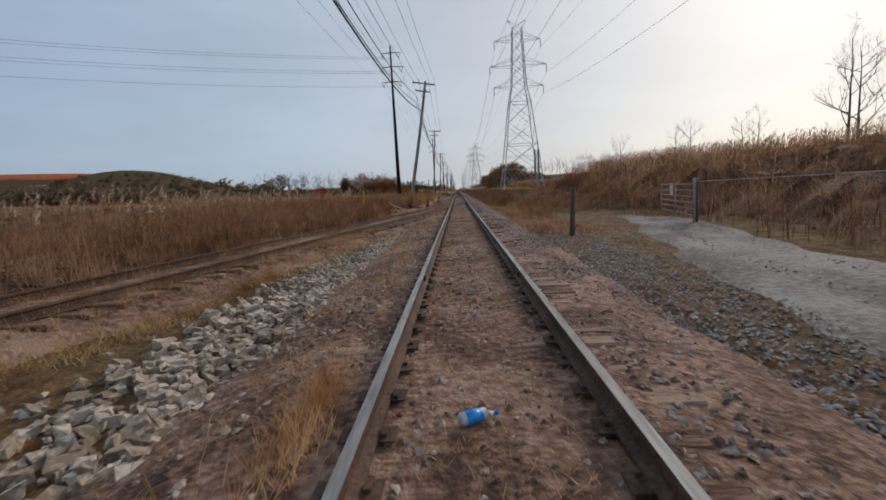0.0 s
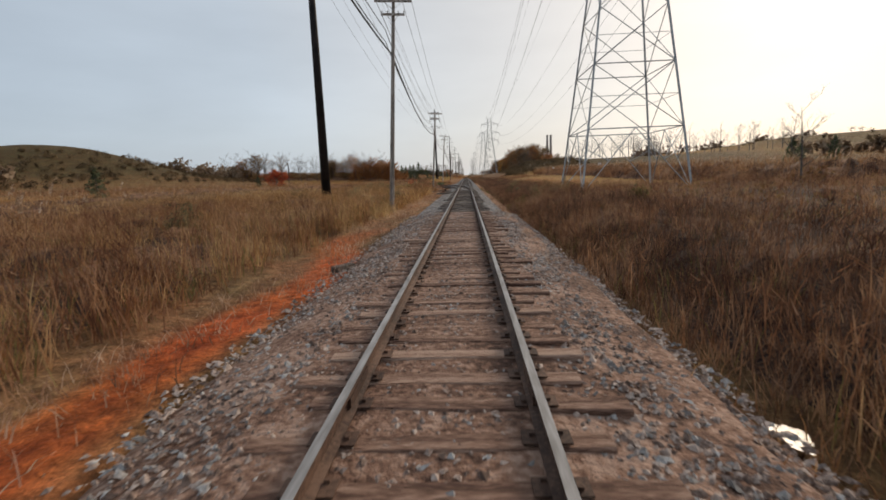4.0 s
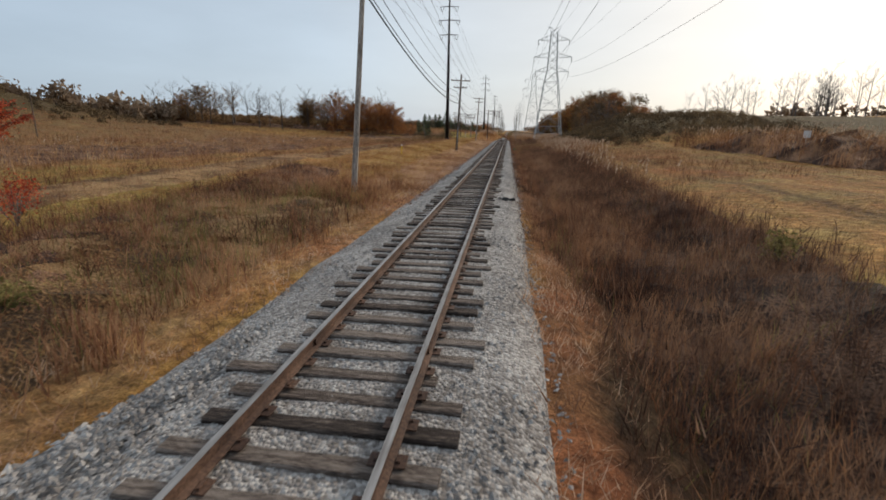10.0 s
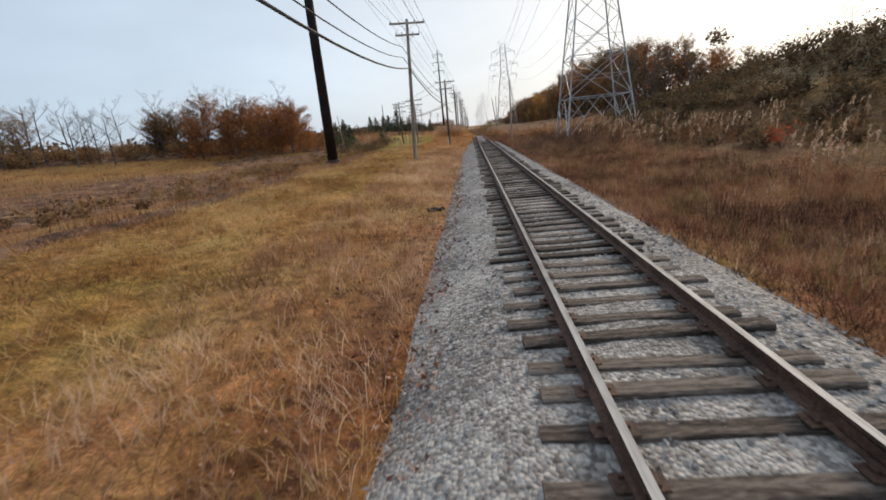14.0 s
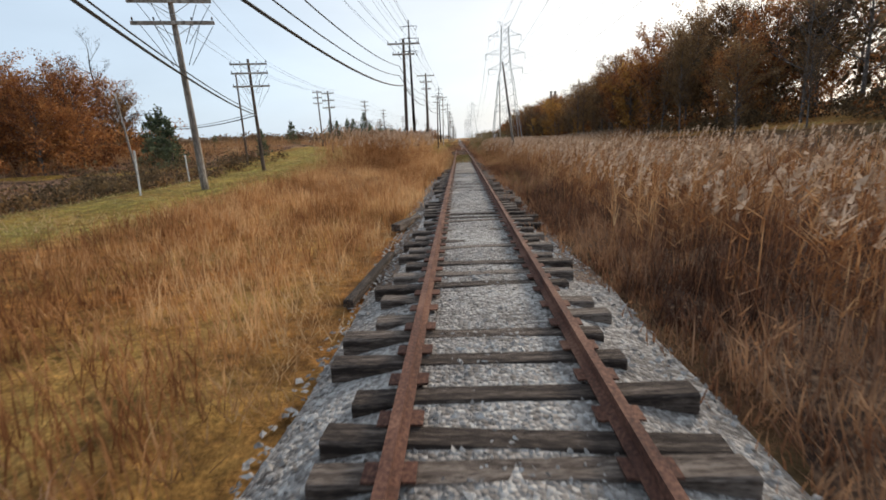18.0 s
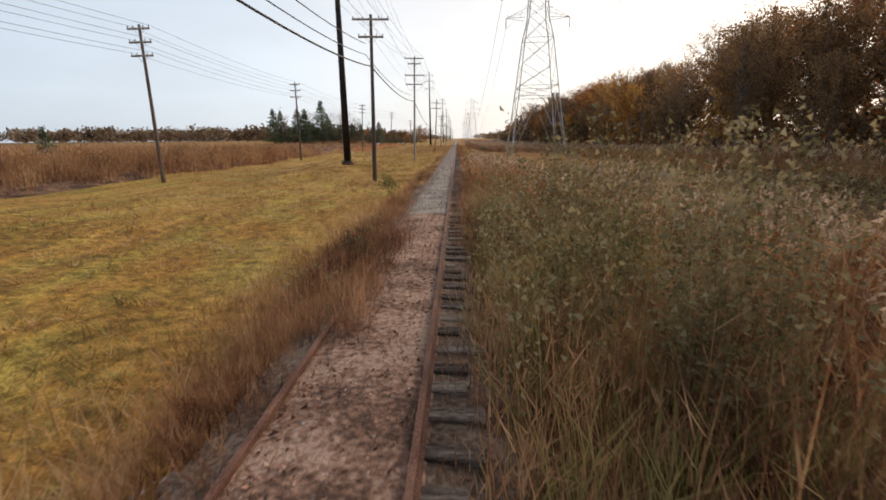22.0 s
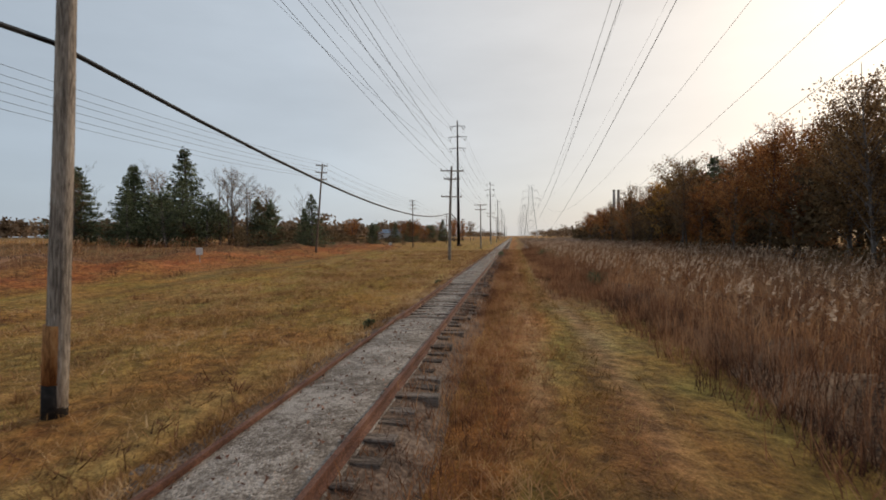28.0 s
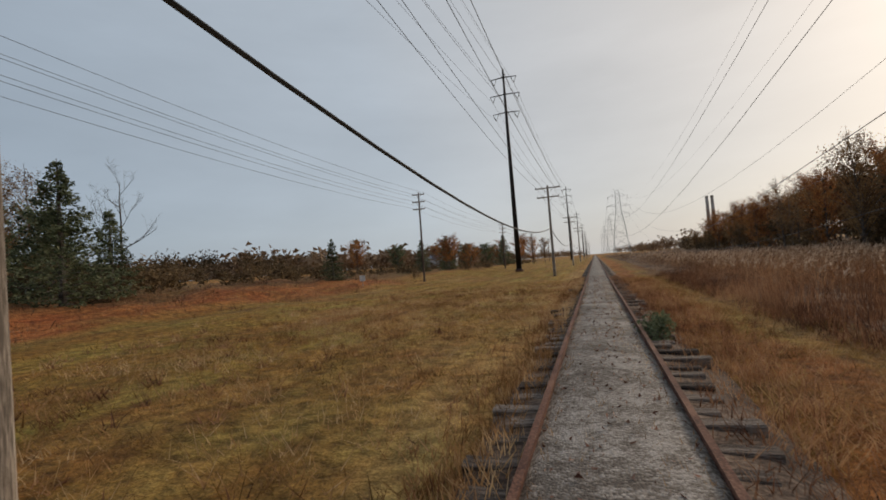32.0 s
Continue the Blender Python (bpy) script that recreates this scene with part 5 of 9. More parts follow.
for x, y, top in Q_LINE:
    utility_pole(x, y, top, [(top - 0.3, 0.8), (top - 1.2, 0.8), (top - 2.1, 0.8)], M["pole_brown"], lean=(0, 5.5 if y == 566 else 3.0 if y == 516 else random.uniform(-1, 0.5)), r0=0.15, label="brown wooden utility pole with three short crossarms in the field", group="field utility poles")
for x, y, top in ((-90, 250, 9), (-30, 25, 5.0), (-58, 215, 9)):
    utility_pole(x, y, top, [(top - 0.4, 0.8)], M["pole_brown"], r0=0.13, label="distant wooden utility pole", group="far utility poles")


def tall_pole(x, y, top):
    z0 = land1(x, y)
    h = top - z0
    root = thing("transmission_pole", "tall black steel transmission pole with three crossarms", "transmission pole", (x, y, z0), "tall black transmission poles")
    part("pole", Build().tube([(0, 0, -0.3), (0, 0, h * 0.5), (0, 0, h)], [0.46, 0.33, 0.17], 12).mesh("pole", M["pole_dark"], True), root)
    part("base_collar", Build().tube([(0, 0, -0.4), (0, 0, 0.22), (0, 0, 0.3)], [0.78, 0.76, 0.70], 16).mesh("base_collar", M["rail_rust"]), root, "rusty round base collar")
    part("base_flange", Build().tube([(0, 0, 0.3), (0, 0, 0.42), (0, 0, 0.5)], [0.62, 0.6, 0.47], 16).mesh("base_flange", M["pole_dark"]), root)
    for z, half in ((h - 1.6, 2.2), (h - 4.6, 2.6), (h - 7.8, 2.3)):
        part("crossarm", Build().tube([(-half, 0, z), (0, 0, z + 0.12), (half, 0, z)], [0.06, 0.11, 0.06], 6).mesh("crossarm", M["pole_dark"]), root)
        for s in (-1, 1):
            part("insulator_string", Build().tube([(s * half, 0, z), (s * (half - 0.45), 0, z - 1.1)], [0.05, 0.05], 5).mesh("insulator_string", M["insul"]), root)
            part("insulator_string", Build().tube([(s * (half - 0.95), 0, z), (s * (half - 0.45), 0, z - 1.1)], [0.05, 0.05], 5).mesh("insulator_string", M["insul"]), root)
    return root


D_LINE = [(-13.4, -60, 33), (-13.5, 106, 33.5), (-13.7, 288, 32.4), (-12.6, 450.5, 32.6), (-12.7, 641, 35.2), (-10.6, 790, 34.6), (-11, 940, 35), (-11, 1090, 35), (-11, 1250, 35)]
for q in D_LINE:
    tall_pole(*q)


def lattice_tower(x, y, k=1.0, wide=0.87):
    z0 = land1(x, y)
    root = thing("lattice_tower", "galvanised steel lattice transmission tower with three crossarms", "transmission tower", (x, y, z0), "lattice transmission towers")

    def half(z):
        z = z / k
        return k * wide * float(np.interp(z, [0, 20.4, 24, 38], [5.5, 2.75, 1.9, 1.15]))

    H = 38.5 * k
    legs = [0] + ([10.6 * k, 12.4 * k, 16.2 * k] if y == 484 else [5.5 * k, 11 * k, 15.8 * k]) + [20.4 * k, 24 * k, 26.4 * k, 28.8 * k, 31.4 * k, 34.2 * k, 36.6 * k]
    for sx in (-1, 1):
        for sy in (-1, 1):
            part("leg", Build().tube([(sx * half(z), sy * half(z), z) for z in legs], 0.10, 4).mesh("leg", M["galv"]), root)
            part("footing", Build().tube([(sx * half(0), sy * half(0), -0.5), (sx * half(0), sy * half(0), 0.12)], 0.3, 10).mesh("footing", M["concrete"]), root)
    for i in range(len(legs) - 1):
        a, c = legs[i], legs[i + 1]
        pieces = []
        w = 0.055 if i else 0.06

        def bar(p0, p1, w0):
            pieces.append((p0, p1, w0))

        for ax in range(4):
            def pt(s, z):
                h = half(z)
                return [(s * h, -h, z), (s * h, h, z), (-h, s * h, z), (h, s * h, z)][ax]
            if i == 0:
                mid = tuple((np.array(pt(-1, c)) + np.array(pt(1, c))) / 2)
                bar(pt(-1, a), mid, w)
                bar(pt(1, a), mid, w)
                m1 = tuple((np.array(pt(-1, a)) + np.array(mid)) / 2)
                m2 = tuple((np.array(pt(1, a)) + np.array(mid)) / 2)
                bar(m1, pt(-1, (a + c) / 2 + 1), w * 0.7)
                bar(m2, pt(1, (a + c) / 2 + 1), w * 0.7)
                bar(m1, pt(-1, c), w * 0.7)
                bar(m2, pt(1, c), w * 0.7)
            else:
                bar(pt(-1, a), pt(1, c), w)
                bar(pt(1, a), pt(-1, c), w)
            if i in (1, 2, 4):
                bar(pt(-1, a), pt(1, a), w * 1.2)
            if 0 < i < 3 and y != 484:
                z = (a + c) / 2
                bar(pt(-1, z), pt(1, z), w * 0.6)
        if y in (104.5, 304, 484):
            for q in pieces:
                part("brace", Build().beam(*q).mesh("brace", M["galv"]), root)
        else:
            b = Build()
            for q in pieces:
                b.beam(*q)
            part("bracing", b.mesh("bracing", M["galv"]), root)["kind"] = "stuff"
    for z, reach in ((23.8, 5.6), (28.4, 6.4), (33.9, 5.2)):
        z, reach = z * k, reach * k
        for s in (-1, 1):
            b = Build()
            h0, h1 = half(z), half(z + 1.6 * k)
            tip = (s * reach, 0, z + 0.25 * k)
            for sy in (-1, 1):
                b.beam((s * h0, sy * h0, z), tip, 0.06)
                b.beam((s * h1, sy * h1, z + 1.7 * k), tip, 0.05)
                for u in (0.35, 0.65):
                    lo = tuple(np.array((s * h0, sy * h0, z)) * (1 - u) + np.array(tip) * u)
                    hi = tuple(np.array((s * h1, sy * h1, z + 1.7 * k)) * (1 - u) + np.array(tip) * u)
                    b.beam(lo, hi, 0.03)
            part("crossarm", b.mesh("crossarm", M["galv"]), root)
            part("insulator_string", Build().tube([(s * reach, 0, z + 0.2), (s * reach, 0, z - 1.5 * k)], 0.07, 6).mesh("insulator_string", M["insul"]), root)
    for s in (-1, 1):
        b = Build()
        for sy in (-1, 1):
            b.beam((s * half(36.6 * k), sy * half(36.6 * k), 36.6 * k), (s * 2.1 * k, 0, H), 0.05)
            b.beam((-s * half(36.6 * k), sy * half(36.6 * k), 36.6 * k), (s * 2.1 * k, 0, H), 0.04)
        part("peak", b.mesh("peak", M["galv"]), root)
    return root


T_LINE = [(14.0, -110, 1.0), (14.3, 104.5, 0.96), (12.4, 304, 0.775), (15.9, 484, 1.02), (15.7, 866, 1.07), (16, 1060, 1.0), (16, 1270, 1.0), (16, 1480, 1.0)]
for x, y, k in T_LINE:
    lattice_tower(x, y, k, 0.88 if y == 484 else 0.845 if y == 104.5 else 0.87)


def span_wire(name, label, pts, radius, sag, material, category="overhead wire", group="", sides=4, steps=14):
    b = Build()
    whole = []
    for a, c in zip(pts[:-1], pts[1:]):
        a, c = Vector(a), Vector(c)
        sg = sag * ((c - a).length / 45.0) ** 2
        line = []
        for k in range(steps + 1):
            u = k / steps
            q = a.lerp(c, u)
            q.z -= 4 * sg * u * (1 - u)
            line.append(q)
        whole += line[:-1]
    b.tube(whole + [Vector(pts[-1])], radius, sides, cap=False)
    return thing(name, label, category, group=group, me=b.mesh(name, material))


# telephone cables along the near poles
for dz, r_, dx, last in ((1.35, 0.026, -0.4, 11), (0.6, 0.026, -0.42, 12), (-0.2, 0.045, -0.05, 22)):
    pts = [(x + shift * cable / top + dx, y, cable + dz) for x, y, top, arms, bend, shift, cable in P_LINE[:last]]
    span_wire("telephone_cable", "thick black telephone cable sagging between wooden poles", pts, r_, 1.15, M["cable"], "overhead cable", "cables along the poles", 5)
for side in (-0.95, -0.45, 0.45, 0.95):
    pts = [(x + shift + side * arms[0][1], y - 0.15, arms[0][0] + 0.22) for x, y, top, arms, bend, shift, cable in P_LINE]
    span_wire("power_wire", "thin overhead power wire on pole-top insulators", pts, 0.013, 0.55, M["wire"], group="pole-top wires")
for level in (0.3, 1.2, 2.1):
    for s in (-0.76, 0.76):
        pts = [(x + s + (1.2 if y == 566 else 0.6 if y == 516 else 0), y - 0.12, top - level + 0.2) for x, y, top in Q_LINE if y != 380]
        span_wire("power_wire", "thin overhead wire across the field", pts, 0.012, 0.5, M["wire"], group="field wires")
for z, half_ in ((2.7, 1.75), (5.7, 2.15), (8.9, 1.85)):
    for s in (-1, 1):
        pts = [(x + s * half_, y, top - z) for x, y, top in D_LINE]
        span_wire("transmission_wire", "long transmission conductor between tall black poles", pts, 0.019, 0.28, M["wire"], group="conductors of the black poles", steps=24)
span_wire("shield_wire", "thin shield wire along the tall black poles", [(x, y, top + 0.1) for x, y, top in D_LINE], 0.008, 0.22, M["wire"], group="conductors of the black poles", steps=24)
for z, reach in ((22.3, 5.6), (26.9, 6.4), (32.4, 5.2), (38.5, 2.1)):
    for s in (-1, 1):
        pts = [(x + s * reach * k, y, z * k + land1(x, y)) for x, y, k in T_LINE]
        span_wire("transmission_wire", "long transmission conductor between lattice towers", pts, 0.02 if z < 38 else 0.012, 0.30, M["wire"], group="conductors of the towers", steps=24)

# cables that leave the track for the meadow
for dz, r_ in ((0.0, 0.045), (0.22, 0.026)):
    span_wire("telephone_cable", "thick black cable branching off across the meadow", [(-4.75, 316, 5.3 + dz), (-11.3, 335.6, 4.65 + dz), (-16.9, 355.6, 4.35 + dz), (-44, 384, 5.2 + dz)], r_, 0.75, M["cable"], "overhead cable", "cables along the poles", 5)
for x, y, zs in ((-11.3, 335.6, (7.4, 6.6)), (-16.9, 355.6, (8.2, 7.5, 6.5))):
    for z in zs:
        for q in (-1.3, -0.8, 0.8, 1.3):
            span_wire("drop_wire", "thin wire looping down from a crossarm", [(x + q * 0.94, y + q * 0.34 - 0.15, z), (x + q * 0.3, y - 0.18, z - 1.5)], 0.012, 0.35, M["cable"], "overhead wire", "drop wires of the branch poles", 4, 8)
for q in (-1.3, -0.8, 0.8, 1.3):
    span_wire("power_wire", "thin wire between the meadow poles", [(-4.6 + q, 316, 8.4), (-11.3 + q * 0.94, 335.6 + q * 0.34, 7.7), (-16.9 + q * 0.94, 355.6 + q * 0.34, 8.5), (-22 + q, 399.3, 10.5)], 0.012, 0.5, M["wire"], group="field wires")

# the branch that leaves the line of black poles westwards
WEST = (-125, 64, 37)
tall_pole(*WEST)
for z, half_ in ((2.7, 1.75), (5.7, 2.15), (8.9, 1.85)):
    for s in (-1, 1):
        if (z, s) != (8.9, 1):
            pts = [(-13.5, 106 + s * half_ * 0.4, 33.5 - z), (WEST[0], WEST[1] + s * half_, WEST[2] - z + 0.6)]
            span_wire("transmission_wire", "long transmission conductor branching off across the field", pts, 0.022, 0.28, M["wire"], group="conductors of the black poles", steps=24)

# ---- far stacks ----
for x in (420, 438):
    stack = thing("chimney_stack", "tall grey concrete power-station chimney far off", "chimney", (x, 2580, 0), "power-station chimneys")
    part("shaft", Build().tube([(0, 0, 0), (0, 0, 95), (0, 0, 184)], [8.2, 6.5, 5.3], 16).mesh("shaft", M["brick"], True), stack)
    part("cap_ring", Build().tube([(0, 0, 182), (0, 0, 188)], [5.8, 5.8], 16).mesh("cap_ring", M["concrete"]), stack)

# ---- plants ----


def blade_arrays(p, h, w, lean, segs=2):
    """Tapered blades: p (n, 3) feet, h heights, w widths, lean: how far the tips hang over, as a share of the height."""
    n = len(p)
    az = RNG.random(n) * 6.283
    lz = RNG.random(n) * 6.283
    side = np.stack([np.cos(az), np.sin(az), np.zeros(n)], -1) * (np.asarray(w) / 2)[:, None]
    tip = np.stack([np.cos(lz) * lean * h, np.sin(lz) * lean * h, h * (1 - 0.35 * lean ** 2)], -1)
    if segs == 1:
        v = np.stack([p - side, p + side, p + tip], 1).reshape(-1, 3)
        return v, [np.arange(n * 3).reshape(n, 3)]
    mid = tip * np.array([0.35, 0.35, 0.58])
    v = np.stack([p - side, p + side, p + mid + side * 0.75, p + mid - side * 0.75, p + tip], 1).reshape(-1, 3)
    b = (np.arange(n) * 5)[:, None]
    return v, [b + np.array([0, 1, 2, 3]), b + np.array([3, 2, 4])]


def grass(name, label, p, h, w, material, lean=(0.15, 0.7), segs=2, category="grass"):
    n = len(p)
    if not n:
        return
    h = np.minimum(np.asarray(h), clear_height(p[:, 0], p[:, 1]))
    ok = h > 0.03
    p, h, w = p[ok], h[ok], np.asarray(w)[ok]
    v, f = blade_arrays(p, h, w, RNG.uniform(lean[0], lean[1], len(p)), segs)
    return thing(name, label, category, kind="stuff", me=mesh_np(name, v, f, material))


def scatter(n, y0, y1, x0, x1, clump=0.0, size=0.35):
    """Feet of plants between two edges, which may be functions of y; clump: share that stands in tufts."""
    def edge(e, y):
        return np.array([e(q) for q in y]) if callable(e) else np.full(len(y), float(e))
    m = int(n * clump)
    y = RNG.uniform(y0, y1, n)
    u = RNG.random(n)
    if m:
        k = max(1, m // 14)
        cy, cu = RNG.uniform(y0, y1, k), RNG.random(k)
        pick = RNG.integers(0, k, m)
        y[:m], u[:m] = cy[pick], cu[pick]
    a, b = edge(x0, y), edge(x1, y)
    x = a + (b - a) * u
    if m:
        x[:m] += RNG.normal(0, size, m) * 0.5
        y[:m] += RNG.normal(0, size, m) * 0.5
    return np.stack([x, y, land(x, y) - 0.02], -1)


def rnd(a, b, n):
    return RNG.uniform(a, b, n)


def weeds(name, label, p, h, material, twigs=4, w=0.012, category="weeds"):
    """Upright dead stems with short side twigs."""
    p, h, w, twigs = p[::3], np.asarray(h)[::3], w * 1.9, 2
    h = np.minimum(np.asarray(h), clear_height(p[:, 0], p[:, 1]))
    ok = h > 0.1
    p, h = p[ok], h[ok]
    n = len(p)
    v0, f0 = blade_arrays(p, h, np.full(n, w), RNG.uniform(0.05, 0.35, n), 2)
    vs, fs, base = [v0], list(f0), len(v0)
    for k in range(twigs):
        u = rnd(0.3, 0.95, n)
        q = p + np.stack([rnd(-0.06, 0.06, n), rnd(-0.06, 0.06, n), h * u * 0.95], -1)
        v1, f1 = blade_arrays(q, h * rnd(0.18, 0.42, n), np.full(n, w * 1.3), rnd(0.5, 1.1, n), 1)
        vs.append(v1)
        fs += [f + base for f in f1]
        base += len(v1)
    return thing(name, label, category, kind="stuff", me=mesh_np(name, np.concatenate(vs), fs, material))


def reeds(name, label, p, h, leaves=3, plume_share=0.7, plume=0.28, w=0.012, mat_stem=None):
    leaves = min(leaves, 3)
    keep = np.arange(len(p)) % 4 != 3
    p, h, w = p[keep], np.asarray(h)[keep], w * 1.25
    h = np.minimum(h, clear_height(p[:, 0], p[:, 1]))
    ok = h > 0.5
    p, h = p[ok], h[ok]
    n = len(p)
    lx, ly = RNG.normal(0.05, 0.06, n), RNG.normal(0.01, 0.06, n)
    top = p + np.stack([lx * h, ly * h, h], -1)
    az = RNG.random(n) * 6.283
    side = np.stack([np.cos(az), np.sin(az), np.zeros(n)], -1) * w / 2
    v = np.stack([p - side, p + side, top + side * 0.5, top - side * 0.5], 1).reshape(-1, 3)
    vs, fs, base = [v], [np.arange(n * 4).reshape(n, 4)], n * 4
    for k in range(leaves):
        u = rnd(0.25, 0.9, n)[:, None]
        q = p * (1 - u) + top * u
        v1, f1 = blade_arrays(q, rnd(0.3, 0.6, n), np.full(n, 0.03), rnd(0.6, 1.2, n), 1)
        vs.append(v1)
        fs += [f + base for f in f1]
        base += len(v1)
    thing(name, label, "reeds", kind="stuff", me=mesh_np(name, np.concatenate(vs), fs, mat_stem or M["reed"]))
    ok = RNG.random(n) < plume_share * 0.55
    t = top[ok]
    m = len(t)
    if not m:
        return
    size = rnd(0.7, 1.35, m) * plume * 1.5
    dirx, diry = RNG.normal(0.5, 0.35, m), RNG.normal(0.1, 0.35, m)
    vs, fs, base = [], [], 0
    for k in range(12):
        u = k / 11.0
        q = t + np.stack([dirx * size * u * u * 0.45, diry * size * u * u * 0.45, size * (u * 0.85 - 0.4)], -1)
        fat = size * (0.34 - 0.26 * abs(u - 0.35))
        out = np.stack([dirx * 0.5 + RNG.normal(0, 0.4, m), diry * 0.5 + RNG.normal(0, 0.4, m), rnd(0.3, 1.1, m)], -1) * fat[:, None]
        wd = np.stack([RNG.normal(0, 1, m), RNG.normal(0, 1, m), RNG.normal(0, 0.3, m)], -1) * (size * 0.068)[:, None]
        vv = np.stack([q - wd, q + wd, q + out], 1).reshape(-1, 3)
        vs.append(vv)
        fs.append(np.arange(m * 3).reshape(m, 3) + base)
        base += m * 3
    thing("reed_plumes", "fluffy pale plumes topping a stand of reeds", "reed plumes", kind="stuff", me=mesh_np("reed_plumes", np.concatenate(vs), fs, M["plume"]))


def thatch(name, label, y0, y1, x0, x1, h, material, dx=0.5, dy=0.6, edge=2.2):
    """The matted mass of stems that fills a stand of weeds or reeds up to part of its height."""
    ys = np.arange(y0, y1 + dy, dy)
    fa = np.array([x0(q) if callable(x0) else x0 for q in ys], float)
    fb = np.array([x1(q) if callable(x1) else x1 for q in ys], float)
    n = max(6, int((fb - fa).max() / dx))
    u = np.linspace(0, 1, n)
    X = fa[:, None] + (fb - fa)[:, None] * u[None]
    Y = np.repeat(ys[:, None], n, 1)
    X, Y = X + RNG.normal(0, dx * 0.22, X.shape), Y + RNG.normal(0, dy * 0.22, Y.shape)
    side = np.minimum(X - fa[:, None], fb[:, None] - X)
    end = np.minimum(Y - y0, y1 - Y)
    taper = np.clip(side / edge, 0, 1) ** 0.7 * np.clip(end / 4.0, 0, 1)
    Z = land(X, Y) - 0.12 + taper * (h * (0.75 + 0.25 * lump(X, Y, 1.9) + RNG.normal(0, 0.22, X.shape)) + 0.12)
    idx = np.arange(X.size).reshape(X.shape)
    f = np.stack([idx[:-1, :-1], idx[:-1, 1:], idx[1:, 1:], idx[1:, :-1]], -1).reshape(-1, 4)
    return thing(name, label, "weeds", kind="stuff", me=mesh_np(name, np.stack([X, Y, Z], -1).reshape(-1, 3), f, material))


def dump(y):
    """How far the weeds stand back where old timbers lie."""
    return 1.5 * max(0.0, min(1.0, (y - 30) / 3)) * max(0.0, min(1.0, (49 - y) / 3))


# first stretch
thatch("weed_mat", "matted brown weeds filling the bank past the siding", -8, 100, -62, lambda y: min(siding_x(y) - 2.2, -5.6) - dump(y), 0.5, M["thatch"])
thatch("weed_mat", "matted brown weeds filling the trackside ditch", 22, 112, lambda y: 8.9 - min(5.0, max(0, y - 24) * 0.16), 27, 0.36, M["thatch_dark"])
thatch("weed_mat", "tangled base of a brown reed stand", -16, 66, lambda y: 10.6 + max(0, y - 18) * 0.06 - 2.6 * max(0, min(1, (14 - y) / 12)), 46, 1.1, M["thatch"], 0.7, 0.8)
n = 4200
p = scatter(n, 22, 68, lambda y: 12.5 + max(0, y - 18) * 0.05, 27, 0.5, 0.6)
reeds("reeds", "tall brown reeds with plumes along a low rise", p, rnd(1.5, 2.3, n), 3, 0.9, 0.18)
n = 9000
p = scatter(n, -10, 66, lambda y: 10.8 + max(0, y - 18) * 0.05 - 2.8 * max(0, min(1, (14 - y) / 12)), 20, 0.7, 0.5)
grass("reeds", "dense rust-brown reed blades behind the road", p, rnd(0.9, 1.7, n), rnd(0.018, 0.034, n), M["weed"], (0.06, 0.35), 1, category="reeds")
thatch("weed_mat", "matted olive and brown weeds on the low side of the track", 70, 162, lambda y: -40 if y < 136 else -9.5, lambda y: -4.9 - max(0, y - 140) * 0.2, 0.42, M["thatch_olive"])
thatch("weed_mat", "dark tangle of brambles in the trackside ditch", 62, 244, lambda y: 3.5 + 0.5 * max(0, min(1, (y - 84) / 8)) - min(1.0, max(0, y - 165) * 0.03), 10.2, 0.36, M["thatch_dark"], 0.4, 0.45, edge=1.6)
thatch("weed_mat", "matted brown weeds over a buried spur track", 148, 200, lambda y: spur_x(y) - 4.2, lambda y: spur_x(y) - 0.6 + min(0.9, max(0, y - 146) * 0.12), 0.34, M["thatch"], edge=0.8)
n = 7000
p = scatter(n, 140, 168, lambda y: spur_x(y) - 3.5, lambda y: spur_x(y) - 0.5 + min(0.9, max(0, y - 146) * 0.12), 0.6, 0.4)
grass("tall_grass", "salmon dry grass crowding the spur rail", p, rnd(0.35, 0.85, n) * np.interp(p[:, 1], [140, 150, 160], [0.4, 0.5, 1]), rnd(0.010, 0.022, n), M["dead_grass"], (0.2, 0.8))
thatch("weed_mat", "rust-brown weedy strip across the mown field", 146, 252, lambda y: -21 + (y - 146) * 0.02, lambda y: -14.5 + (y - 146) * 0.02, 0.1, M["shade_straw"], 0.7, 0.7)
thatch("weed_mat", "dark windrow of cut brush across the mown field", 228, 304, -14.6, -12.6, 0.12, M["thatch"], 0.4, 0.5, 0.6)
n = 14000
p = np.concatenate([scatter(9000, 140, 256, -21, -14, 0.6, 0.5), scatter(5000, 226, 306, -14.8, -12.4, 0.6, 0.4)])
grass("tall_grass", "rust-brown weeds in strips across the mown field", p, rnd(0.25, 0.7, n), rnd(0.014, 0.03, n), M["weed"], (0.15, 0.7), 1)
n = 16000
n = 22000
p = scatter(n, 130, 192, -24, -8.5, 0.8, 0.5)
grass("mown_grass", "yellow-green patches in the mown field", p, rnd(0.12, 0.4, n), rnd(0.012, 0.024, n), M["meadow"], (0.4, 1.2), 1)
n = 7000
p = scatter(n, 134, 260, -34, -18, 0.85, 0.8)
grass("tall_grass", "brown weed clumps far across the field", p, rnd(0.4, 1.0, n), rnd(0.02, 0.04, n), M["weed"], (0.1, 0.6), 1)
thatch("weed_mat", "brown reeds on the crest of a far rise", 378, 440, -170, -58, 1.3, M["thatch"], 2.0, 2.0)
n = 21000
p = np.concatenate([scatter(18000, 346, 392, -1.9, -0.83, 0.6, 0.25), scatter(3000, 318, 345, -2.6, -1.9, 0.8, 0.3)])
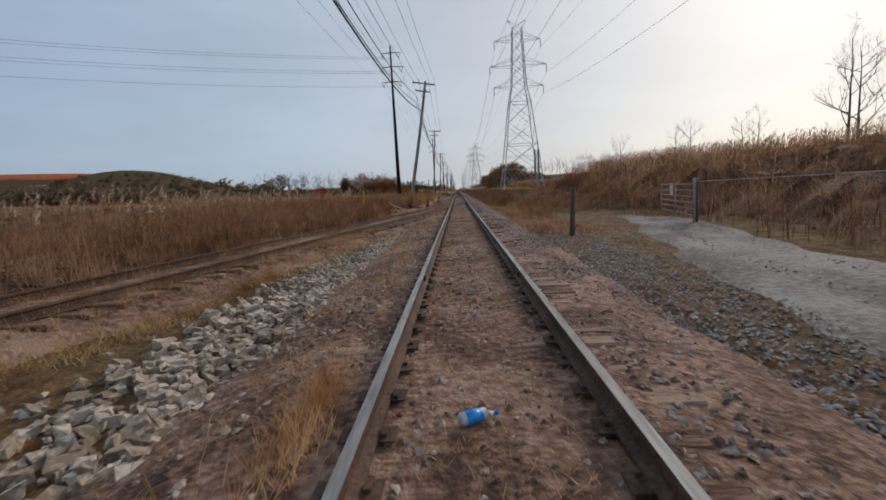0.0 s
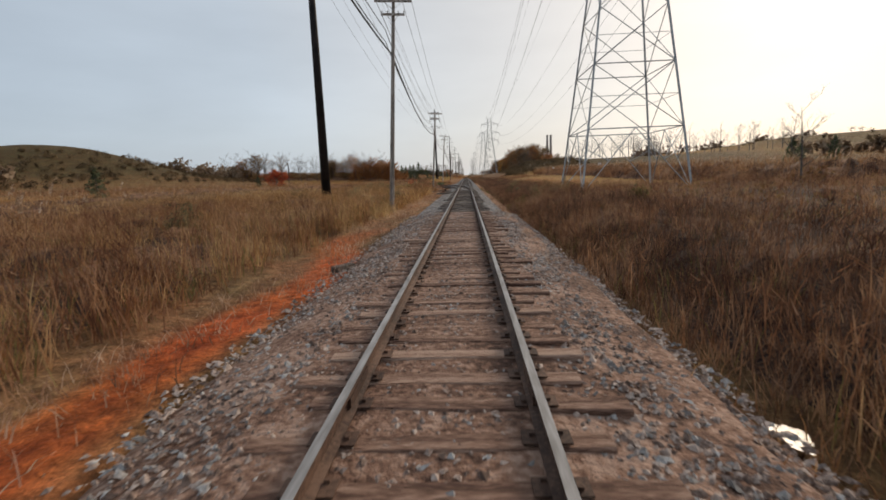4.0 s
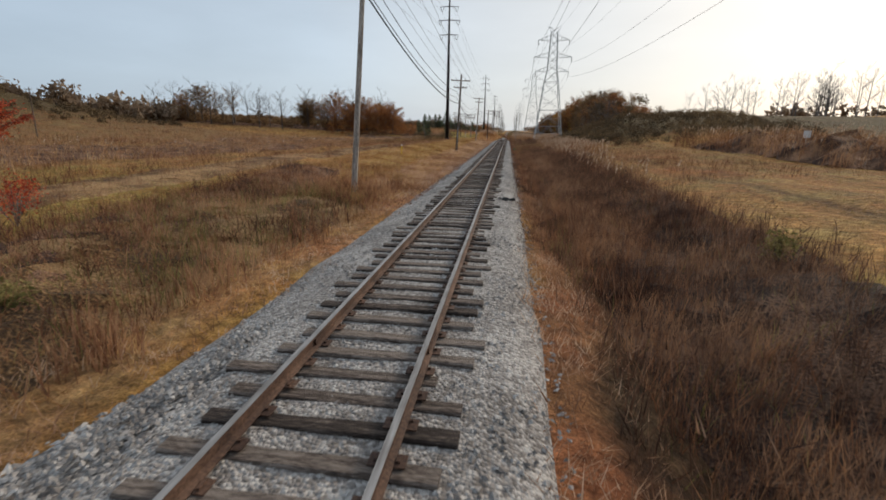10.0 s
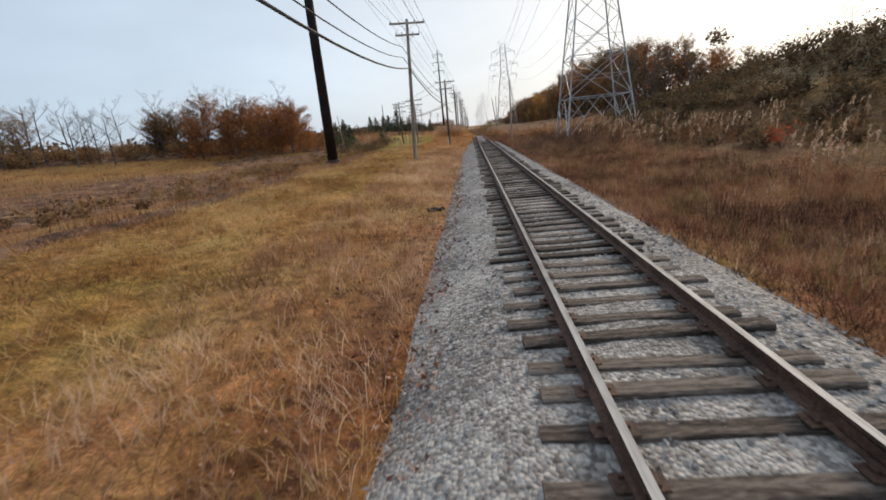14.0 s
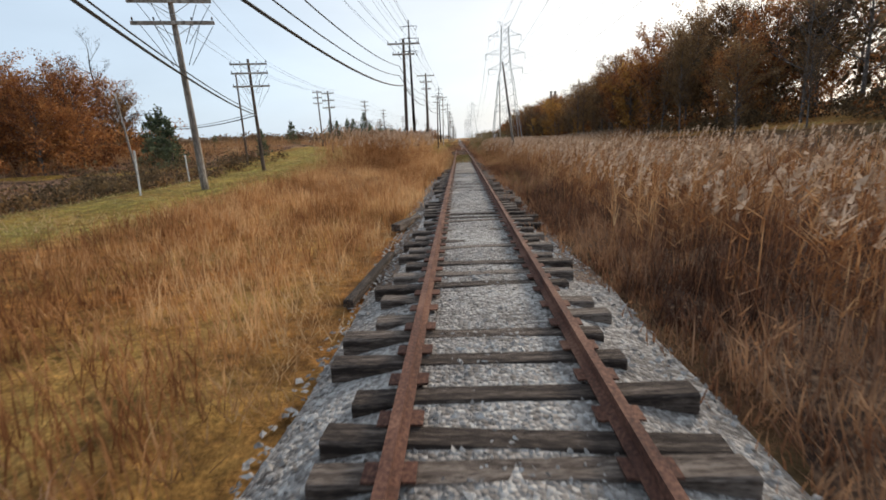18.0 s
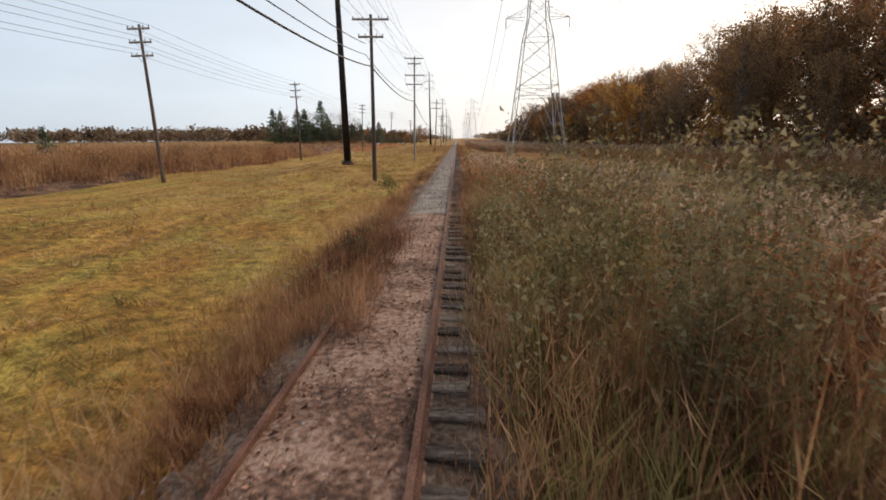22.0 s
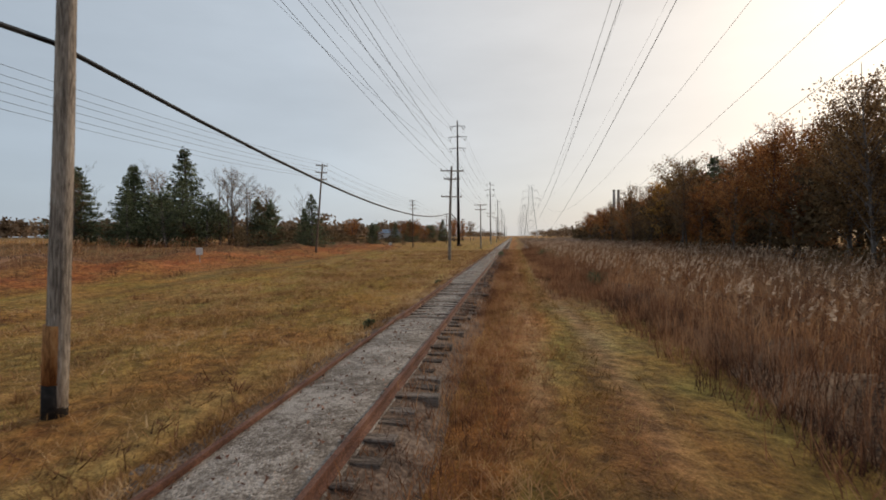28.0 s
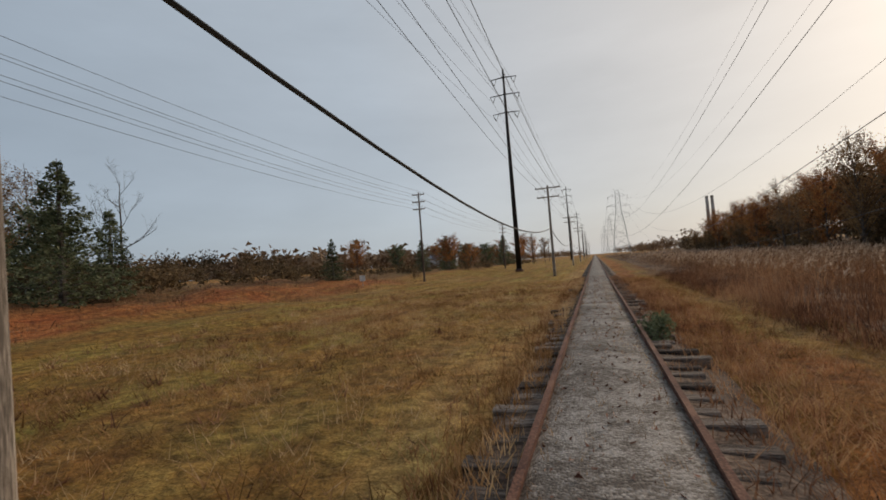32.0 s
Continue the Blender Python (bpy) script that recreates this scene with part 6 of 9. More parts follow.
p[:, 2] = np.maximum(p[:, 2], -0.4)
grass("tall_grass", "straw grass hanging over the tie ends", p, rnd(0.15, 0.5, n) * np.interp(p[:, 1], [344, 348, 366, 374], [1.0, 1.15, 1.1, 0.6]), rnd(0.008, 0.018, n), M["hay"], (0.3, 0.9), 1)
n = 15000
p = scatter(n, 316, 392, lambda y: 1.75 - 0.55 * max(0, min(1, (y - 321) / 8)), 2.7, 0.7, 0.3)
p[:, 2] = np.maximum(p[:, 2], np.interp(p[:, 0], [1.0, 1.8, 2.2], [-0.28, -0.48, -0.85]))
grass("tall_grass", "brown weeds hanging over the tie ends", p, rnd(0.12, 0.5, n) * np.interp(p[:, 1], [316, 345, 358], [0.6, 0.8, 1.15]), rnd(0.008, 0.018, n), M["weed"], (0.2, 0.8))
n = 9000
p = scatter(n, 312, 350, 1.9, 4.6, 0.8, 0.3)
grass("tall_grass", "low brown weeds at the foot of the reeds", p, rnd(0.15, 0.65, n), rnd(0.010, 0.024, n), M["weed_dark"], (0.15, 0.8))
n = 3500
p = scatter(n, 353, 369, -0.66, 0.66, 0.7, 0.25)
p[:, 2] = -0.21
grass("track_grass", "brown weeds sprouting between the rusty rails", p, rnd(0.08, 0.3, n), rnd(0.006, 0.014, n), M["green_weed"], (0.2, 0.8))
n = 5000
p = scatter(n, 393, 411, 1.3, 5.5, 0.75, 0.35)
grass("tall_grass", "tall olive weeds crowding the old rail", p, rnd(0.6, 1.7, n) * np.clip((p[:, 0] - 0.7) / 1.2, 0.4, 1), rnd(0.010, 0.022, n), M["green_weed"], (0.1, 0.6))
n = 7000
p = scatter(n, 393, 412, 1.3, 7, 0.6, 0.35)
weeds("dead_weeds", "tall twiggy brown weeds crowding the old rail", np.repeat(p, 2, 0), rnd(0.6, 1.5, n * 2), M["weed"], 4, 0.007)
n = 30000
p = scatter(n, 384, 430, 1.6, 7.6, 0.75, 0.4)
grass("tall_grass", "dense brown weeds beside the old track", p, rnd(0.4, 1.2, n) * np.clip((p[:, 0] - 0.8) / 1.6, 0.35, 1), rnd(0.010, 0.026, n), M["weed"], (0.1, 0.6), 1)
n = 7000
p = scatter(n, 388, 412, -1.9, -0.86, 0.7, 0.25)
p[:, 2] = np.maximum(p[:, 2], -0.3)
grass("tall_grass", "brown weeds leaning over the rusty rail", p, rnd(0.25, 0.75, n), rnd(0.008, 0.02, n), M["weed"], (0.15, 0.7), 1)
n = 40000
p = scatter(n, 420, 541, -1.95, -0.82, 0.6, 0.25)
p[:, 2] = np.interp(p[:, 0], [-1.95, -1.5, -1.3, -0.86], [-0.46, -0.42, -0.17, -0.11]) - 0.02
grass("verge_grass", "short grass growing up to the rusty rail", p, rnd(0.08, 0.3, n) * np.clip((-p[:, 0] - 0.5) / 0.7, 0.4, 1), rnd(0.014, 0.03, n), M["hay"], (0.4, 1.1), 1)
n = 18000
p = scatter(n, 508, 600, lambda y: float(np.interp(y, [506, 520, 540], [6.4, 6.2, 4.2])), 9.0, 0.8, 0.35)
grass("tall_grass", "dark brown weeds along the reed bed", p, rnd(0.25, 0.85, n) * np.clip((p[:, 0] - 3.4) / 2.4, 0.4, 1), rnd(0.010, 0.024, n), M["weed"], (0.1, 0.7), 1)
n = 12000
p = scatter(n, 528, 600, 4.3, 7.8, 0.75, 0.4)
grass("tall_grass", "reddish-brown weeds before the reed bed", p, rnd(0.3, 0.9, n), rnd(0.012, 0.028, n), M["weed"], (0.1, 0.7), 1)
n = 14000
p = scatter(n, 541, 600, -2.0, -0.95, 0.7, 0.25)
p[:, 2] = np.interp(-p[:, 0], [0.86, 1.3, 1.5, 2.0], [-0.22, -0.25, -0.42, -0.46])
grass("verge_grass", "brown weeds among the rotten tie ends", p, rnd(0.08, 0.34, n), rnd(0.012, 0.024, n), M["hay"], (0.2, 0.9), 1)
n = 12000
p = scatter(n, 470, 600, 0.95, 1.95, 0.75, 0.25)
p[:, 2] = np.interp(p[:, 0], [0.86, 1.3, 1.8], [-0.22, -0.25, -0.44])
grass("verge_grass", "reddish weeds among the tie ends", p, rnd(0.08, 0.34, n), rnd(0.010, 0.022, n), M["weed"], (0.2, 0.9), 1)
n = 40000
p = scatter(n, 500, 596, -13, -1.6, 0.9, 0.3)
grass("mown_grass", "shaggy yellow-brown mown grass", p, rnd(0.12, 0.4, n), rnd(0.009, 0.02, n), M["hay"], (0.4, 1.1), 1)
n = 26000
p = scatter(n, 498, 596, 1.4, 3.6, 0.85, 0.3)
grass("mown_grass", "shaggy orange-brown grass beside the rail", p, rnd(0.12, 0.42, n), rnd(0.010, 0.022, n), M["reed"], (0.4, 1.1), 1)
n = 1900
p = scatter(n, 415, 429, 1.9, 5.4, 0.6, 0.5)
reeds("reeds", "clump of tall tan reeds beside the old track", p, rnd(1.4, 2.1, n), 3, 0.85, 0.19)
n = 14000
p = scatter(n, 400, 428, 2.6, 8, 0.7, 0.5)
grass("tall_grass", "brown tangle of weeds under the reeds", p, rnd(0.4, 1.1, n), rnd(0.012, 0.028, n), M["weed"], (0.1, 0.7), 1)
thatch("weed_mat", "matted olive weeds where the spur ends", 158, 188, -11.5, lambda y: -3.9 + max(0, y - 180) * 0.04 - max(0, 168 - y) * 0.15, 0.42, M["thatch_olive"])
n = 9000
p = scatter(n, 158, 192, -11.5, lambda y: -3.7 - max(0, 168 - y) * 0.15, 0.8, 0.4)
grass("tall_grass", "olive and brown stalks where the spur ends", p, rnd(0.4, 1.0, n), rnd(0.012, 0.028, n), M["weed"], (0.1, 0.5))
n = 5000
p = scatter(n, 160, 188, -11, -4.5, 0.9, 0.5)
grass("tall_grass", "olive clumps where the spur ends", p, rnd(0.4, 0.9, n), rnd(0.012, 0.028, n), M["green_weed"], (0.1, 0.6))
n = 13000
p = np.concatenate([scatter(8000, 386, 434, 0.95, 3.2, 0.7, 0.3), scatter(5000, 388, 434, -2.2, -0.9, 0.8, 0.3)])
p[:, 2] = np.maximum(p[:, 2], -0.42)
grass("tall_grass", "brown weeds smothering the tie ends", p, rnd(0.2, 0.65, n), rnd(0.008, 0.02, n), M["weed"], (0.1, 0.7))
n = 19000
p = np.concatenate([scatter(15000, 432, 590, 1.0, 2.7, 0.75, 0.3), scatter(4000, 432, 600, -1.7, -0.92, 0.75, 0.3)])
p[:, 2] = np.maximum(p[:, 2], -0.4)
grass("tall_grass", "orange-brown weeds along the tie ends", p, rnd(0.12, 0.42, n), rnd(0.007, 0.018, n), M["weed"], (0.2, 0.9))
thatch("weed_mat", "matted base of a pale reed stand", 226, 262, 8.6, 13.5, 0.5, M["shade_reed"])
thatch("weed_mat", "dark base of a reed belt across the field", 92, 235, 25, 37, 1.5, M["thatch"], 0.8, 0.9)
thatch("weed_mat", "matted amber grass crowding the old track", 334, 371, -8.6, lambda y: -2.9 + min(0.9, max(0, y - 312) * 0.06), 0.45, M["shade_straw"])
thatch("weed_mat", "tangled base of tall brown reeds beside the old track", 314, 394, lambda y: 2.0 - min(0.3, max(0, y - 330) * 0.02), 26, 0.6, M["shade_reed"], edge=3.0)
n = 52000
p = scatter(n, 317, 432, lambda y: 2.5 - 0.6 * max(0, min(1, (y - 340) / 8)), 9.5, 0.7, 0.4)
for far, cut, label in ((False, "weed_dark", "dark upright reed blades beside the old track"), (True, "reed", "dense upright reed blades beside the old track")):
    q = p[(p[:, 1] + RNG.normal(0, 5, n) > 346) == far]
    grass("reeds", label, q, rnd(0.6, 1.6, len(q)) * np.clip((q[:, 0] - 1.2) / 2.0, 0.35, 1), rnd(0.010, 0.024, len(q)), M[cut], (0.06, 0.5), 1, category="reeds")
n = 9000
p = scatter(n, 340, 396, 1.55, 3.6, 0.7, 0.3)
grass("tall_grass", "rusty weeds leaning on the old rails", p, rnd(0.35, 0.95, n) * np.clip((p[:, 0] - 0.9) / 1.2, 0.45, 1), rnd(0.008, 0.02, n), M["reed"], (0.15, 0.7), 1)
n = 5000
p = scatter(n, 348, 369, -3.0, -1.1, 0.7, 0.3)
p[:, 2] = np.maximum(p[:, 2], -0.45)
grass("tall_grass", "amber grass leaning over the old rail", p, rnd(0.35, 0.9, n), rnd(0.008, 0.02, n), M["hay"], (0.3, 0.9), 1)
thatch("weed_mat", "tangled base of a wide reed bed", 506, 660, lambda y: 7.0 - min(1.6, max(0, y - 522) * 0.06), 36, 0.42, M["shade_reed"], 0.6, 0.7, 2.0)
n = 22000
p = scatter(n, 502, 600, lambda y: 7.0 - min(1.6, max(0, y - 522) * 0.06), 16, 0.75, 0.4)
grass("reeds", "dense upright reed blades along the grass track", p, rnd(0.7, 1.6, n) * np.clip((p[:, 0] - 4.4) / 2.2, 0.35, 1), rnd(0.016, 0.034, n), M["weed"], (0.06, 0.4), 1, category="reeds")
thatch("weed_mat", "tangled base of a far reed bed", 655, 900, 6.4, 60, 1.1, M["shade_reed"], 1.5, 2.0)
thatch("weed_mat", "brown reeds past the mown field", 366, 540, lambda y: -62 + 7 * math.sin(y * 0.06) + 4 * math.sin(y * 0.17), lambda y: -25.5 - max(0, y - 420) * 0.03 + 0.8 * math.sin(y * 0.21), 0.4, M["thatch"], 1.0, 1.0)
thatch("weed_mat", "rust-brown reeds across the far field", 62, 366, lambda y: -64 + 7 * math.sin(y * 0.06) + 4 * math.sin(y * 0.17), lambda y: -25 + 2.2 * math.sin(y * 0.09), 0.28, M["thatch"], 1.0, 1.0)
n = 9000
p = scatter(n, 384, 500, -120, -58, 0.6, 2.0)
grass("reeds", "tall brown reeds on the far rise", p, rnd(1.6, 2.8, n), rnd(0.06, 0.12, n), M["reed"], (0.06, 0.4), 1, category="reeds")
n = 14000
p = scatter(n, 130, 380, -135, -60, 0.7, 2.0)
grass("reeds", "brown growth on the far low ground", p, rnd(0.5, 1.2, n), rnd(0.06, 0.12, n), M["weed"], (0.08, 0.5), 1, category="reeds")
for cut, n, label in (("reed", 15000, "rust-brown reed blades across the far field"), ("hay", 15000, "pale dead stalks across the far field")):
    p = scatter(n, 90, 368, -62, -23, 0.7, 1.0)
    grass("reeds", label, p, rnd(0.4, 1.0, n), rnd(0.03, 0.06, n), M[cut], (0.08, 0.5), 1, category="reeds")
    n = 12000
    p = scatter(n, 368, 482, -60, -26.5, 0.6, 1.0)
    grass("reeds", "brown reed blades on the rise past the meadow", p, rnd(1.1, 2.3, n), rnd(0.03, 0.065, n), M[cut], (0.06, 0.4), 1, category="reeds")
thatch("weed_mat", "thick brown reeds on the rise past the mown field", 420, 478, lambda y: -60 + 5 * math.sin(y * 0.11), lambda y: -27 + math.sin(y * 0.3), 0.7, M["thatch"], 1.0, 1.0)
for cut, label in (("reed", "tall rusty reed blades on a brushy bank"), ("weed", "tall dead stalks on a brushy bank")):
    n = 9000
    p = scatter(n, 424, 484, -54, lambda y: -25.2 + 0.7 * math.sin(y * 0.5), 0.6, 0.9)
    grass("reeds", label, p, rnd(1.5, 2.9, n), rnd(0.03, 0.06, n), M[cut], (0.06, 0.4), 1, category="reeds")
n = 3500
p = scatter(n, 424, 476, -50, -27, 0.5, 1.0)
reeds("reeds", "tall brown reeds past the mown rise", p, rnd(2.0, 3.0, n), 3, 0.3, 0.2)
n = 2600
p = scatter(n, 368, 430, -48, -25, 0.6, 1.0)
reeds("reeds", "tall brown reeds on the crest of the meadow", p, rnd(1.0, 1.7, n), 3, 0.2, 0.2)
def edge(d):
    return lambda y: min(siding_x(y) - d, -5.1 + max(0.0, y - 84) * 0.06) - dump(y)


n = 14000
p = scatter(n, -6, 90, -22, edge(2.2), 0.8, 0.5)
grass("tall_grass", "upright dead rust-brown stalks past the siding", p, rnd(0.8, 1.7, n), rnd(0.016, 0.034, n), M["weed"], (0.08, 0.4), 1)
n = 16000
p = scatter(n, -6, 78, -24, edge(1.7), 0.5)
weeds("dead_weeds", "dense brown weeds on the bank past the siding", p, rnd(0.7, 1.6, n), M["weed"])
n = 16000
p = scatter(n, -6, 105, -24, edge(2.0), 0.6)
grass("tall_grass", "rust-coloured grass past the siding", p, rnd(0.6, 1.4, n), rnd(0.008, 0.018, n), M["reed"])
n = 2600
p = scatter(n, -4, 80, -32, -10, 0.85, 1.3)
reeds("reeds", "clumps of tall plumed reeds behind the siding", p, rnd(1.5, 2.3, n))
n = 14000
p = scatter(n, -6, 50, edge(-0.9), lambda y: min(-1.7, siding_x(y) + 2.4), 0.7)
grass("verge_grass", "short dry grass along the siding", p, rnd(0.08, 0.35, n), rnd(0.005, 0.012, n), M["straw"], (0.3, 1.1))
n = 8000
p = scatter(n, -4, 60, -2.3, -0.95, 0.8, 0.25)
p[:, 2] = np.interp(p[:, 0], [q[0] for q in PROF_A], [q[1] for q in PROF_A]) - 0.02
grass("verge_grass", "thin dry tufts beside the rail", p, rnd(0.05, 0.28, n), rnd(0.004, 0.010, n), M["straw"], (0.3, 1.1))
n = 9000
p = scatter(n, -4, 30, -0.62, 0.62, 0.5, 0.2)
p[:, 2] = -0.19
grass("track_grass", "flattened dry grass between the rails", p, rnd(0.03, 0.10, n), rnd(0.004, 0.009, n), M["straw"], (0.5, 1.3), 1)
n = 12000
p = scatter(n, 13, 66, 2.5, lambda y: 4.6 + max(0, y - 20) * 0.12, 0.6)
grass("verge_grass", "dry orange-brown grass beside the ballast", p * np.array([1, 1, 1]) - np.where((p[:, :1] > 2.6) & (p[:, :1] < 3.8) & (np.abs(p[:, 1:2] - 46) < 2.4), 1.0, 0.0) * np.array([0, 0, 3.0]), rnd(0.15, 0.5, n), rnd(0.006, 0.014, n), M["reed"], (0.2, 0.9))
n = 26000
p = scatter(n, 24, 112, lambda y: 8.5 - min(5.2, max(0, y - 24) * 0.16), 26, 0.5)
weeds("dead_weeds", "dense brown weeds in the trackside ditch", p, rnd(0.5, 1.25, n), M["weed"])
n = 30000
p = scatter(n, 30, 112, lambda y: 8.2 - min(4.6, max(0, y - 24) * 0.16), 24, 0.75, 0.4)
grass("tall_grass", "amber and brown grass over the ditch bank", p, rnd(0.35, 0.95, n), rnd(0.010, 0.022, n), M["weed"], (0.15, 0.8), 1)
n = 18000
p = scatter(n, 24, 110, -20, edge(2.4), 0.8, 0.4)
grass("tall_grass", "orange-brown grass on the low bank", p, rnd(0.3, 0.9, n), rnd(0.012, 0.024, n), M["reed"], (0.15, 0.8), 1)
n = 9000
p = scatter(n, 20, 110, 3.6, 22, 0.8)
grass("tall_grass", "olive tufts among the ditch weeds", p, rnd(0.4, 0.9, n), rnd(0.008, 0.018, n), M["green_weed"])
n = 12000
p = scatter(n, -14, 68, lambda y: 10.5 + max(0, y - 18) * 0.05, 44, 0.7, 0.9)
reeds("reeds", "rust-brown reeds and brush behind a gate", p, rnd(1.4, 2.4, n), 3, 0.10, 0.2)
n = 8000
p = scatter(n, -6, 60, lambda y: 9.2 + max(0, y - 22) * 0.08 - 1.8 * max(0, min(1, (14 - y) / 12)), 15, 0.6, 0.5)
weeds("dead_weeds", "tangled brown weeds along the road edge", p, rnd(0.6, 1.4, n), M["weed"], 5)
# second stretch
n = 18000
p = scatter(n, 62, 164, lambda y: -20 if y < 138 else -9.5, lambda y: -4.7 - max(0, y - 140) * 0.2, 0.5)
weeds("dead_weeds", "tall brown and olive weeds on the low side of the track", p, rnd(0.45, 1.15, n), M["weed"])
n = 22000
p = scatter(n, 60, 126, -26, lambda y: -4.2 - max(0, y - 122) * 0.35 - 0.9 * max(0.0, min(1.0, (88 - y) / 8)), 0.7)
grass("tall_grass", "tall amber grass beside the track", p, rnd(0.5, 1.4, n), rnd(0.008, 0.018, n), M["straw"])
n = 8000
p = scatter(n, 64, 162, lambda y: -16 if y < 138 else -9.5, lambda y: -5.0 - max(0, y - 140) * 0.2, 0.85, 0.6)
grass("tall_grass", "olive-green weeds beside the track", p, rnd(0.4, 0.9, n), rnd(0.010, 0.022, n), M["green_weed"])
n = 10000
p = scatter(n, 60, 200, -4.6, -2.9, 0.7, 0.3)
grass("verge_grass", "short orange-brown grass along the ballast edge", p, rnd(0.1, 0.4, n), rnd(0.008, 0.018, n), M["dead_grass"], (0.3, 1.1))
n = 46000
p = scatter(n, 176, 290, 2.5, 9.5, 0.75, 0.3)
grass("tall_grass", "upright reddish-brown stalks below the track", p, rnd(0.45, 1.3, n) * np.interp(p[:, 1], [232, 250, 290, 306], [1, 0.42, 0.42, 0.9]) * np.clip((p[:, 0] - 2.1) / 1.8, 0.3, 1), rnd(0.010, 0.024, n), M["weed"], (0.1, 0.6), 1)
n = 24000
p = scatter(n, 238, 292, 2.3, 11, 0.75, 0.35)
grass("verge_grass", "low reddish-brown grass on the bank", p, rnd(0.12, 0.5, n), rnd(0.010, 0.024, n), M["weed"], (0.2, 1.0), 1)
n = 8000
p = scatter(n, 245, 310, 2.4, 10, 0.8, 0.35)
grass("verge_grass", "tan tufts on the reddish bank", p, rnd(0.15, 0.5, n), rnd(0.010, 0.02, n), M["dead_grass"], (0.2, 0.9), 1)
n = 26000
p = scatter(n, 225, 314, -12, -2.9, 0.85, 0.4)
grass("mown_grass", "pale yellow-green mown tufts", p, rnd(0.14, 0.42, n), rnd(0.010, 0.02, n), M["mown"], (0.4, 1.2), 1)
n = 14000
p = scatter(n, 316, 350, 1.9, 6, 0.7, 0.35)
grass("tall_grass", "brown and rust weeds beside the rotten ties", p, rnd(0.3, 0.95, n) * np.clip((p[:, 0] - 1.0) / 1.8, 0.4, 1), rnd(0.010, 0.024, n), M["weed"], (0.1, 0.7), 1)
n = 16000
p = scatter(n, 120, 195, 4.5, 9.8, 0.7, 0.35)
grass("tall_grass", "tangled dark stalks deep in the ditch", p, rnd(0.5, 1.2, n), rnd(0.010, 0.024, n), M["weed_dark"], (0.1, 0.6), 1)
n = 2300
p = scatter(n, 317, 350, 3.0, 9.5, 0.6, 0.6)
reeds("reeds", "plumed reeds near the old track", p, rnd(1.3, 2.0, n), 3, 0.9, 0.22)
n = 26000
p = scatter(n, 60, 190, lambda y: 3.0 + 0.9 * max(0, min(1, (y - 84) / 8)), 6.5, 0.6, 0.3)
grass("tall_grass", "brown stalks on the near side of the ditch", p, rnd(0.4, 1.2, n) * np.clip((p[:, 0] - 2.2) / 1.8, 0.3, 1), rnd(0.010, 0.022, n), M["weed"], (0.1, 0.6), 1)
n = 80000
p = scatter(n, 60, 306, 3.0, 9.5, 0.7, 0.3)
grass("tall_grass", "upright dead brown stalks in the ditch", p, rnd(0.45, 1.3, n) * np.interp(p[:, 1], [232, 250, 290, 306], [1, 0.42, 0.42, 0.9]) * np.clip((p[:, 0] - 2.4) / 1.8, 0.35, 1), rnd(0.010, 0.026, n), M["weed_dark"], (0.1, 0.6), 1)
n = 22000
p = scatter(n, 60, 305, 3.1, 10, 0.5)
weeds("dead_weeds", "dark brown brambles filling the trackside ditch", p, rnd(0.45, 1.25, n) * np.interp(p[:, 1], [232, 250, 290, 306], [1, 0.45, 0.45, 0.9]), M["weed_dark"], 4)
n = 9000
p = scatter(n, 66, 300, 3.0, 9, 0.85)
grass("tall_grass", "grey-olive tufts in the ditch", p, rnd(0.3, 0.9, n), rnd(0.008, 0.016, n), M["green_weed"])
n = 40000
p = scatter(n, 70, 310, 2.15, 3.7, 0.6, 0.3)
p = p[(RNG.random(n) < np.interp(p[:, 1], [84, 92, 165, 178], [1, 0.3, 0.3, 1])) | (p[:, 0] < 2.7)]
n = len(p)
p[:, 2] = np.maximum(p[:, 2], np.interp(p[:, 0], [2.1, 2.45, 2.6], [-0.46, -0.62, -2]))
for far, cut, label in ((False, "dead_grass", "dry grass on the lip of the ditch"), (True, "weed_dark", "dark dead grass on the lip of the ditch")):
    q = p[(p[:, 1] > 178) == far]
    grass("verge_grass", label, q, rnd(0.08, 0.42, len(q)), rnd(0.010, 0.02, len(q)), M[cut], (0.3, 1.0), 1)
n = 16000
p = scatter(n, 136, 196, lambda y: spur_x(y) - 4.0, lambda y: spur_x(y) - 0.9, 0.6)
weeds("dead_weeds", "brown weeds over the buried spur track", p, rnd(0.3, 0.9, n) * np.interp(p[:, 1], [136, 150, 162], [0.35, 0.5, 1]), M["weed"])
n = 9000
p = scatter(n, 152, 205, lambda y: spur_x(y) - 1.2, lambda y: spur_x(y) + 0.55 + max(0, y - 160) * 0.12, 0.6)
weeds("dead_weeds", "brown weeds over the end of the spur", p, rnd(0.25, 0.7, n), M["weed"])
n = 70000
p = np.concatenate([scatter(52000, 138, 330, -13, -3.6, 0.8, 0.4), scatter(18000, 130, 330, -34, -12, 0.75, 0.5)])
grass("mown_grass", "amber mown grass field", p, rnd(0.12, 0.42, n), rnd(0.012, 0.026, n), M["hay"], (0.5, 1.3), 1)
n = 50000
p = scatter(n, 150, 305, -12.5, -3.3, 0.97, 0.45)
grass("tall_grass", "shaggy amber tussocks in the mown field", p, rnd(0.2, 0.55, n), rnd(0.010, 0.02, n), M["straw"], (0.5, 1.2), 1)
n = 14000
p = scatter(n, 100, 312, -3.3, -2.1, 0.8, 0.25)
p[:, 2] = np.maximum(p[:, 2], np.interp(p[:, 0], [-3.2, -2.7, -2.0], [-0.85, -0.6, -0.4]))
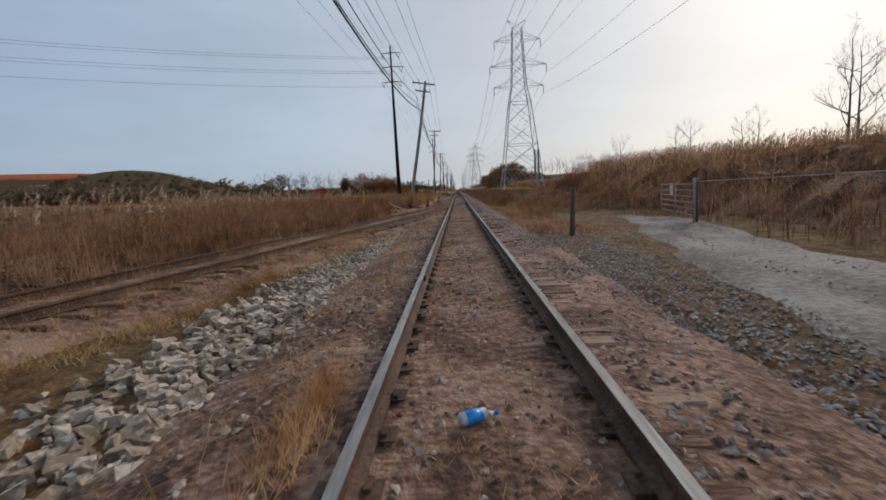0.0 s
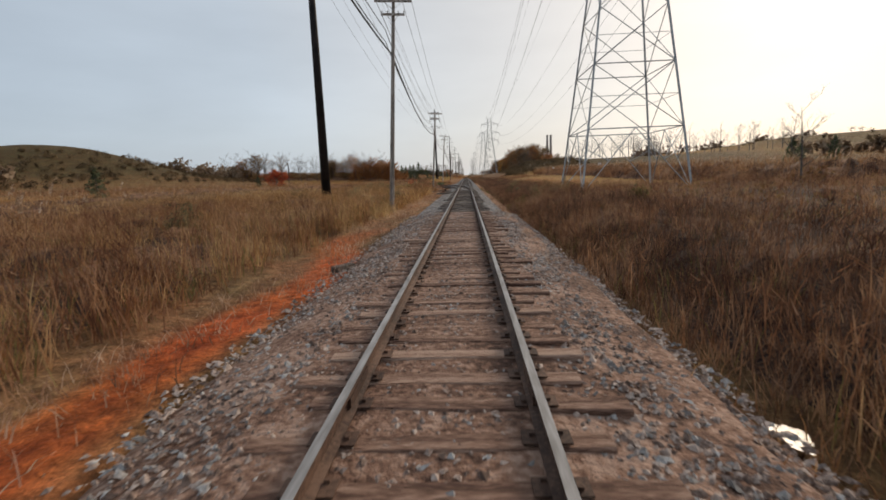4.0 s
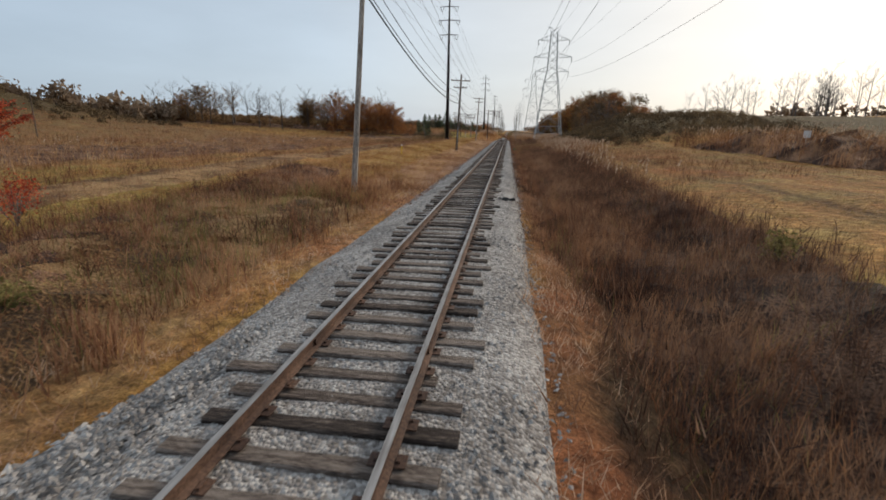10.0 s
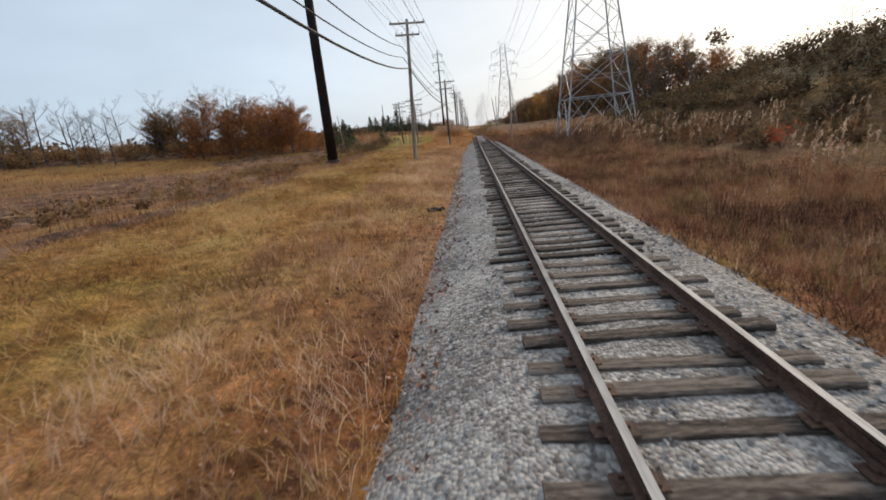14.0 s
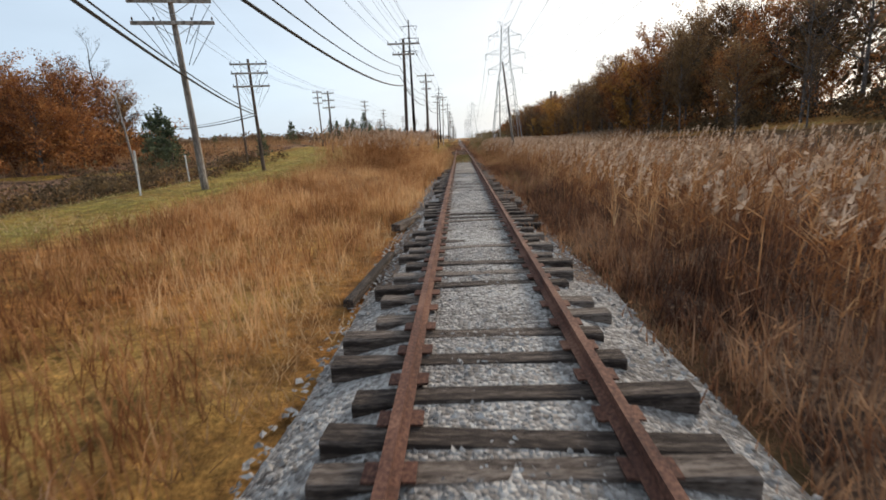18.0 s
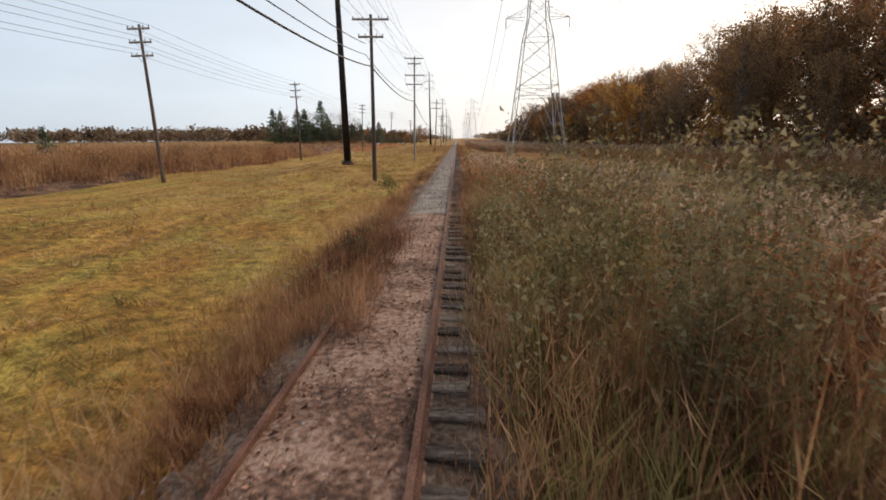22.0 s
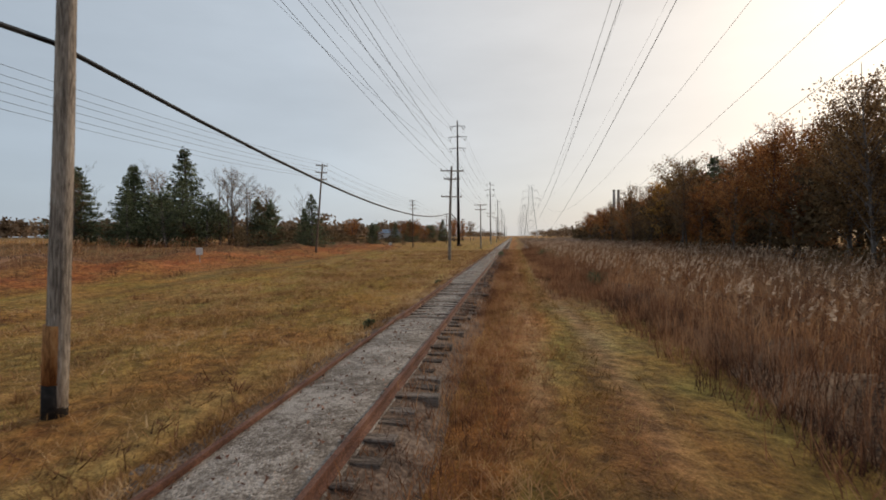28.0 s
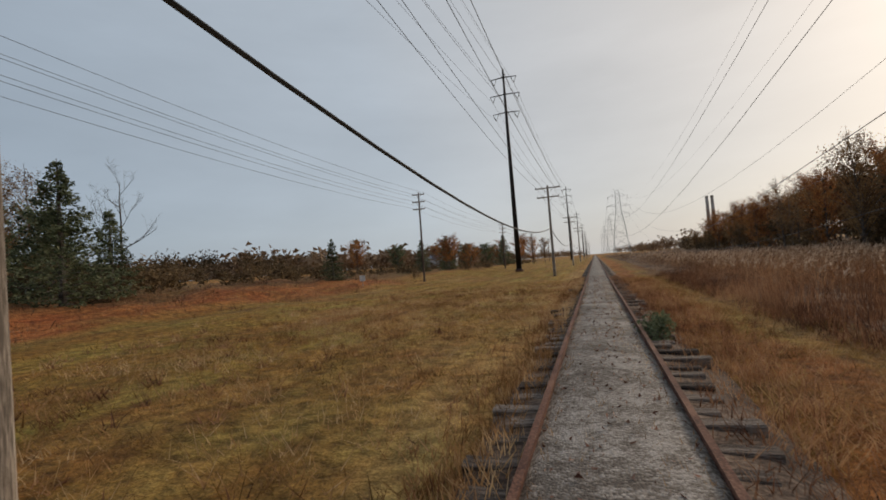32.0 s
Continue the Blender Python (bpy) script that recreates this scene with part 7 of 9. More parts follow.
grass("verge_grass", "thin dry tufts spreading over the ballast edge", p, rnd(0.05, 0.25, n) * np.clip((-p[:, 0] - 1.6) / 1.2, 0.3, 1), rnd(0.008, 0.018, n), M["dead_grass"], (0.4, 1.2), 1)
n = 34000
p = scatter(n, 190, 318, -6.4, -2.7, 0.75, 0.4)
grass("verge_grass", "orange-brown grass along the ballast", p, rnd(0.15, 0.55, n), rnd(0.007, 0.018, n), M["dead_grass"], (0.3, 0.9))
n = 28000
p = scatter(n, 100, 270, 9.5, 26, 0.7, 0.5)
grass("mown_grass", "dry mown bank past the ditch", p, rnd(0.05, 0.2, n), rnd(0.012, 0.03, n), M["mown"], (0.4, 1.2), 1)
n = 12000
p = scatter(n, 93, 238, 24.6, 37, 0.6, 0.8)
grass("reeds", "dense brown blades of a reed belt", p, rnd(1.2, 2.3, n), rnd(0.03, 0.06, n), M["weed"], (0.06, 0.35), 1, category="reeds")
n = 9000
p = scatter(n, 95, 240, 24.5, 36, 0.5, 1.0)
reeds("reeds", "long dark belt of reeds across the field", p, rnd(1.7, 2.6, n), 3, 0.3, 0.24)
n = 3100
p = np.concatenate([scatter(1900, 224, 262, 8.0, 13.5, 0.7, 1.0), scatter(300, 188, 224, 7.5, 10.5, 0.8, 0.6), scatter(900, 262, 310, 8.5, 15, 0.9, 0.8)])
reeds("reeds", "plumed reeds at the foot of a brushy bank", p, rnd(1.1, 1.8, n), 3, 1.0, 0.26, mat_stem=M["weed"])
n = 4500
p = scatter(n, 60, 330, -60, -24, 0.7, 1.2)
reeds("reeds", "rust-coloured reeds across the far field", p, rnd(0.8, 1.5, n), 3, 0.3, 0.22)
# third stretch
n = 40000
p = scatter(n, 300, 375, -8.5, lambda y: -2.55 + min(0.7, max(0, y - 321) * 0.08) + min(0.5, max(0, y - 336) * 0.06), 0.5, 0.4)
grass("tall_grass", "tall amber grass crowding the old track", p, np.interp(p[:, 1], [300, 322, 336, 346, 365, 372, 388], [0.4, 0.55, 0.8, 1.1, 1.0, 0.3, 0.12]) * rnd(0.6, 1.3, n), rnd(0.010, 0.022, n), M["amber"], (0.12, 0.6))
n = 4200
p = scatter(n, 345, 367, -9, -3.0, 0.6, 0.7)
reeds("reeds", "tall golden reeds with plumes beside the old track", p, rnd(1.8, 2.8, n), 4, 0.8, 0.26, mat_stem=M["amber"])
n = 15000
p = scatter(n, 315, 411, lambda y: 2.9 + 2.6 * max(0, min(1, (320 - y) / 5)) + 3.4 * max(0, min(1, (y - 384) / 8)), lambda y: 17 - 7.5 * max(0, min(1, (y - 384) / 8)), 0.45, 0.7)
reeds("reeds", "dense tall brown reeds beside the old track", p, rnd(1.2, 2.1, n), 4, 0.5, 0.26)
n = 26000
p = scatter(n, 300, 428, lambda y: 2.2 - min(0.7, max(0, y - 312) * 0.04), 6, 0.5, 0.4)
weeds("dead_weeds", "brown weeds pressing on the old track", p, rnd(0.3, 1.1, n) * np.clip((p[:, 0] - 1.2) / 2, 0.35, 1), M["weed"])
n = 7000
p = scatter(n, 330, 428, 2.0, 7, 0.85, 0.4)
grass("tall_grass", "olive-green weeds among the reeds", p, rnd(0.3, 0.9, n), rnd(0.008, 0.018, n), M["green_weed"])
n = 50000
p = np.concatenate([scatter(34000, 350, 480, -14, -2.2, 0.8, 0.4), scatter(10000, 396, 480, -32, -12, 0.7, 0.5)])
n = len(p)
grass("mown_grass", "yellow-green mown meadow", p, rnd(0.1, 0.34, n), rnd(0.012, 0.026, n), M["mown"], (0.4, 1.2), 1)
n = 22000
p = scatter(n, 306, 398, -30, -8.2, 0.75, 0.5)
p = np.concatenate([p, scatter(12000, 371, 398, -9, -2.3, 0.75, 0.4)])
n = len(p)
grass("mown_grass", "green and yellow mown grass below the track", p, rnd(0.1, 0.34, n), rnd(0.014, 0.03, n), M["meadow"], (0.4, 1.2), 1)
n = 9000
p = scatter(n, 352, 430, -1.9, 1.0, 0.9, 0.2)
p = p[np.abs(np.abs(p[:, 0]) - GAUGE) > 0.08]
p[:, 2] = -0.3
grass("track_grass", "weeds growing between the rusty rails", p, rnd(0.15, 0.5, len(p)), rnd(0.005, 0.012, len(p)), M["weed"], (0.2, 0.9))
# last stretch
n = 26000
p = scatter(n, 490, 600, -11, -1.2, 0.8, 0.35)
grass("mown_grass", "olive-brown mown grass beside the rusty track", p, rnd(0.1, 0.4, n), rnd(0.010, 0.022, n), M["late_grass"], (0.4, 1.2), 1)
n = 24000
p = scatter(n, 425, 492, -11, -1.2, 0.8, 0.35)
grass("mown_grass", "dry yellow-green mown grass beside the rusty track", p, rnd(0.1, 0.4, n), rnd(0.010, 0.022, n), M["mown"], (0.4, 1.2), 1)
n = 18000
p = scatter(n, 430, 492, -26, -10, 0.7, 0.5)
p2 = scatter(16000, 490, 660, -26, -10, 0.7, 0.5)
grass("mown_grass", "olive-brown mown hay field", p2, rnd(0.08, 0.3, 16000), rnd(0.014, 0.03, 16000), M["late_grass"], (0.4, 1.2), 1)
grass("mown_grass", "mown hay field with ruts", p, rnd(0.06, 0.2, n), rnd(0.014, 0.03, n), M["mown"], (0.4, 1.2), 1)
n = 30000
p = scatter(n, 494, 600, 1.75, 5.2, 0.85, 0.3)
p = p[(np.minimum(np.abs(p[:, 0] - np.interp(p[:, 1], [510, 560], [3.35, 2.7])), np.abs(p[:, 0] - np.interp(p[:, 1], [510, 560], [5.0, 4.0]))) > 0.22) | (p[:, 1] > 552)]
n = len(p)
grass("mown_grass", "orange-brown mown grass track", p, rnd(0.08, 0.34, n), rnd(0.010, 0.022, n), M["late_grass"], (0.4, 1.2), 1)
n = 44000
p = scatter(n, 424, 496, 1.75, 9.5, 0.85, 0.25)
k = (np.minimum(np.abs(p[:, 0] - np.interp(p[:, 1], [460, 510], [4.15, 3.3])), np.abs(p[:, 0] - np.interp(p[:, 1], [460, 510], [7.0, 5.0]))) > 0.35) | (RNG.random(n) < 0.1)
p = p[k]
grass("mown_grass", "mown grass track with two worn ruts", p, rnd(0.08, 0.4, len(p)), rnd(0.009, 0.02, len(p)), M["hay"], (0.4, 1.1), 1)
n = 26000
p = scatter(n, 424, 508, 8.5, 21, 0.8, 0.35)
grass("mown_grass", "mown brown slope under the tower", p, rnd(0.06, 0.28, n), rnd(0.010, 0.024, n), M["hay"], (0.4, 1.2), 1)
n = 14000
p = np.concatenate([scatter(9000, 425, 600, 1.2, 2.6, 0.7, 0.3), scatter(5000, 425, 600, -2.2, -0.95, 0.7, 0.3)])
weeds("dead_weeds", "low reddish-brown weeds along rusty rails", p, rnd(0.12, 0.5, n), M["weed"], 4, 0.008)
n = 30000
p = scatter(n, 504, 606, 8.5, 30, 0.6, 0.6)
grass("reeds", "dense brown reed blades filling a reed bed", p, rnd(0.7, 1.5, n), rnd(0.02, 0.045, n), M["reed"], (0.06, 0.45), 1, category="reeds")
n = 19000
p = scatter(n, 503, 640, lambda y: 7.6 - min(1.8, max(0, y - 522) * 0.06), 34, 0.5, 0.8)
reeds("reeds", "wide bed of grey-brown plumed reeds", p, rnd(1.1, 1.85, n), 3, 0.75, 0.24, mat_stem=M["reed_grey"])
n = 5000
p = scatter(n, 640, 860, 5.6, 60, 0.5, 1.2)
reeds("reeds", "distant bed of pale reeds", p, rnd(1.0, 1.7, n), 2, 0.6, 0.3, 0.02)
n = 9000
p = scatter(n, 420, 516, 24, 31.5, 0.5, 0.7)
grass("reeds", "tan reed blades before the wood", p, rnd(0.9, 1.9, n), rnd(0.02, 0.045, n), M["reed"], (0.06, 0.4), 1, category="reeds")
n = 7500
p = scatter(n, 405, 510, 24.5, 32, 0.5, 0.8)
reeds("reeds", "belt of brown reeds at the wood's edge", p, rnd(1.4, 2.3, n), 3, 0.6, 0.25)
n = 5000
p = scatter(n, 425, 560, -52, -27, 0.5, 1.0)
reeds("reeds", "brown reeds past the mown field", p, rnd(0.9, 1.5, n), 3, 0.25, 0.2)



def leafy_weeds(name, label, p, h, material, leaves=26, size=0.05):
    """Tall stems with small leaves all the way up."""
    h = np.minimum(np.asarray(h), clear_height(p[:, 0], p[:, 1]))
    ok = h > 0.3
    p, h = p[ok], h[ok]
    n = len(p)
    lean = np.stack([RNG.normal(0, 0.1, n), RNG.normal(0, 0.1, n), np.ones(n)], -1) * h[:, None]
    az = RNG.random(n) * 6.283
    side = np.stack([np.cos(az), np.sin(az), np.zeros(n)], -1) * 0.007
    v = np.stack([p - side, p + side, p + lean], 1).reshape(-1, 3)
    vs, fs, base = [v], [np.arange(n * 3).reshape(n, 3)], n * 3
    k = np.repeat(np.arange(n), leaves)
    u = RNG.uniform(0.18, 1.0, len(k))
    c = p[k] + lean[k] * u[:, None]
    spread = (0.05 + 0.22 * (1 - u) * u * 2)[:, None]
    c = c + RNG.normal(0, 1, c.shape) * spread * np.array([1, 1, 0.4])
    v1, f1 = leaf_cloud(c, np.full(len(c), 0.01), len(c), size, 0.7)
    vs.append(v1)
    fs.append(f1 + base)
    thing(name, label, "weeds", kind="stuff", me=mesh_np(name, np.concatenate(vs), fs, material))


def leaf_cloud(centres, radii, count, size, squash=0.8):
    """Loose leaf sprays round limb ends; the outline stays ragged."""
    k = np.arange(count) if count == len(centres) else RNG.integers(0, len(centres), count)
    d = RNG.normal(0, 1, (count, 3))
    d /= np.linalg.norm(d, axis=1)[:, None]
    q = np.asarray(centres)[k] + d * (np.asarray(radii)[k] * RNG.random(count) ** 0.6)[:, None] * np.array([1, 1, squash])
    a = RNG.normal(0, 1, (count, 3))
    a /= np.linalg.norm(a, axis=1)[:, None]
    b = np.cross(a, RNG.normal(0, 1, (count, 3)))
    b /= np.linalg.norm(b, axis=1)[:, None]
    s = (size * RNG.uniform(0.5, 1.4, count))[:, None]
    v = np.stack([q - a * s, q + b * s * 1.1, q + a * s], 1).reshape(-1, 3)
    return v, np.arange(count * 3).reshape(count, 3)


M["olive_leaf"] = mat("greyish_olive_leaves", [(0.075, 0.065, 0.03), (0.17, 0.138, 0.066), (0.31, 0.245, 0.135)], 0.3, 2.0, 0.85, 0.0, island=0.5, thin=0.4)
p = np.concatenate([scatter(240, 70, 172, -15, -6.4, 0.85, 0.7), scatter(120, 92, 140, 4.6, 9.5, 0.85, 0.6)])
leafy_weeds("leafy_weeds", "dark olive shrubs of weeds in amber grass", p, rnd(0.7, 1.5, 360), M["olive_leaf"], 50, 0.042)
n = 9000
p = scatter(n, 98, 150, 7.5, 13, 0.7, 0.5)
grass("tall_grass", "amber grass along the far side of the ditch", p, rnd(0.4, 1.1, n), rnd(0.012, 0.026, n), M["reed"], (0.1, 0.6), 1)
n = 12000
n = 16000
p = scatter(n, 54, 160, lambda y: -18 if y < 138 else -9, lambda y: -4.9 - max(0, y - 140) * 0.2, 0.8, 0.5)
grass("tall_grass", "rusty orange grass clumps on the low bank", p, rnd(0.5, 1.2, n), rnd(0.012, 0.026, n), M["reed"], (0.1, 0.6), 1)
n = 6000
p = scatter(n, 54, 104, -13, -5.2, 0.9, 0.6)
grass("tall_grass", "green weeds among orange grass", p, rnd(0.4, 1.0, n), rnd(0.012, 0.026, n), M["green_weed"], (0.1, 0.6), 1)
n = 9000
p = scatter(n, 50, 108, 3.8, 14, 0.8, 0.5)
grass("tall_grass", "rusty grass clumps on the ditch bank", p, rnd(0.4, 1.1, n), rnd(0.012, 0.026, n), M["reed"], (0.1, 0.7), 1)
n = 22000
p = scatter(n, 8, 58, -15, lambda y: min(siding_x(y) - 2.0, -5.0) - dump(y), 0.7, 0.4)
grass("tall_grass", "dense rust-brown stalks behind the siding", p, rnd(0.6, 1.4, n), rnd(0.014, 0.03, n), M["weed"], (0.08, 0.5), 1)
n = 16000
p = scatter(n, 26, 70, 4.2, 16, 0.7, 0.4)
grass("tall_grass", "dense rust-brown stalks on the bank", p, rnd(0.35, 0.95, n), rnd(0.014, 0.03, n), M["weed"], (0.08, 0.6), 1)
# a tall leafy stand that leans over the old rail
p = np.concatenate([scatter(240, 394.5, 403, 1.5, 5.2, 0.3, 0.4), scatter(160, 388, 412, 4.0, 9.0, 0.6, 0.5)])
leafy_weeds("leafy_weeds", "tall greyish-green leafy weeds crowding the old rail", p, rnd(2.0, 3.7, 400) * np.clip((p[:, 0] + 0.4) / 2.4, 0.6, 1), M["olive_leaf"], 58, 0.038)
p = scatter(140, 360, 392, 1.6, 6.0, 0.7, 0.4)
leafy_weeds("leafy_weeds", "olive leafy weeds among reeds", p, rnd(0.7, 1.5, 140), M["olive_leaf"], 40, 0.045)
p = scatter(160, 392, 430, 5.0, 15, 0.7, 0.6)
leafy_weeds("leafy_weeds", "rust-leaved weeds behind the reeds", p, rnd(1.0, 2.0, 160), M["weed"], 50, 0.05)
n = 3200
p = scatter(n, 396.5, 404, -1.9, -0.3, 0.7, 0.25)
p[:, 2] = -0.2
grass("tall_grass", "brown weeds leaning over the buried rail", p, rnd(0.3, 1.0, n), rnd(0.008, 0.02, n), M["weed"], (0.1, 0.6), 1)
p = scatter(60, 397, 404, -1.8, -0.8, 0.5, 0.3)
leafy_weeds("leafy_weeds", "small olive weeds by the buried rail", p, rnd(0.5, 1.1, 60), M["olive_leaf"], 30, 0.04)
n = 2600
p = scatter(n, 391, 414, 2.0, 10, 0.5, 0.5)
weeds("dead_weeds", "tall brown stalks among leafy weeds", p, rnd(1.2, 2.4, n), M["weed"], 4, 0.006)
n = 700
p = scatter(n, 392, 416, 3.2, 12, 0.6, 0.6)
reeds("reeds", "scattered plumed reeds among leafy weeds", p, rnd(1.5, 2.4, n), 3, 0.8, 0.24)
n = 5000
p = scatter(n, 386, 414, -3.4, -1.0, 0.7, 0.3)
p[:, 2] = np.maximum(p[:, 2], -0.4)
grass("tall_grass", "amber grass leaning over the buried rail", p, rnd(0.3, 0.8, n), rnd(0.008, 0.02, n), M["hay"], (0.2, 0.9), 1)
n = 5200
p = np.stack([np.clip(RNG.normal(0, 0.5, n), -0.68, 0.68), rnd(432, 600, n), np.full(n, -0.045)], -1)
p[:, 2] -= 0.03 * np.abs(p[:, 0]) + 0.125 * ((p[:, 1] > 520) & (p[:, 1] < 533))
v, f = leaf_cloud(p, np.full(n, 0.012), n, 0.03, 0.4)
thing("leaf_litter", "brown dead leaves strewn over gravel between rusty rails", "leaf litter", kind="stuff", me=mesh_np("leaf_litter", v, f, M["litter"]))
n = 2600
p = np.stack([RNG.choice([-0.62, 0.62, -0.2, 0.3], n) + RNG.normal(0, 0.06, n), 545 + 45 * RNG.random(n), np.full(n, -0.09)], -1)
grass("track_grass", "sparse dry tufts between rusty rails", p, rnd(0.04, 0.16, n), rnd(0.005, 0.011, n), M["hay"], (0.3, 1.0), 1)
# tall plumed reeds right beside the old track
n = 5200
p = scatter(n, 346, 389, lambda y: 3.0 - 0.4 * max(0, min(1, (y - 366) / 6)), 8.5, 0.5, 0.5)
reeds("reeds", "tall tan reeds leaning beside the old track", p, rnd(1.4, 2.2, n) * np.clip((p[:, 0] - 1.2) / 2.6, 0.55, 1), 3, 0.7, 0.24)
n = 9000
p = scatter(n, 346, 390, 2.3, 7.0, 0.6, 0.4)
grass("reeds", "tan reed blades beside the old track", p, rnd(0.9, 1.8, n) * np.clip((p[:, 0] - 1.0) / 2.6, 0.5, 1), rnd(0.012, 0.026, n), M["reed"], (0.1, 0.6), 1, category="reeds")
# tall dark weeds at the foot of the ballast before the brushy bank
n = 13000
p = scatter(n, 194, 246, 4.0, 9.5, 0.7, 0.4)
# dark stalk colour stands in for deep shade among the weeds
grass("tall_grass", "tall dark stalks below the track", p, rnd(0.7, 1.6, n) * np.clip((p[:, 0] - 2.6) / 2.2, 0.5, 1), rnd(0.010, 0.024, n), M["weed_dark"], (0.08, 0.5), 1)
n = 9000
p = scatter(n, 196, 262, 9, 22, 0.8, 0.6)
grass("tall_grass", "brown weeds over the slope past the ditch", p, rnd(0.25, 0.8, n), rnd(0.016, 0.034, n), M["weed"], (0.1, 0.7), 1)
n = 480
p = scatter(n, 286, 319, 3.8, 13, 0.4, 0.5)
leafy_weeds("leafy_weeds", "dark leafy brambles before the reeds", p, rnd(0.7, 1.4, n), M["weed_dark"], 60, 0.04)
# low dark growth where the reeds begin
n = 16000
p = scatter(n, 286, 320, 2.6, 12, 0.7, 0.4)
grass("tall_grass", "dark tangle of brambles below the track", p, rnd(0.3, 0.95, n) * np.clip((p[:, 0] - 1.9) / 2.0, 0.3, 1), rnd(0.010, 0.024, n), M["weed_dark"], (0.15, 0.8), 1)
# hay tussocks of the mown fields
for y0, y1, x0, x1, n, cut, label in ((136, 300, -14, -3.6, 16000, "straw", "amber tussocks left standing in mown grass"), (136, 300, -14, -4, 9000, "weed", "brown tussocks left standing in mown grass"),
                                      (225, 330, -13, -5, 7000, "mown", "yellow-green tussocks in the mown grass"), (372, 505, -16, -2.0, 16000, "hay", "pale tussocks in the mown meadow"),
                                      (372, 505, -20, -2.5, 9000, "late_grass", "dark tussocks in the mown meadow"), (500, 596, -16, -1.8, 12000, "hay", "pale tussocks in the mown hay field"),
                                      (500, 596, -16, -2.0, 10000, "weed", "brown tussocks in the mown hay field"), (424, 506, 2.2, 20, 30000, "hay", "loose clumps of cut hay on the slope"),
                                      (424, 506, 2.4, 20, 6000, "weed", "brown clumps of cut weeds on the slope"), (424, 506, 2.4, 13, 8000, "green_weed", "green tufts on the mown track"),
                                      (372, 500, -14, -2.4, 3500, "green_weed", "green tufts in the mown meadow")):
    p = scatter(n, y0, y1, x0, x1, 1.0, 0.22)
    if x0 > 0:
        p = p[(np.abs(p[:, 0] - np.interp(p[:, 1], [460, 510], [4.15, 3.3])) > 0.36) & (np.abs(p[:, 0] - np.interp(p[:, 1], [460, 510], [7.0, 5.0])) > 0.42)]
        n = len(p)
    grass("tussocks", label, p, rnd(0.12, 0.42, n), rnd(0.014, 0.038, n), M[cut], (0.4, 1.3), 1)
n = 5000
p = scatter(n, 500, 616, -38, -20, 0.9, 0.7)
grass("tall_grass", "brown weeds on a bare red bank", p, rnd(0.2, 0.7, n), rnd(0.02, 0.04, n), M["weed_dark"], (0.1, 0.7), 1)
n = 15000
p = np.concatenate([scatter(5000, 430, 505, 4.75, 5.9, 0.7, 0.3), scatter(5000, 430, 500, 7.9, 8.9, 0.7, 0.3), scatter(5000, 430, 505, 2.5, 3.6, 0.7, 0.3)])
p[:, 0] -= np.interp(p[:, 1], [460, 510], [0, 1.2]) * (p[:, 0] > 3.7)
grass("mown_grass", "green grass strips between worn ruts", p, rnd(0.14, 0.42, n), rnd(0.012, 0.026, n), M["green_weed"], (0.3, 1.0), 1)
n = 9000
p = scatter(n, 502, 528, lambda y: 7.0 - min(1.6, max(0, y - 522) * 0.06), 12, 0.7, 0.4)
grass("tall_grass", "dark olive-brown weeds under the reed bed", p, rnd(0.4, 1.2, n), rnd(0.014, 0.03, n), M["weed_dark"], (0.08, 0.6), 1)
# dry grass round the first stones and over the siding
n = 15000
p = scatter(n, -4, 16, lambda y: siding_x(y) - 1.4, lambda y: min(-3.3, siding_x(y) + 2.6), 0.7, 0.3)
p[:, 2] = np.maximum(p[:, 2], np.where(np.abs(p[:, 0] - np.array([siding_x(q) for q in p[:, 1]])) < 1.5, -0.24, -9))
grass("verge_grass", "matted straw grass over the siding", p, rnd(0.1, 0.36, n), rnd(0.006, 0.014, n), M["hay"], (0.4, 1.2), 1)
n = 900
p = np.stack([RNG.normal(-1.22, 0.1, n), RNG.normal(-0.6, 0.45, n), np.full(n, -0.22)], -1)
grass("verge_grass", "rusty tuft of dead grass beside the rail", p, rnd(0.08, 0.3, n), rnd(0.005, 0.012, n), M["amber"], (0.2, 0.9), 1)

# ---- trees ----


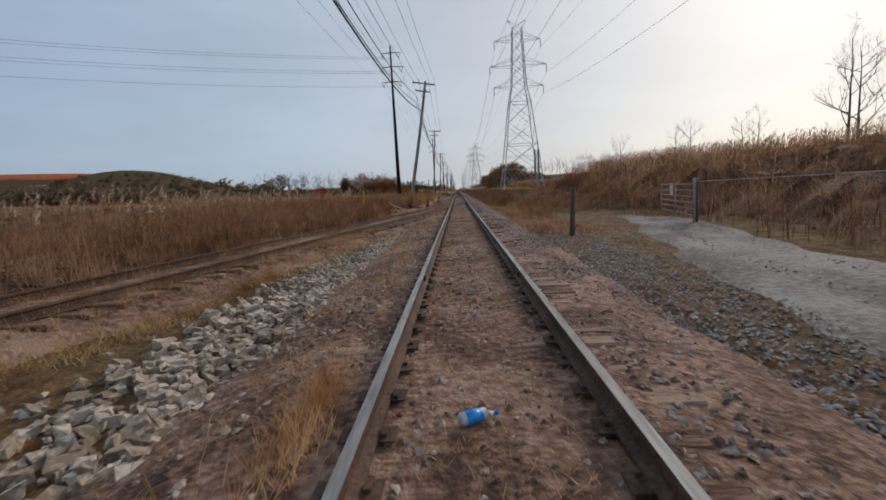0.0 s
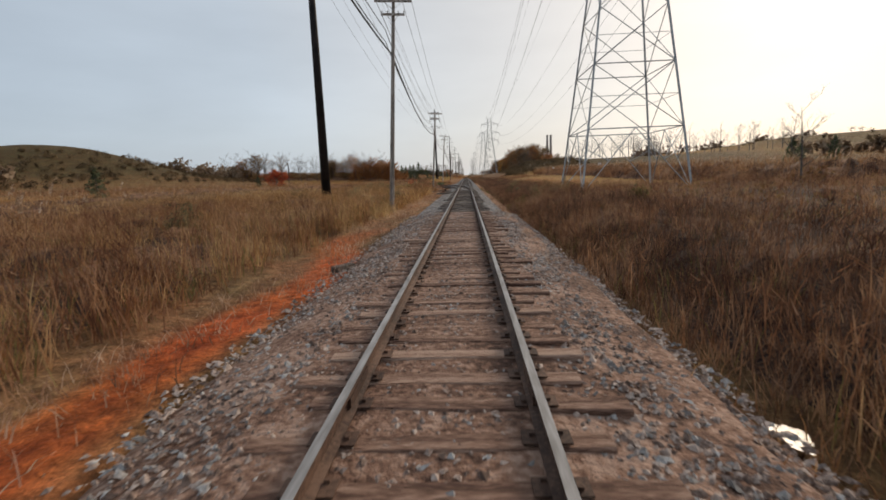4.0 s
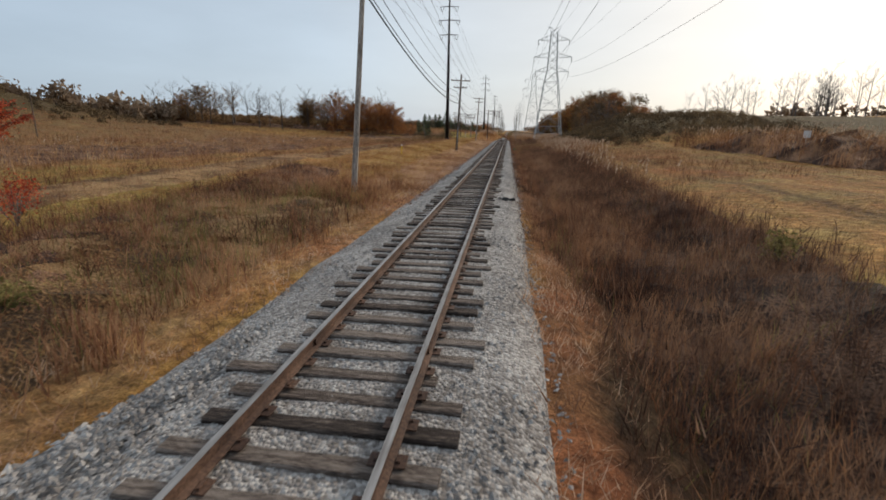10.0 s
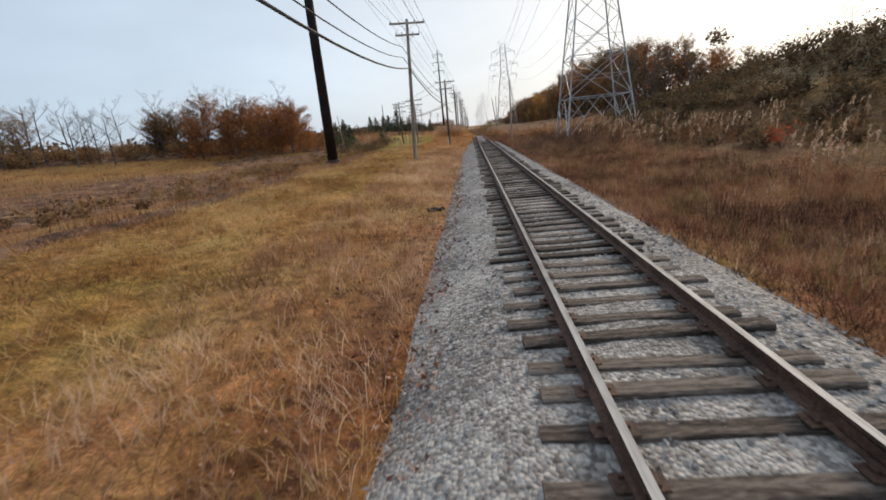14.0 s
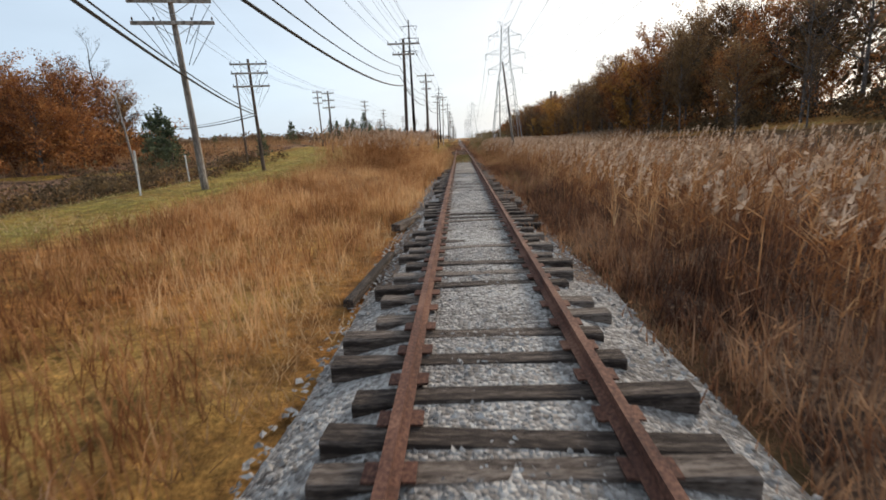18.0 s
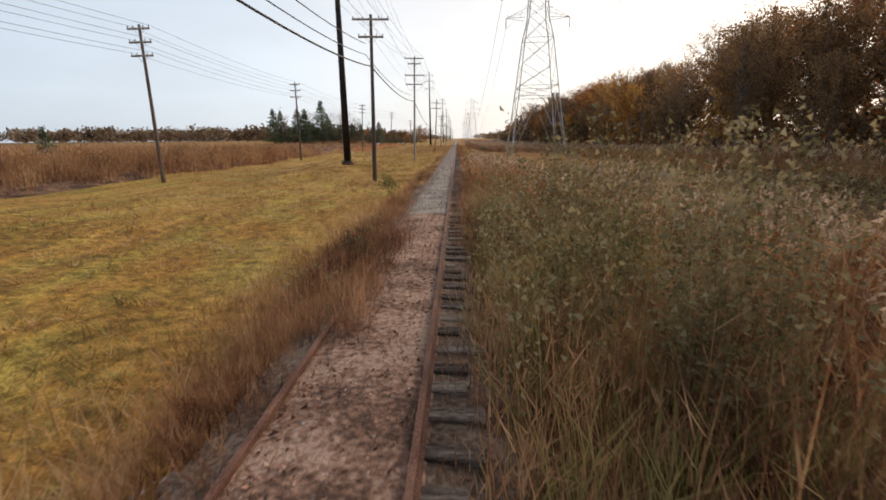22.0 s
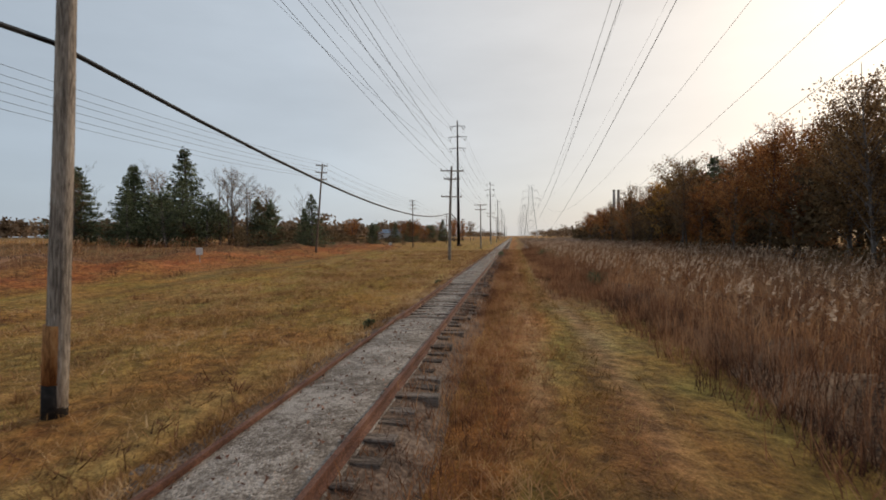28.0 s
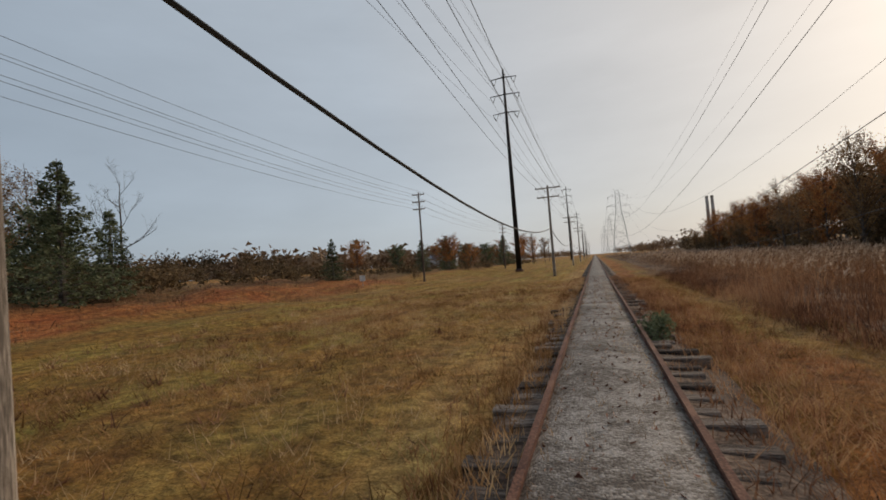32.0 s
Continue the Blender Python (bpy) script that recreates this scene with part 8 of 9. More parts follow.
def limbs(seed, height, trunk, spread, depth=3, start=0.3, forks=7):
    """Trunk and branches; returns the builder and the branch ends."""
    rr = random.Random(seed)
    b = Build()
    pts, rad = [], []
    lean = (rr.uniform(-0.06, 0.06), rr.uniform(-0.06, 0.06))
    for k in range(7):
        u = k / 6
        pts.append(Vector((lean[0] * height * u + rr.uniform(-0.1, 0.1) * u, lean[1] * height * u + rr.uniform(-0.1, 0.1) * u, -0.3 + (height * 0.92 + 0.3) * u)))
        rad.append(trunk * (1 - 0.85 * u))
    b.tube(pts, rad, 6)
    ends = []

    def grow(p, d, length, r, level):
        q1 = p + d * length * 0.5 + Vector((0, 0, length * 0.04))
        q2 = p + d * length + Vector((0, 0, length * 0.14))
        b.tube([p, q1, q2], [r, r * 0.7, r * 0.35], 4 if level > 1 else 3, cap=False)
        ends.append(tuple(q2))
        if level > 1:
            for _ in range(rr.choice((2, 3, 3))):
                u = rr.uniform(0.35, 1.0)
                o = p + (q2 - p) * u
                nd = (d + Vector((rr.uniform(-0.8, 0.8), rr.uniform(-0.8, 0.8), rr.uniform(-0.1, 0.7)))).normalized()
                grow(o, nd, length * rr.uniform(0.45, 0.7), r * 0.5, level - 1)

    for k in range(forks):
        u = start + (1 - start) * (k + rr.random()) / forks
        i = min(5, int(u * 6))
        p = pts[i].lerp(pts[i + 1], u * 6 - i)
        a = k * 2.4 + rr.uniform(-0.5, 0.5)
        d = Vector((math.cos(a), math.sin(a), rr.uniform(0.3, 1.0))).normalized()
        grow(p, d, spread * (1.15 - 0.65 * u) * rr.uniform(0.7, 1.1), trunk * 0.42 * (1.1 - u * 0.7), depth)
    ends.append(tuple(pts[-1]))
    return b, ends


def broadleaf(seed, height, trunk, spread, material, leaves, size, start=0.3, sprays=44):
    """A tree with steep limbs in an oval crown; its leaves hang along the limbs, thick on some and thin on others."""
    rr = random.Random(seed)
    rng = np.random.default_rng(seed)
    b = Build()
    lean = (rr.uniform(-0.05, 0.05), rr.uniform(-0.05, 0.05))

    def stem(u):
        return Vector((lean[0] * height * u + 0.12 * math.sin(u * 5 + seed), lean[1] * height * u + 0.12 * math.sin(u * 4 + seed * 2), -0.3 + (height * 0.97 + 0.3) * u))

    b.tube([stem(k / 7) for k in range(8)], [trunk * (1 - 0.9 * k / 7) for k in range(8)], 6)
    limb = []
    for k in range(sprays):
        u = start + (0.97 - start) * (k + rr.random()) / sprays
        w = (u - start) / (1 - start)
        wide = spread * math.sin(math.pi * (0.16 + 0.8 * w)) ** 0.75 * rr.uniform(0.55, 1.15)
        a = k * 2.4 + rr.uniform(-0.6, 0.6)
        p0 = stem(u * 0.86)
        rise = wide * rr.uniform(0.35, 1.0) + 0.06 * height
        p2 = p0 + Vector((math.cos(a) * wide, math.sin(a) * wide, min(rise, height * 1.02 - p0.z)))
        p1 = p0.lerp(p2, 0.5) + Vector((rr.uniform(-0.25, 0.25), rr.uniform(-0.25, 0.25), 0.12 * wide))
        r = trunk * 0.3 * (1.1 - u)
        b.tube([p0, p1, p2], [r + 0.012, r * 0.6 + 0.01, 0.008], 4, cap=False)
        q = p1.lerp(p2, 0.4)
        b.tube([q, q + Vector((rr.uniform(-0.8, 0.8), rr.uniform(-0.8, 0.8), rr.uniform(0.3, 1.0)))], [0.02, 0.006], 3, cap=False)
        limb.append((p0, p1, p2, rr.uniform(0.25, 1.5) * (wide + 0.5)))
    A = np.array([[tuple(p) for p in q[:3]] for q in limb])
    share = np.array([q[3] for q in limb])
    k = rng.choice(len(limb), leaves, p=share / share.sum())
    t = rng.uniform(0.22, 1.06, leaves)[:, None]
    c = A[k, 0] * (1 - t) ** 2 + 2 * A[k, 1] * t * (1 - t) + A[k, 2] * t ** 2
    c = c + rng.normal(0, 1, (leaves, 3)) * spread * (0.035 + 0.055 * t) * np.array([1, 1, 0.8])
    v, f = leaf_cloud(c, np.full(leaves, 0.02), leaves, size)
    return b.mesh("trunk", M["bark"]), mesh_np("crown", v, f, material)


def bare(seed, height, trunk, spread):
    b, ends = limbs(seed, height, trunk, spread, 3, 0.25, 9)
    rr = random.Random(seed + 5)
    tw = Build()
    for e in ends:
        for _ in range(2):
            d = Vector((rr.uniform(-1, 1), rr.uniform(-1, 1), rr.uniform(0, 1.2))).normalized() * rr.uniform(0.4, 0.9) * spread * 0.25
            tw.tube([e, Vector(e) + d], [0.012, 0.005], 3, cap=False)
    return b.mesh("trunk", M["bark"]), tw.mesh("twig_mass", M["bark"])


def conifer(seed, height, spread):
    """A cone of whorled boughs; each bough is a thin limb with flat sprays of needles that thin out to the tip."""
    rr = random.Random(seed)
    rng = np.random.default_rng(seed)
    b = Build().tube([(0, 0, -0.3), (0.05, 0, height * 0.5), (0, 0.05, height)], [height * 0.018, height * 0.011, 0.02], 6)
    cs = []
    whorls = int(height * 1.7)
    for lay in range(whorls):
        u = (lay + 0.6 * rr.random()) / whorls
        for k in range(7):
            z = height * (0.05 + 0.94 * u) + rr.uniform(-0.3, 0.3)
            if rr.random() < 0.14:
                continue
            a = lay * 0.7 + k * 0.9 + rr.uniform(-0.3, 0.3)
            reach = (spread * (1 - u) ** 0.85 + 0.12) * rr.uniform(0.6, 1.1)
            d = np.array((math.cos(a), math.sin(a), 0.0))
            side = np.array((-d[1], d[0], 0.0))
            rise = rr.uniform(-0.12, 0.1) + 0.35 * u
            tip = d * reach + np.array((0, 0, z + reach * rise))
            b.tube([(0, 0, z), tuple(d * reach * 0.55 + np.array((0, 0, z + reach * (rise * 0.3 - 0.05)))), tuple(tip)], [0.03 * (1 - u) + 0.01, 0.02 * (1 - u) + 0.006, 0.004], 3, cap=False)
            m = int(16 + 22 * reach)
            w = rng.uniform(0.12, 1.04, m) ** 0.8
            fan = 0.36 * reach * np.sin(np.clip(w, 0, 1) * math.pi * 0.86 + 0.25) + 0.08
            q = d * (reach * w)[:, None] + side * (rng.uniform(-1, 1, m) * fan)[:, None]
            q[:, 2] = z + reach * (rise * w * w - 0.06 * w) + rng.normal(0, 0.12, m) - np.abs(rng.normal(0, 0.14, m))
            cs.append(q)
    q = np.concatenate(cs)
    v, f = leaf_cloud(q, np.full(len(q), 0.02), len(q), 0.12, 0.5)
    return b.mesh("trunk", M["bark"]), mesh_np("crown", v, f, M["needle"])


KINDS = {
    "rust": [broadleaf(11 + k, 15, 0.2, 4.4, M["leaf_rust"], 7800, 0.125, 0.06 + 0.07 * k) for k in range(4)],
    "brown": [broadleaf(31 + k, 16, 0.22, 4.5, M["leaf_brown"], 7200, 0.125, 0.08 + 0.07 * k) for k in range(4)],
    "thin": [broadleaf(51 + k, 17, 0.22, 4.0, M["leaf_brown"], 3600, 0.1, 0.3) for k in range(3)],
    "gold": [broadleaf(61, 13, 0.22, 4.0, M["leaf_gold"], 2600, 0.19, 0.08)],
    "red": [broadleaf(71, 8, 0.18, 3.9, M["leaf_red"], 4200, 0.17, 0.03)],
    "bare": [bare(81 + k, 13, 0.2, 4.2) for k in range(2)],
    "fir": [conifer(91 + k, 12, 3.0) for k in range(3)],
    "pine": [broadleaf(101 + k, 12, 0.2, 3.6, M["needle"], 3400, 0.2, 0.1) for k in range(3)],
    "cedar": [conifer(97, 5, 1.7)],
}
SIZE = {"rust": 15, "brown": 16, "thin": 17, "gold": 13, "red": 8, "bare": 13, "fir": 12, "pine": 12, "cedar": 5}
TREE_LABEL = {
    "rust": "oak tree in rusty orange autumn leaf", "brown": "tree in dull brown autumn leaf", "thin": "tall half-bare tree with sparse brown leaves", "gold": "small tree with golden autumn leaves",
    "red": "low tree with scarlet autumn leaves", "bare": "leafless grey tree with fine twigs", "fir": "dark green conifer with drooping boughs", "pine": "ragged dark green pine tree", "cedar": "small dark green cedar"}
TREE_RND = random.Random(21)


def tree(kind, x, y, height, group="", wide=1.0):
    trunk, crown = TREE_RND.choice(KINDS[kind])
    k = height / SIZE[kind]
    root = thing("tree", TREE_LABEL[kind], "tree", Matrix.LocRotScale((x, y, land1(x, y) - 0.05), Euler((0, 0, TREE_RND.uniform(0, 6.28))), (k * wide, k * wide, k)), group)
    part("trunk", trunk, root)
    top = part("twig_mass" if kind == "bare" else "crown", crown, root)
    if kind == "bare":
        top["kind"] = "stuff"


def tree_mass(name, label, rows):
    """Far trees that stand too thick to count, joined: rows of (kind, x, y, height, width)."""
    heap = collections.defaultdict(list)
    for kind, x, y, height, wide in rows:
        k = height / SIZE[kind]
        m = Matrix.LocRotScale((x, y, land1(x, y) - 0.05), Euler((0, 0, TREE_RND.uniform(0, 6.28))), (k * wide, k * wide, k))
        for what, me in zip(("trunks", "crowns"), TREE_RND.choice(KINDS[kind])):
            v = np.empty(len(me.vertices) * 3)
            me.vertices.foreach_get("co", v)
            heap[what, me.materials[0].name].append((v.reshape(-1, 3) @ np.array(m.to_3x3()).T + np.array(m.translation), [tuple(f.vertices) for f in me.polygons], me.materials[0]))
    root = thing(name, label, "trees", kind="stuff")
    for (what, _), pieces in heap.items():
        base, vs, fs = 0, [], collections.defaultdict(list)
        for v, f, _ in pieces:
            vs.append(v)
            for q in f:
                fs[len(q)].append([w + base for w in q])
            base += len(v)
        part(what, mesh_np(what, np.concatenate(vs), [np.array(q) for q in fs.values()], pieces[0][2]), root)


BACK = []
for i, y in enumerate(np.arange(332, 770, 5.2)):
    y = float(y)
    front = float(np.interp(y, [332, 350, 400, 470, 560, 770], [27, 29, 31, 32, 33, 38]))
    hh = float(np.interp(y, [332, 360, 395, 440, 560, 620, 680, 770], [9, 13, 19, 19, 18.5, 18, 16, 12]))
    kinds = ["rust", "rust", "brown", "brown", "thin", "thin", "gold" if y < 640 else "brown"]
    tree(TREE_RND.choice(["thin", "bare", "thin", "rust"] if y < 368 else kinds), front + TREE_RND.uniform(-1.5, 3), y + TREE_RND.uniform(-2, 2), hh * TREE_RND.uniform(0.5, 1.0), "wood beside the railway", TREE_RND.uniform(0.7, 1.05))
    if y < 600 or i % 2:
        tree(TREE_RND.choice(["bare", "thin"] if y < 368 else ["rust", "brown", "rust", "brown", "thin"]), front + TREE_RND.uniform(6, 10), y + TREE_RND.uniform(-2, 2), hh * TREE_RND.uniform(0.75, 1.06), "wood beside the railway", TREE_RND.uniform(0.85, 1.15))
    if y > 362:
        BACK.append((TREE_RND.choice(["thin", "brown", "rust", "bare"]), front + TREE_RND.uniform(13, 20), y, hh * TREE_RND.uniform(0.95, 1.15), 1.0))
tree_mass("woods", "dense brown wood behind the front trees", BACK)
for y in (612, 628, 655):
    tree("fir", 44 + (y - 612) * 0.1, y, 19, "wood beside the railway", 1.5)
for x, y, h in ((-44, 371, 7.5), (-47, 368, 9.5), (-51, 372, 12), (-53, 367, 13), (-57, 373, 13), (-62, 368, 12.5), (-67, 374, 13), (-51, 378, 13.5), (-47, 374, 12), (-60, 380, 13), (-72, 370, 12)):
    tree("rust" if x % 5 else "bare", x, y, h * 1.02, "oaks across the field", 1.15)
tree_mass("woods", "rusty autumn wood across the field", [(TREE_RND.choice(["rust", "rust", "brown", "thin"]), TREE_RND.uniform(-94, -54), TREE_RND.uniform(382, 400), TREE_RND.uniform(9.5, 14.5), 1.15) for k in range(22)])
tree_mass("treeline", "brown and bare autumn treeline across the field", [(TREE_RND.choice(["rust", "bare", "brown", "bare", "thin", "bare"]), -60 - k * 3.5 + TREE_RND.uniform(-2, 2), 384 + TREE_RND.uniform(-8, 12) - k * 0.4, TREE_RND.uniform(14, 19), 1.1) for k in range(30)])
for x, y, h in ((50, 60, 15), (56, 66, 16), (44, 72, 9), (35, 70, 8.5), (28, 80, 8.5), (31, 66, 6.5), (40, 62, 7), (62, 58, 13), (24, 95, 6)):
    tree("bare", x, y, h, "bare trees on the rise")
tree_mass("treeline", "leafless grey treeline past the reed belt", [("bare", 58 + k * 2.3 + TREE_RND.uniform(-2, 2), 326 - k * 0.75 + TREE_RND.uniform(-6, 6), TREE_RND.uniform(9, 13.5), 0.85) for k in range(44)])
tree_mass("treeline", "leafless treeline on a low hill", [("bare", 82 + k * 3.6 + TREE_RND.uniform(-3, 3), 300 + k * 7.2, TREE_RND.uniform(9, 14), 1.0) for k in range(16)])
for k in range(14):
    tree(TREE_RND.choice(["rust", "brown"]), 40 + TREE_RND.uniform(-4, 16), 345 + k * 3 + TREE_RND.uniform(-5, 5), TREE_RND.uniform(7, 10), "oaks on the bank")
tree("red", -64, 219, 6.3, wide=1.5)
tree("cedar", -68, 214, 4.5)
tree("cedar", -56, 130, 5)
for x, y, h, k in ((-51, 578, 17.5, "fir"), (-56, 573, 14, "fir"), (-60, 577, 14.5, "fir"), (-47, 572, 11.5, "fir"), (-36, 578, 8.5, "fir"), (-29, 578, 9.3, "fir"), (-64, 570, 13, "fir"), (-53, 568, 9, "fir"), (-40, 581, 9, "fir"), (-33, 584, 7, "fir"), (-69, 576, 14, "fir"),
                   (-42.5, 578, 14, "thin"), (-37.5, 580, 11, "thin"), (-46, 582, 12, "bare"), (-57, 580, 14, "thin"), (-61, 582, 13, "bare"), (-49, 584, 13, "bare"), (-39.5, 577, 11.5, "bare"), (-34.5, 586, 9.5, "bare"), (-66, 574, 12, "bare"), (-62, 568, 11, "thin"), (-44, 586, 12, "thin"),
                   (-27, 604, 5, "fir"), (-30, 655, 8, "fir"), (-33, 648, 7, "fir"), (-26, 700, 10, "fir"), (-29, 712, 9, "rust"), (-24, 720, 10, "rust"), (-22, 735, 11, "rust"), (-27, 742, 12, "rust"), (-20, 760, 11, "brown")):
    tree(k, x, y, h * (0.93 if k == "fir" else 1.0), "trees past the red bank", 1.55 if k == "fir" else 0.9)
for k in range(14):
    tree("pine", TREE_RND.uniform(-68, -36), TREE_RND.uniform(566, 600), TREE_RND.uniform(4.5, 8.5), "trees past the red bank", 1.1)
for k in range(16):
    tree(TREE_RND.choice(["pine", "brown", "rust"]), TREE_RND.uniform(-50, -26), TREE_RND.uniform(640, 740), TREE_RND.uniform(5, 8), "trees past the red bank", 1.2)
for x, y, h in ((59, 150, 5.2), (62.5, 153, 4.0), (67, 151, 5.0), (-58, 429, 5.5), (-60, 461, 5.5), (-33.5, 369, 7.0), (-36.5, 372, 6.5), (-36, 455, 2.5), (-40, 475, 2.2), (-44, 490, 2.0), (-47, 505, 2.2), (-31.5, 367, 5.6), (-25.5, 376.8, 3.6), (-28, 395.6, 4.2)):
    tree("cedar", x, y, h, "small cedars in the field")


def thicket(name, label, pts, radius, per, size, material, category="bushes"):
    """A rough growth of bushes, too many to count."""
    r = np.asarray(radius)
    c = pts + np.stack([np.zeros(len(pts)), np.zeros(len(pts)), r * 0.55], -1)
    v, f = leaf_cloud(c, r, per * len(pts), size, 0.75)
    thing(name, label, category, kind="stuff", me=mesh_np(name, v, f, material))


def spread_pts(n, x0, x1, y0, y1):
    x, y = RNG.uniform(x0, x1, n), RNG.uniform(y0, y1, n)
    return np.stack([x, y, land(x, y)], -1)


p = spread_pts(900, 18, 50, 244, 345)
thicket("brushy_bank", "dark brown brush covering a steep bank", p, RNG.uniform(0.5, 1.7, len(p)), 100, 0.125, M["brush"])
p = np.concatenate([spread_pts(110, 8.5, 25, 388, 428), spread_pts(46, 7.2, 13, 411, 428)])
thicket("undergrowth", "dark green and brown bushes behind reeds", p, RNG.uniform(0.6, 1.3, len(p)), 220, 0.085, M["brush"])
p = spread_pts(45, 8.5, 22, 390, 428)
thicket("undergrowth", "dark green briars behind reeds", p, RNG.uniform(0.7, 1.4, len(p)), 220, 0.07, M["olive_leaf"])
p = spread_pts(260, 12, 20, 254, 335)
thicket("brushy_bank", "dark brown brush at the foot of a steep bank", p, RNG.uniform(0.4, 1.1, len(p)), 90, 0.13, M["brush"])
p = spread_pts(420, 31, 44, 352, 620)
p[:, 2] += RNG.uniform(0, 4.0, len(p)) * np.clip((p[:, 0] - 31) / 5, 0.1, 1)
thicket("undergrowth", "rusty saplings filling the edge of a wood", p, RNG.uniform(0.9, 2.0, len(p)), 130, 0.12, M["leaf_rust"])
# filler clumps, added to close sky gaps and darken the wood's inside
p = spread_pts(620, 33, 50, 350, 650)
p[:, 2] += RNG.uniform(0, 9.0, len(p))
thicket("undergrowth", "dark leafy filler inside a wood", p, RNG.uniform(1.6, 3.2, len(p)), 90, 0.3, M["brush"])
p = spread_pts(420, 31, 42, 335, 560)
thicket("undergrowth", "dark undergrowth at the edge of a wood", p, RNG.uniform(1.0, 2.2, len(p)), 120, 0.15, M["brush"])
p = spread_pts(260, 34, 44, 560, 780)
p[:, 2] += RNG.uniform(0, 5.0, len(p))
thicket("undergrowth", "dark undergrowth at the foot of a wood", p, RNG.uniform(1.2, 2.4, len(p)), 60, 0.34, M["brush"])
p = spread_pts(230, -76, -31, 570, 612)
p[:, 2] += RNG.uniform(0, 2.5, len(p)) * np.clip((-32 - p[:, 0]) / 8, 0, 1)
thicket("undergrowth", "dark brown brush under conifers", p, RNG.uniform(0.9, 2.0, len(p)), 130, 0.17, M["brush"])
p = spread_pts(170, -48, -24, 605, 780)
thicket("undergrowth", "low dark scrub along the far field", p, RNG.uniform(0.7, 1.7, len(p)), 110, 0.15, M["brush"])
p = np.concatenate([spread_pts(520, -190, -120, 140, 340), spread_pts(120, 150, 280, 270, 420)])
p = p[(p[:, 2] < 17) & ~((p[:, 0] < -184) & (p[:, 2] > 11))]
thicket("hill_scrub", "dark scrub scattered over low hills", p, RNG.uniform(0.8, 2.0, len(p)), 80, 0.26, M["brush"])
p = spread_pts(140, 12, 48, 20, 110)
thicket("undergrowth", "rust-brown scrub on the rise", p, RNG.uniform(0.6, 1.2, len(p)), 50, 0.11, M["leaf_brown"])
p = spread_pts(420, -172, -52, 376, 398)
p[:, 2] += RNG.uniform(0, 3.0, len(p))
thicket("undergrowth", "brown scrub under a treeline", p, RNG.uniform(1.0, 2.4, len(p)), 110, 0.24, M["leaf_brown"])
p = spread_pts(170, -76, -38, 362, 384)
thicket("undergrowth", "rusty scrub under oak trees", p + np.array([0, 0, 1]) * RNG.uniform(0, 3.5, (len(p), 1)), RNG.uniform(0.9, 2.2, len(p)), 80, 0.17, M["leaf_rust"])


p = spread_pts(260, -34, -20, 262, 372)
thicket("undergrowth", "brown scrub at the foot of the meadow", p, RNG.uniform(0.4, 1.1, len(p)), 60, 0.12, M["leaf_brown"])
p = spread_pts(110, -52, -26, 425, 486)
p[:, 2] += RNG.uniform(0, 1.0, len(p))
thicket("undergrowth", "brown and olive bushes among reeds on a bank", p, RNG.uniform(0.7, 1.5, len(p)), 150, 0.09, M["leaf_brown"])
p = spread_pts(60, -30, -21, 335, 366)
thicket("undergrowth", "dark shrubs at the foot of the meadow", p, RNG.uniform(0.8, 1.9, len(p)), 120, 0.12, M["brush"])


def bush(x, y, r, material, label, leaves=700, size=0.05):
    z = land1(x, y)
    cs = [(random.uniform(-r, r) * 0.5, random.uniform(-r, r) * 0.5, r * random.uniform(0.4, 1.1)) for _ in range(7)]
    v, f = leaf_cloud(cs, np.full(7, r * 0.55), leaves, size)
    root = thing("bush", label, "bush", (x, y, z))
    part("foliage", mesh_np("foliage", v, f, material), root)
    for c in cs:
        part("stem", Build().tube([(0, 0, -0.1), c], [0.02, 0.008], 4, cap=False).mesh("stem", M["bark"]), root)


n = 4500
p = np.stack([rnd(-0.66, 0.66, n), 392 + 70 * RNG.random(n) ** 1.8, np.full(n, -0.07)], -1)
v, f = leaf_cloud(p, np.full(n, 0.01), n, 0.035, 0.5)
thing("leaf_litter", "reddish dead leaves strewn between rusty rails", "leaf litter", kind="stuff", me=mesh_np("leaf_litter", v, f, M["litter"]))
n = 9000
p = scatter(n, 184, 275, -4.2, -2.2, 0.3)
p[:, 2] = np.maximum(p[:, 2], np.interp(p[:, 0], [-3.2, -2.7, -2.0], [-0.75, -0.58, -0.36]))
p[:, 2] += 0.05
v, f = leaf_cloud(p, np.full(n, 0.02), n, 0.04, 0.5)
thing("leaf_litter", "curled reddish dead leaves along the ballast edge", "leaf litter", kind="stuff", me=mesh_np("leaf_litter", v, f, M["litter"]))

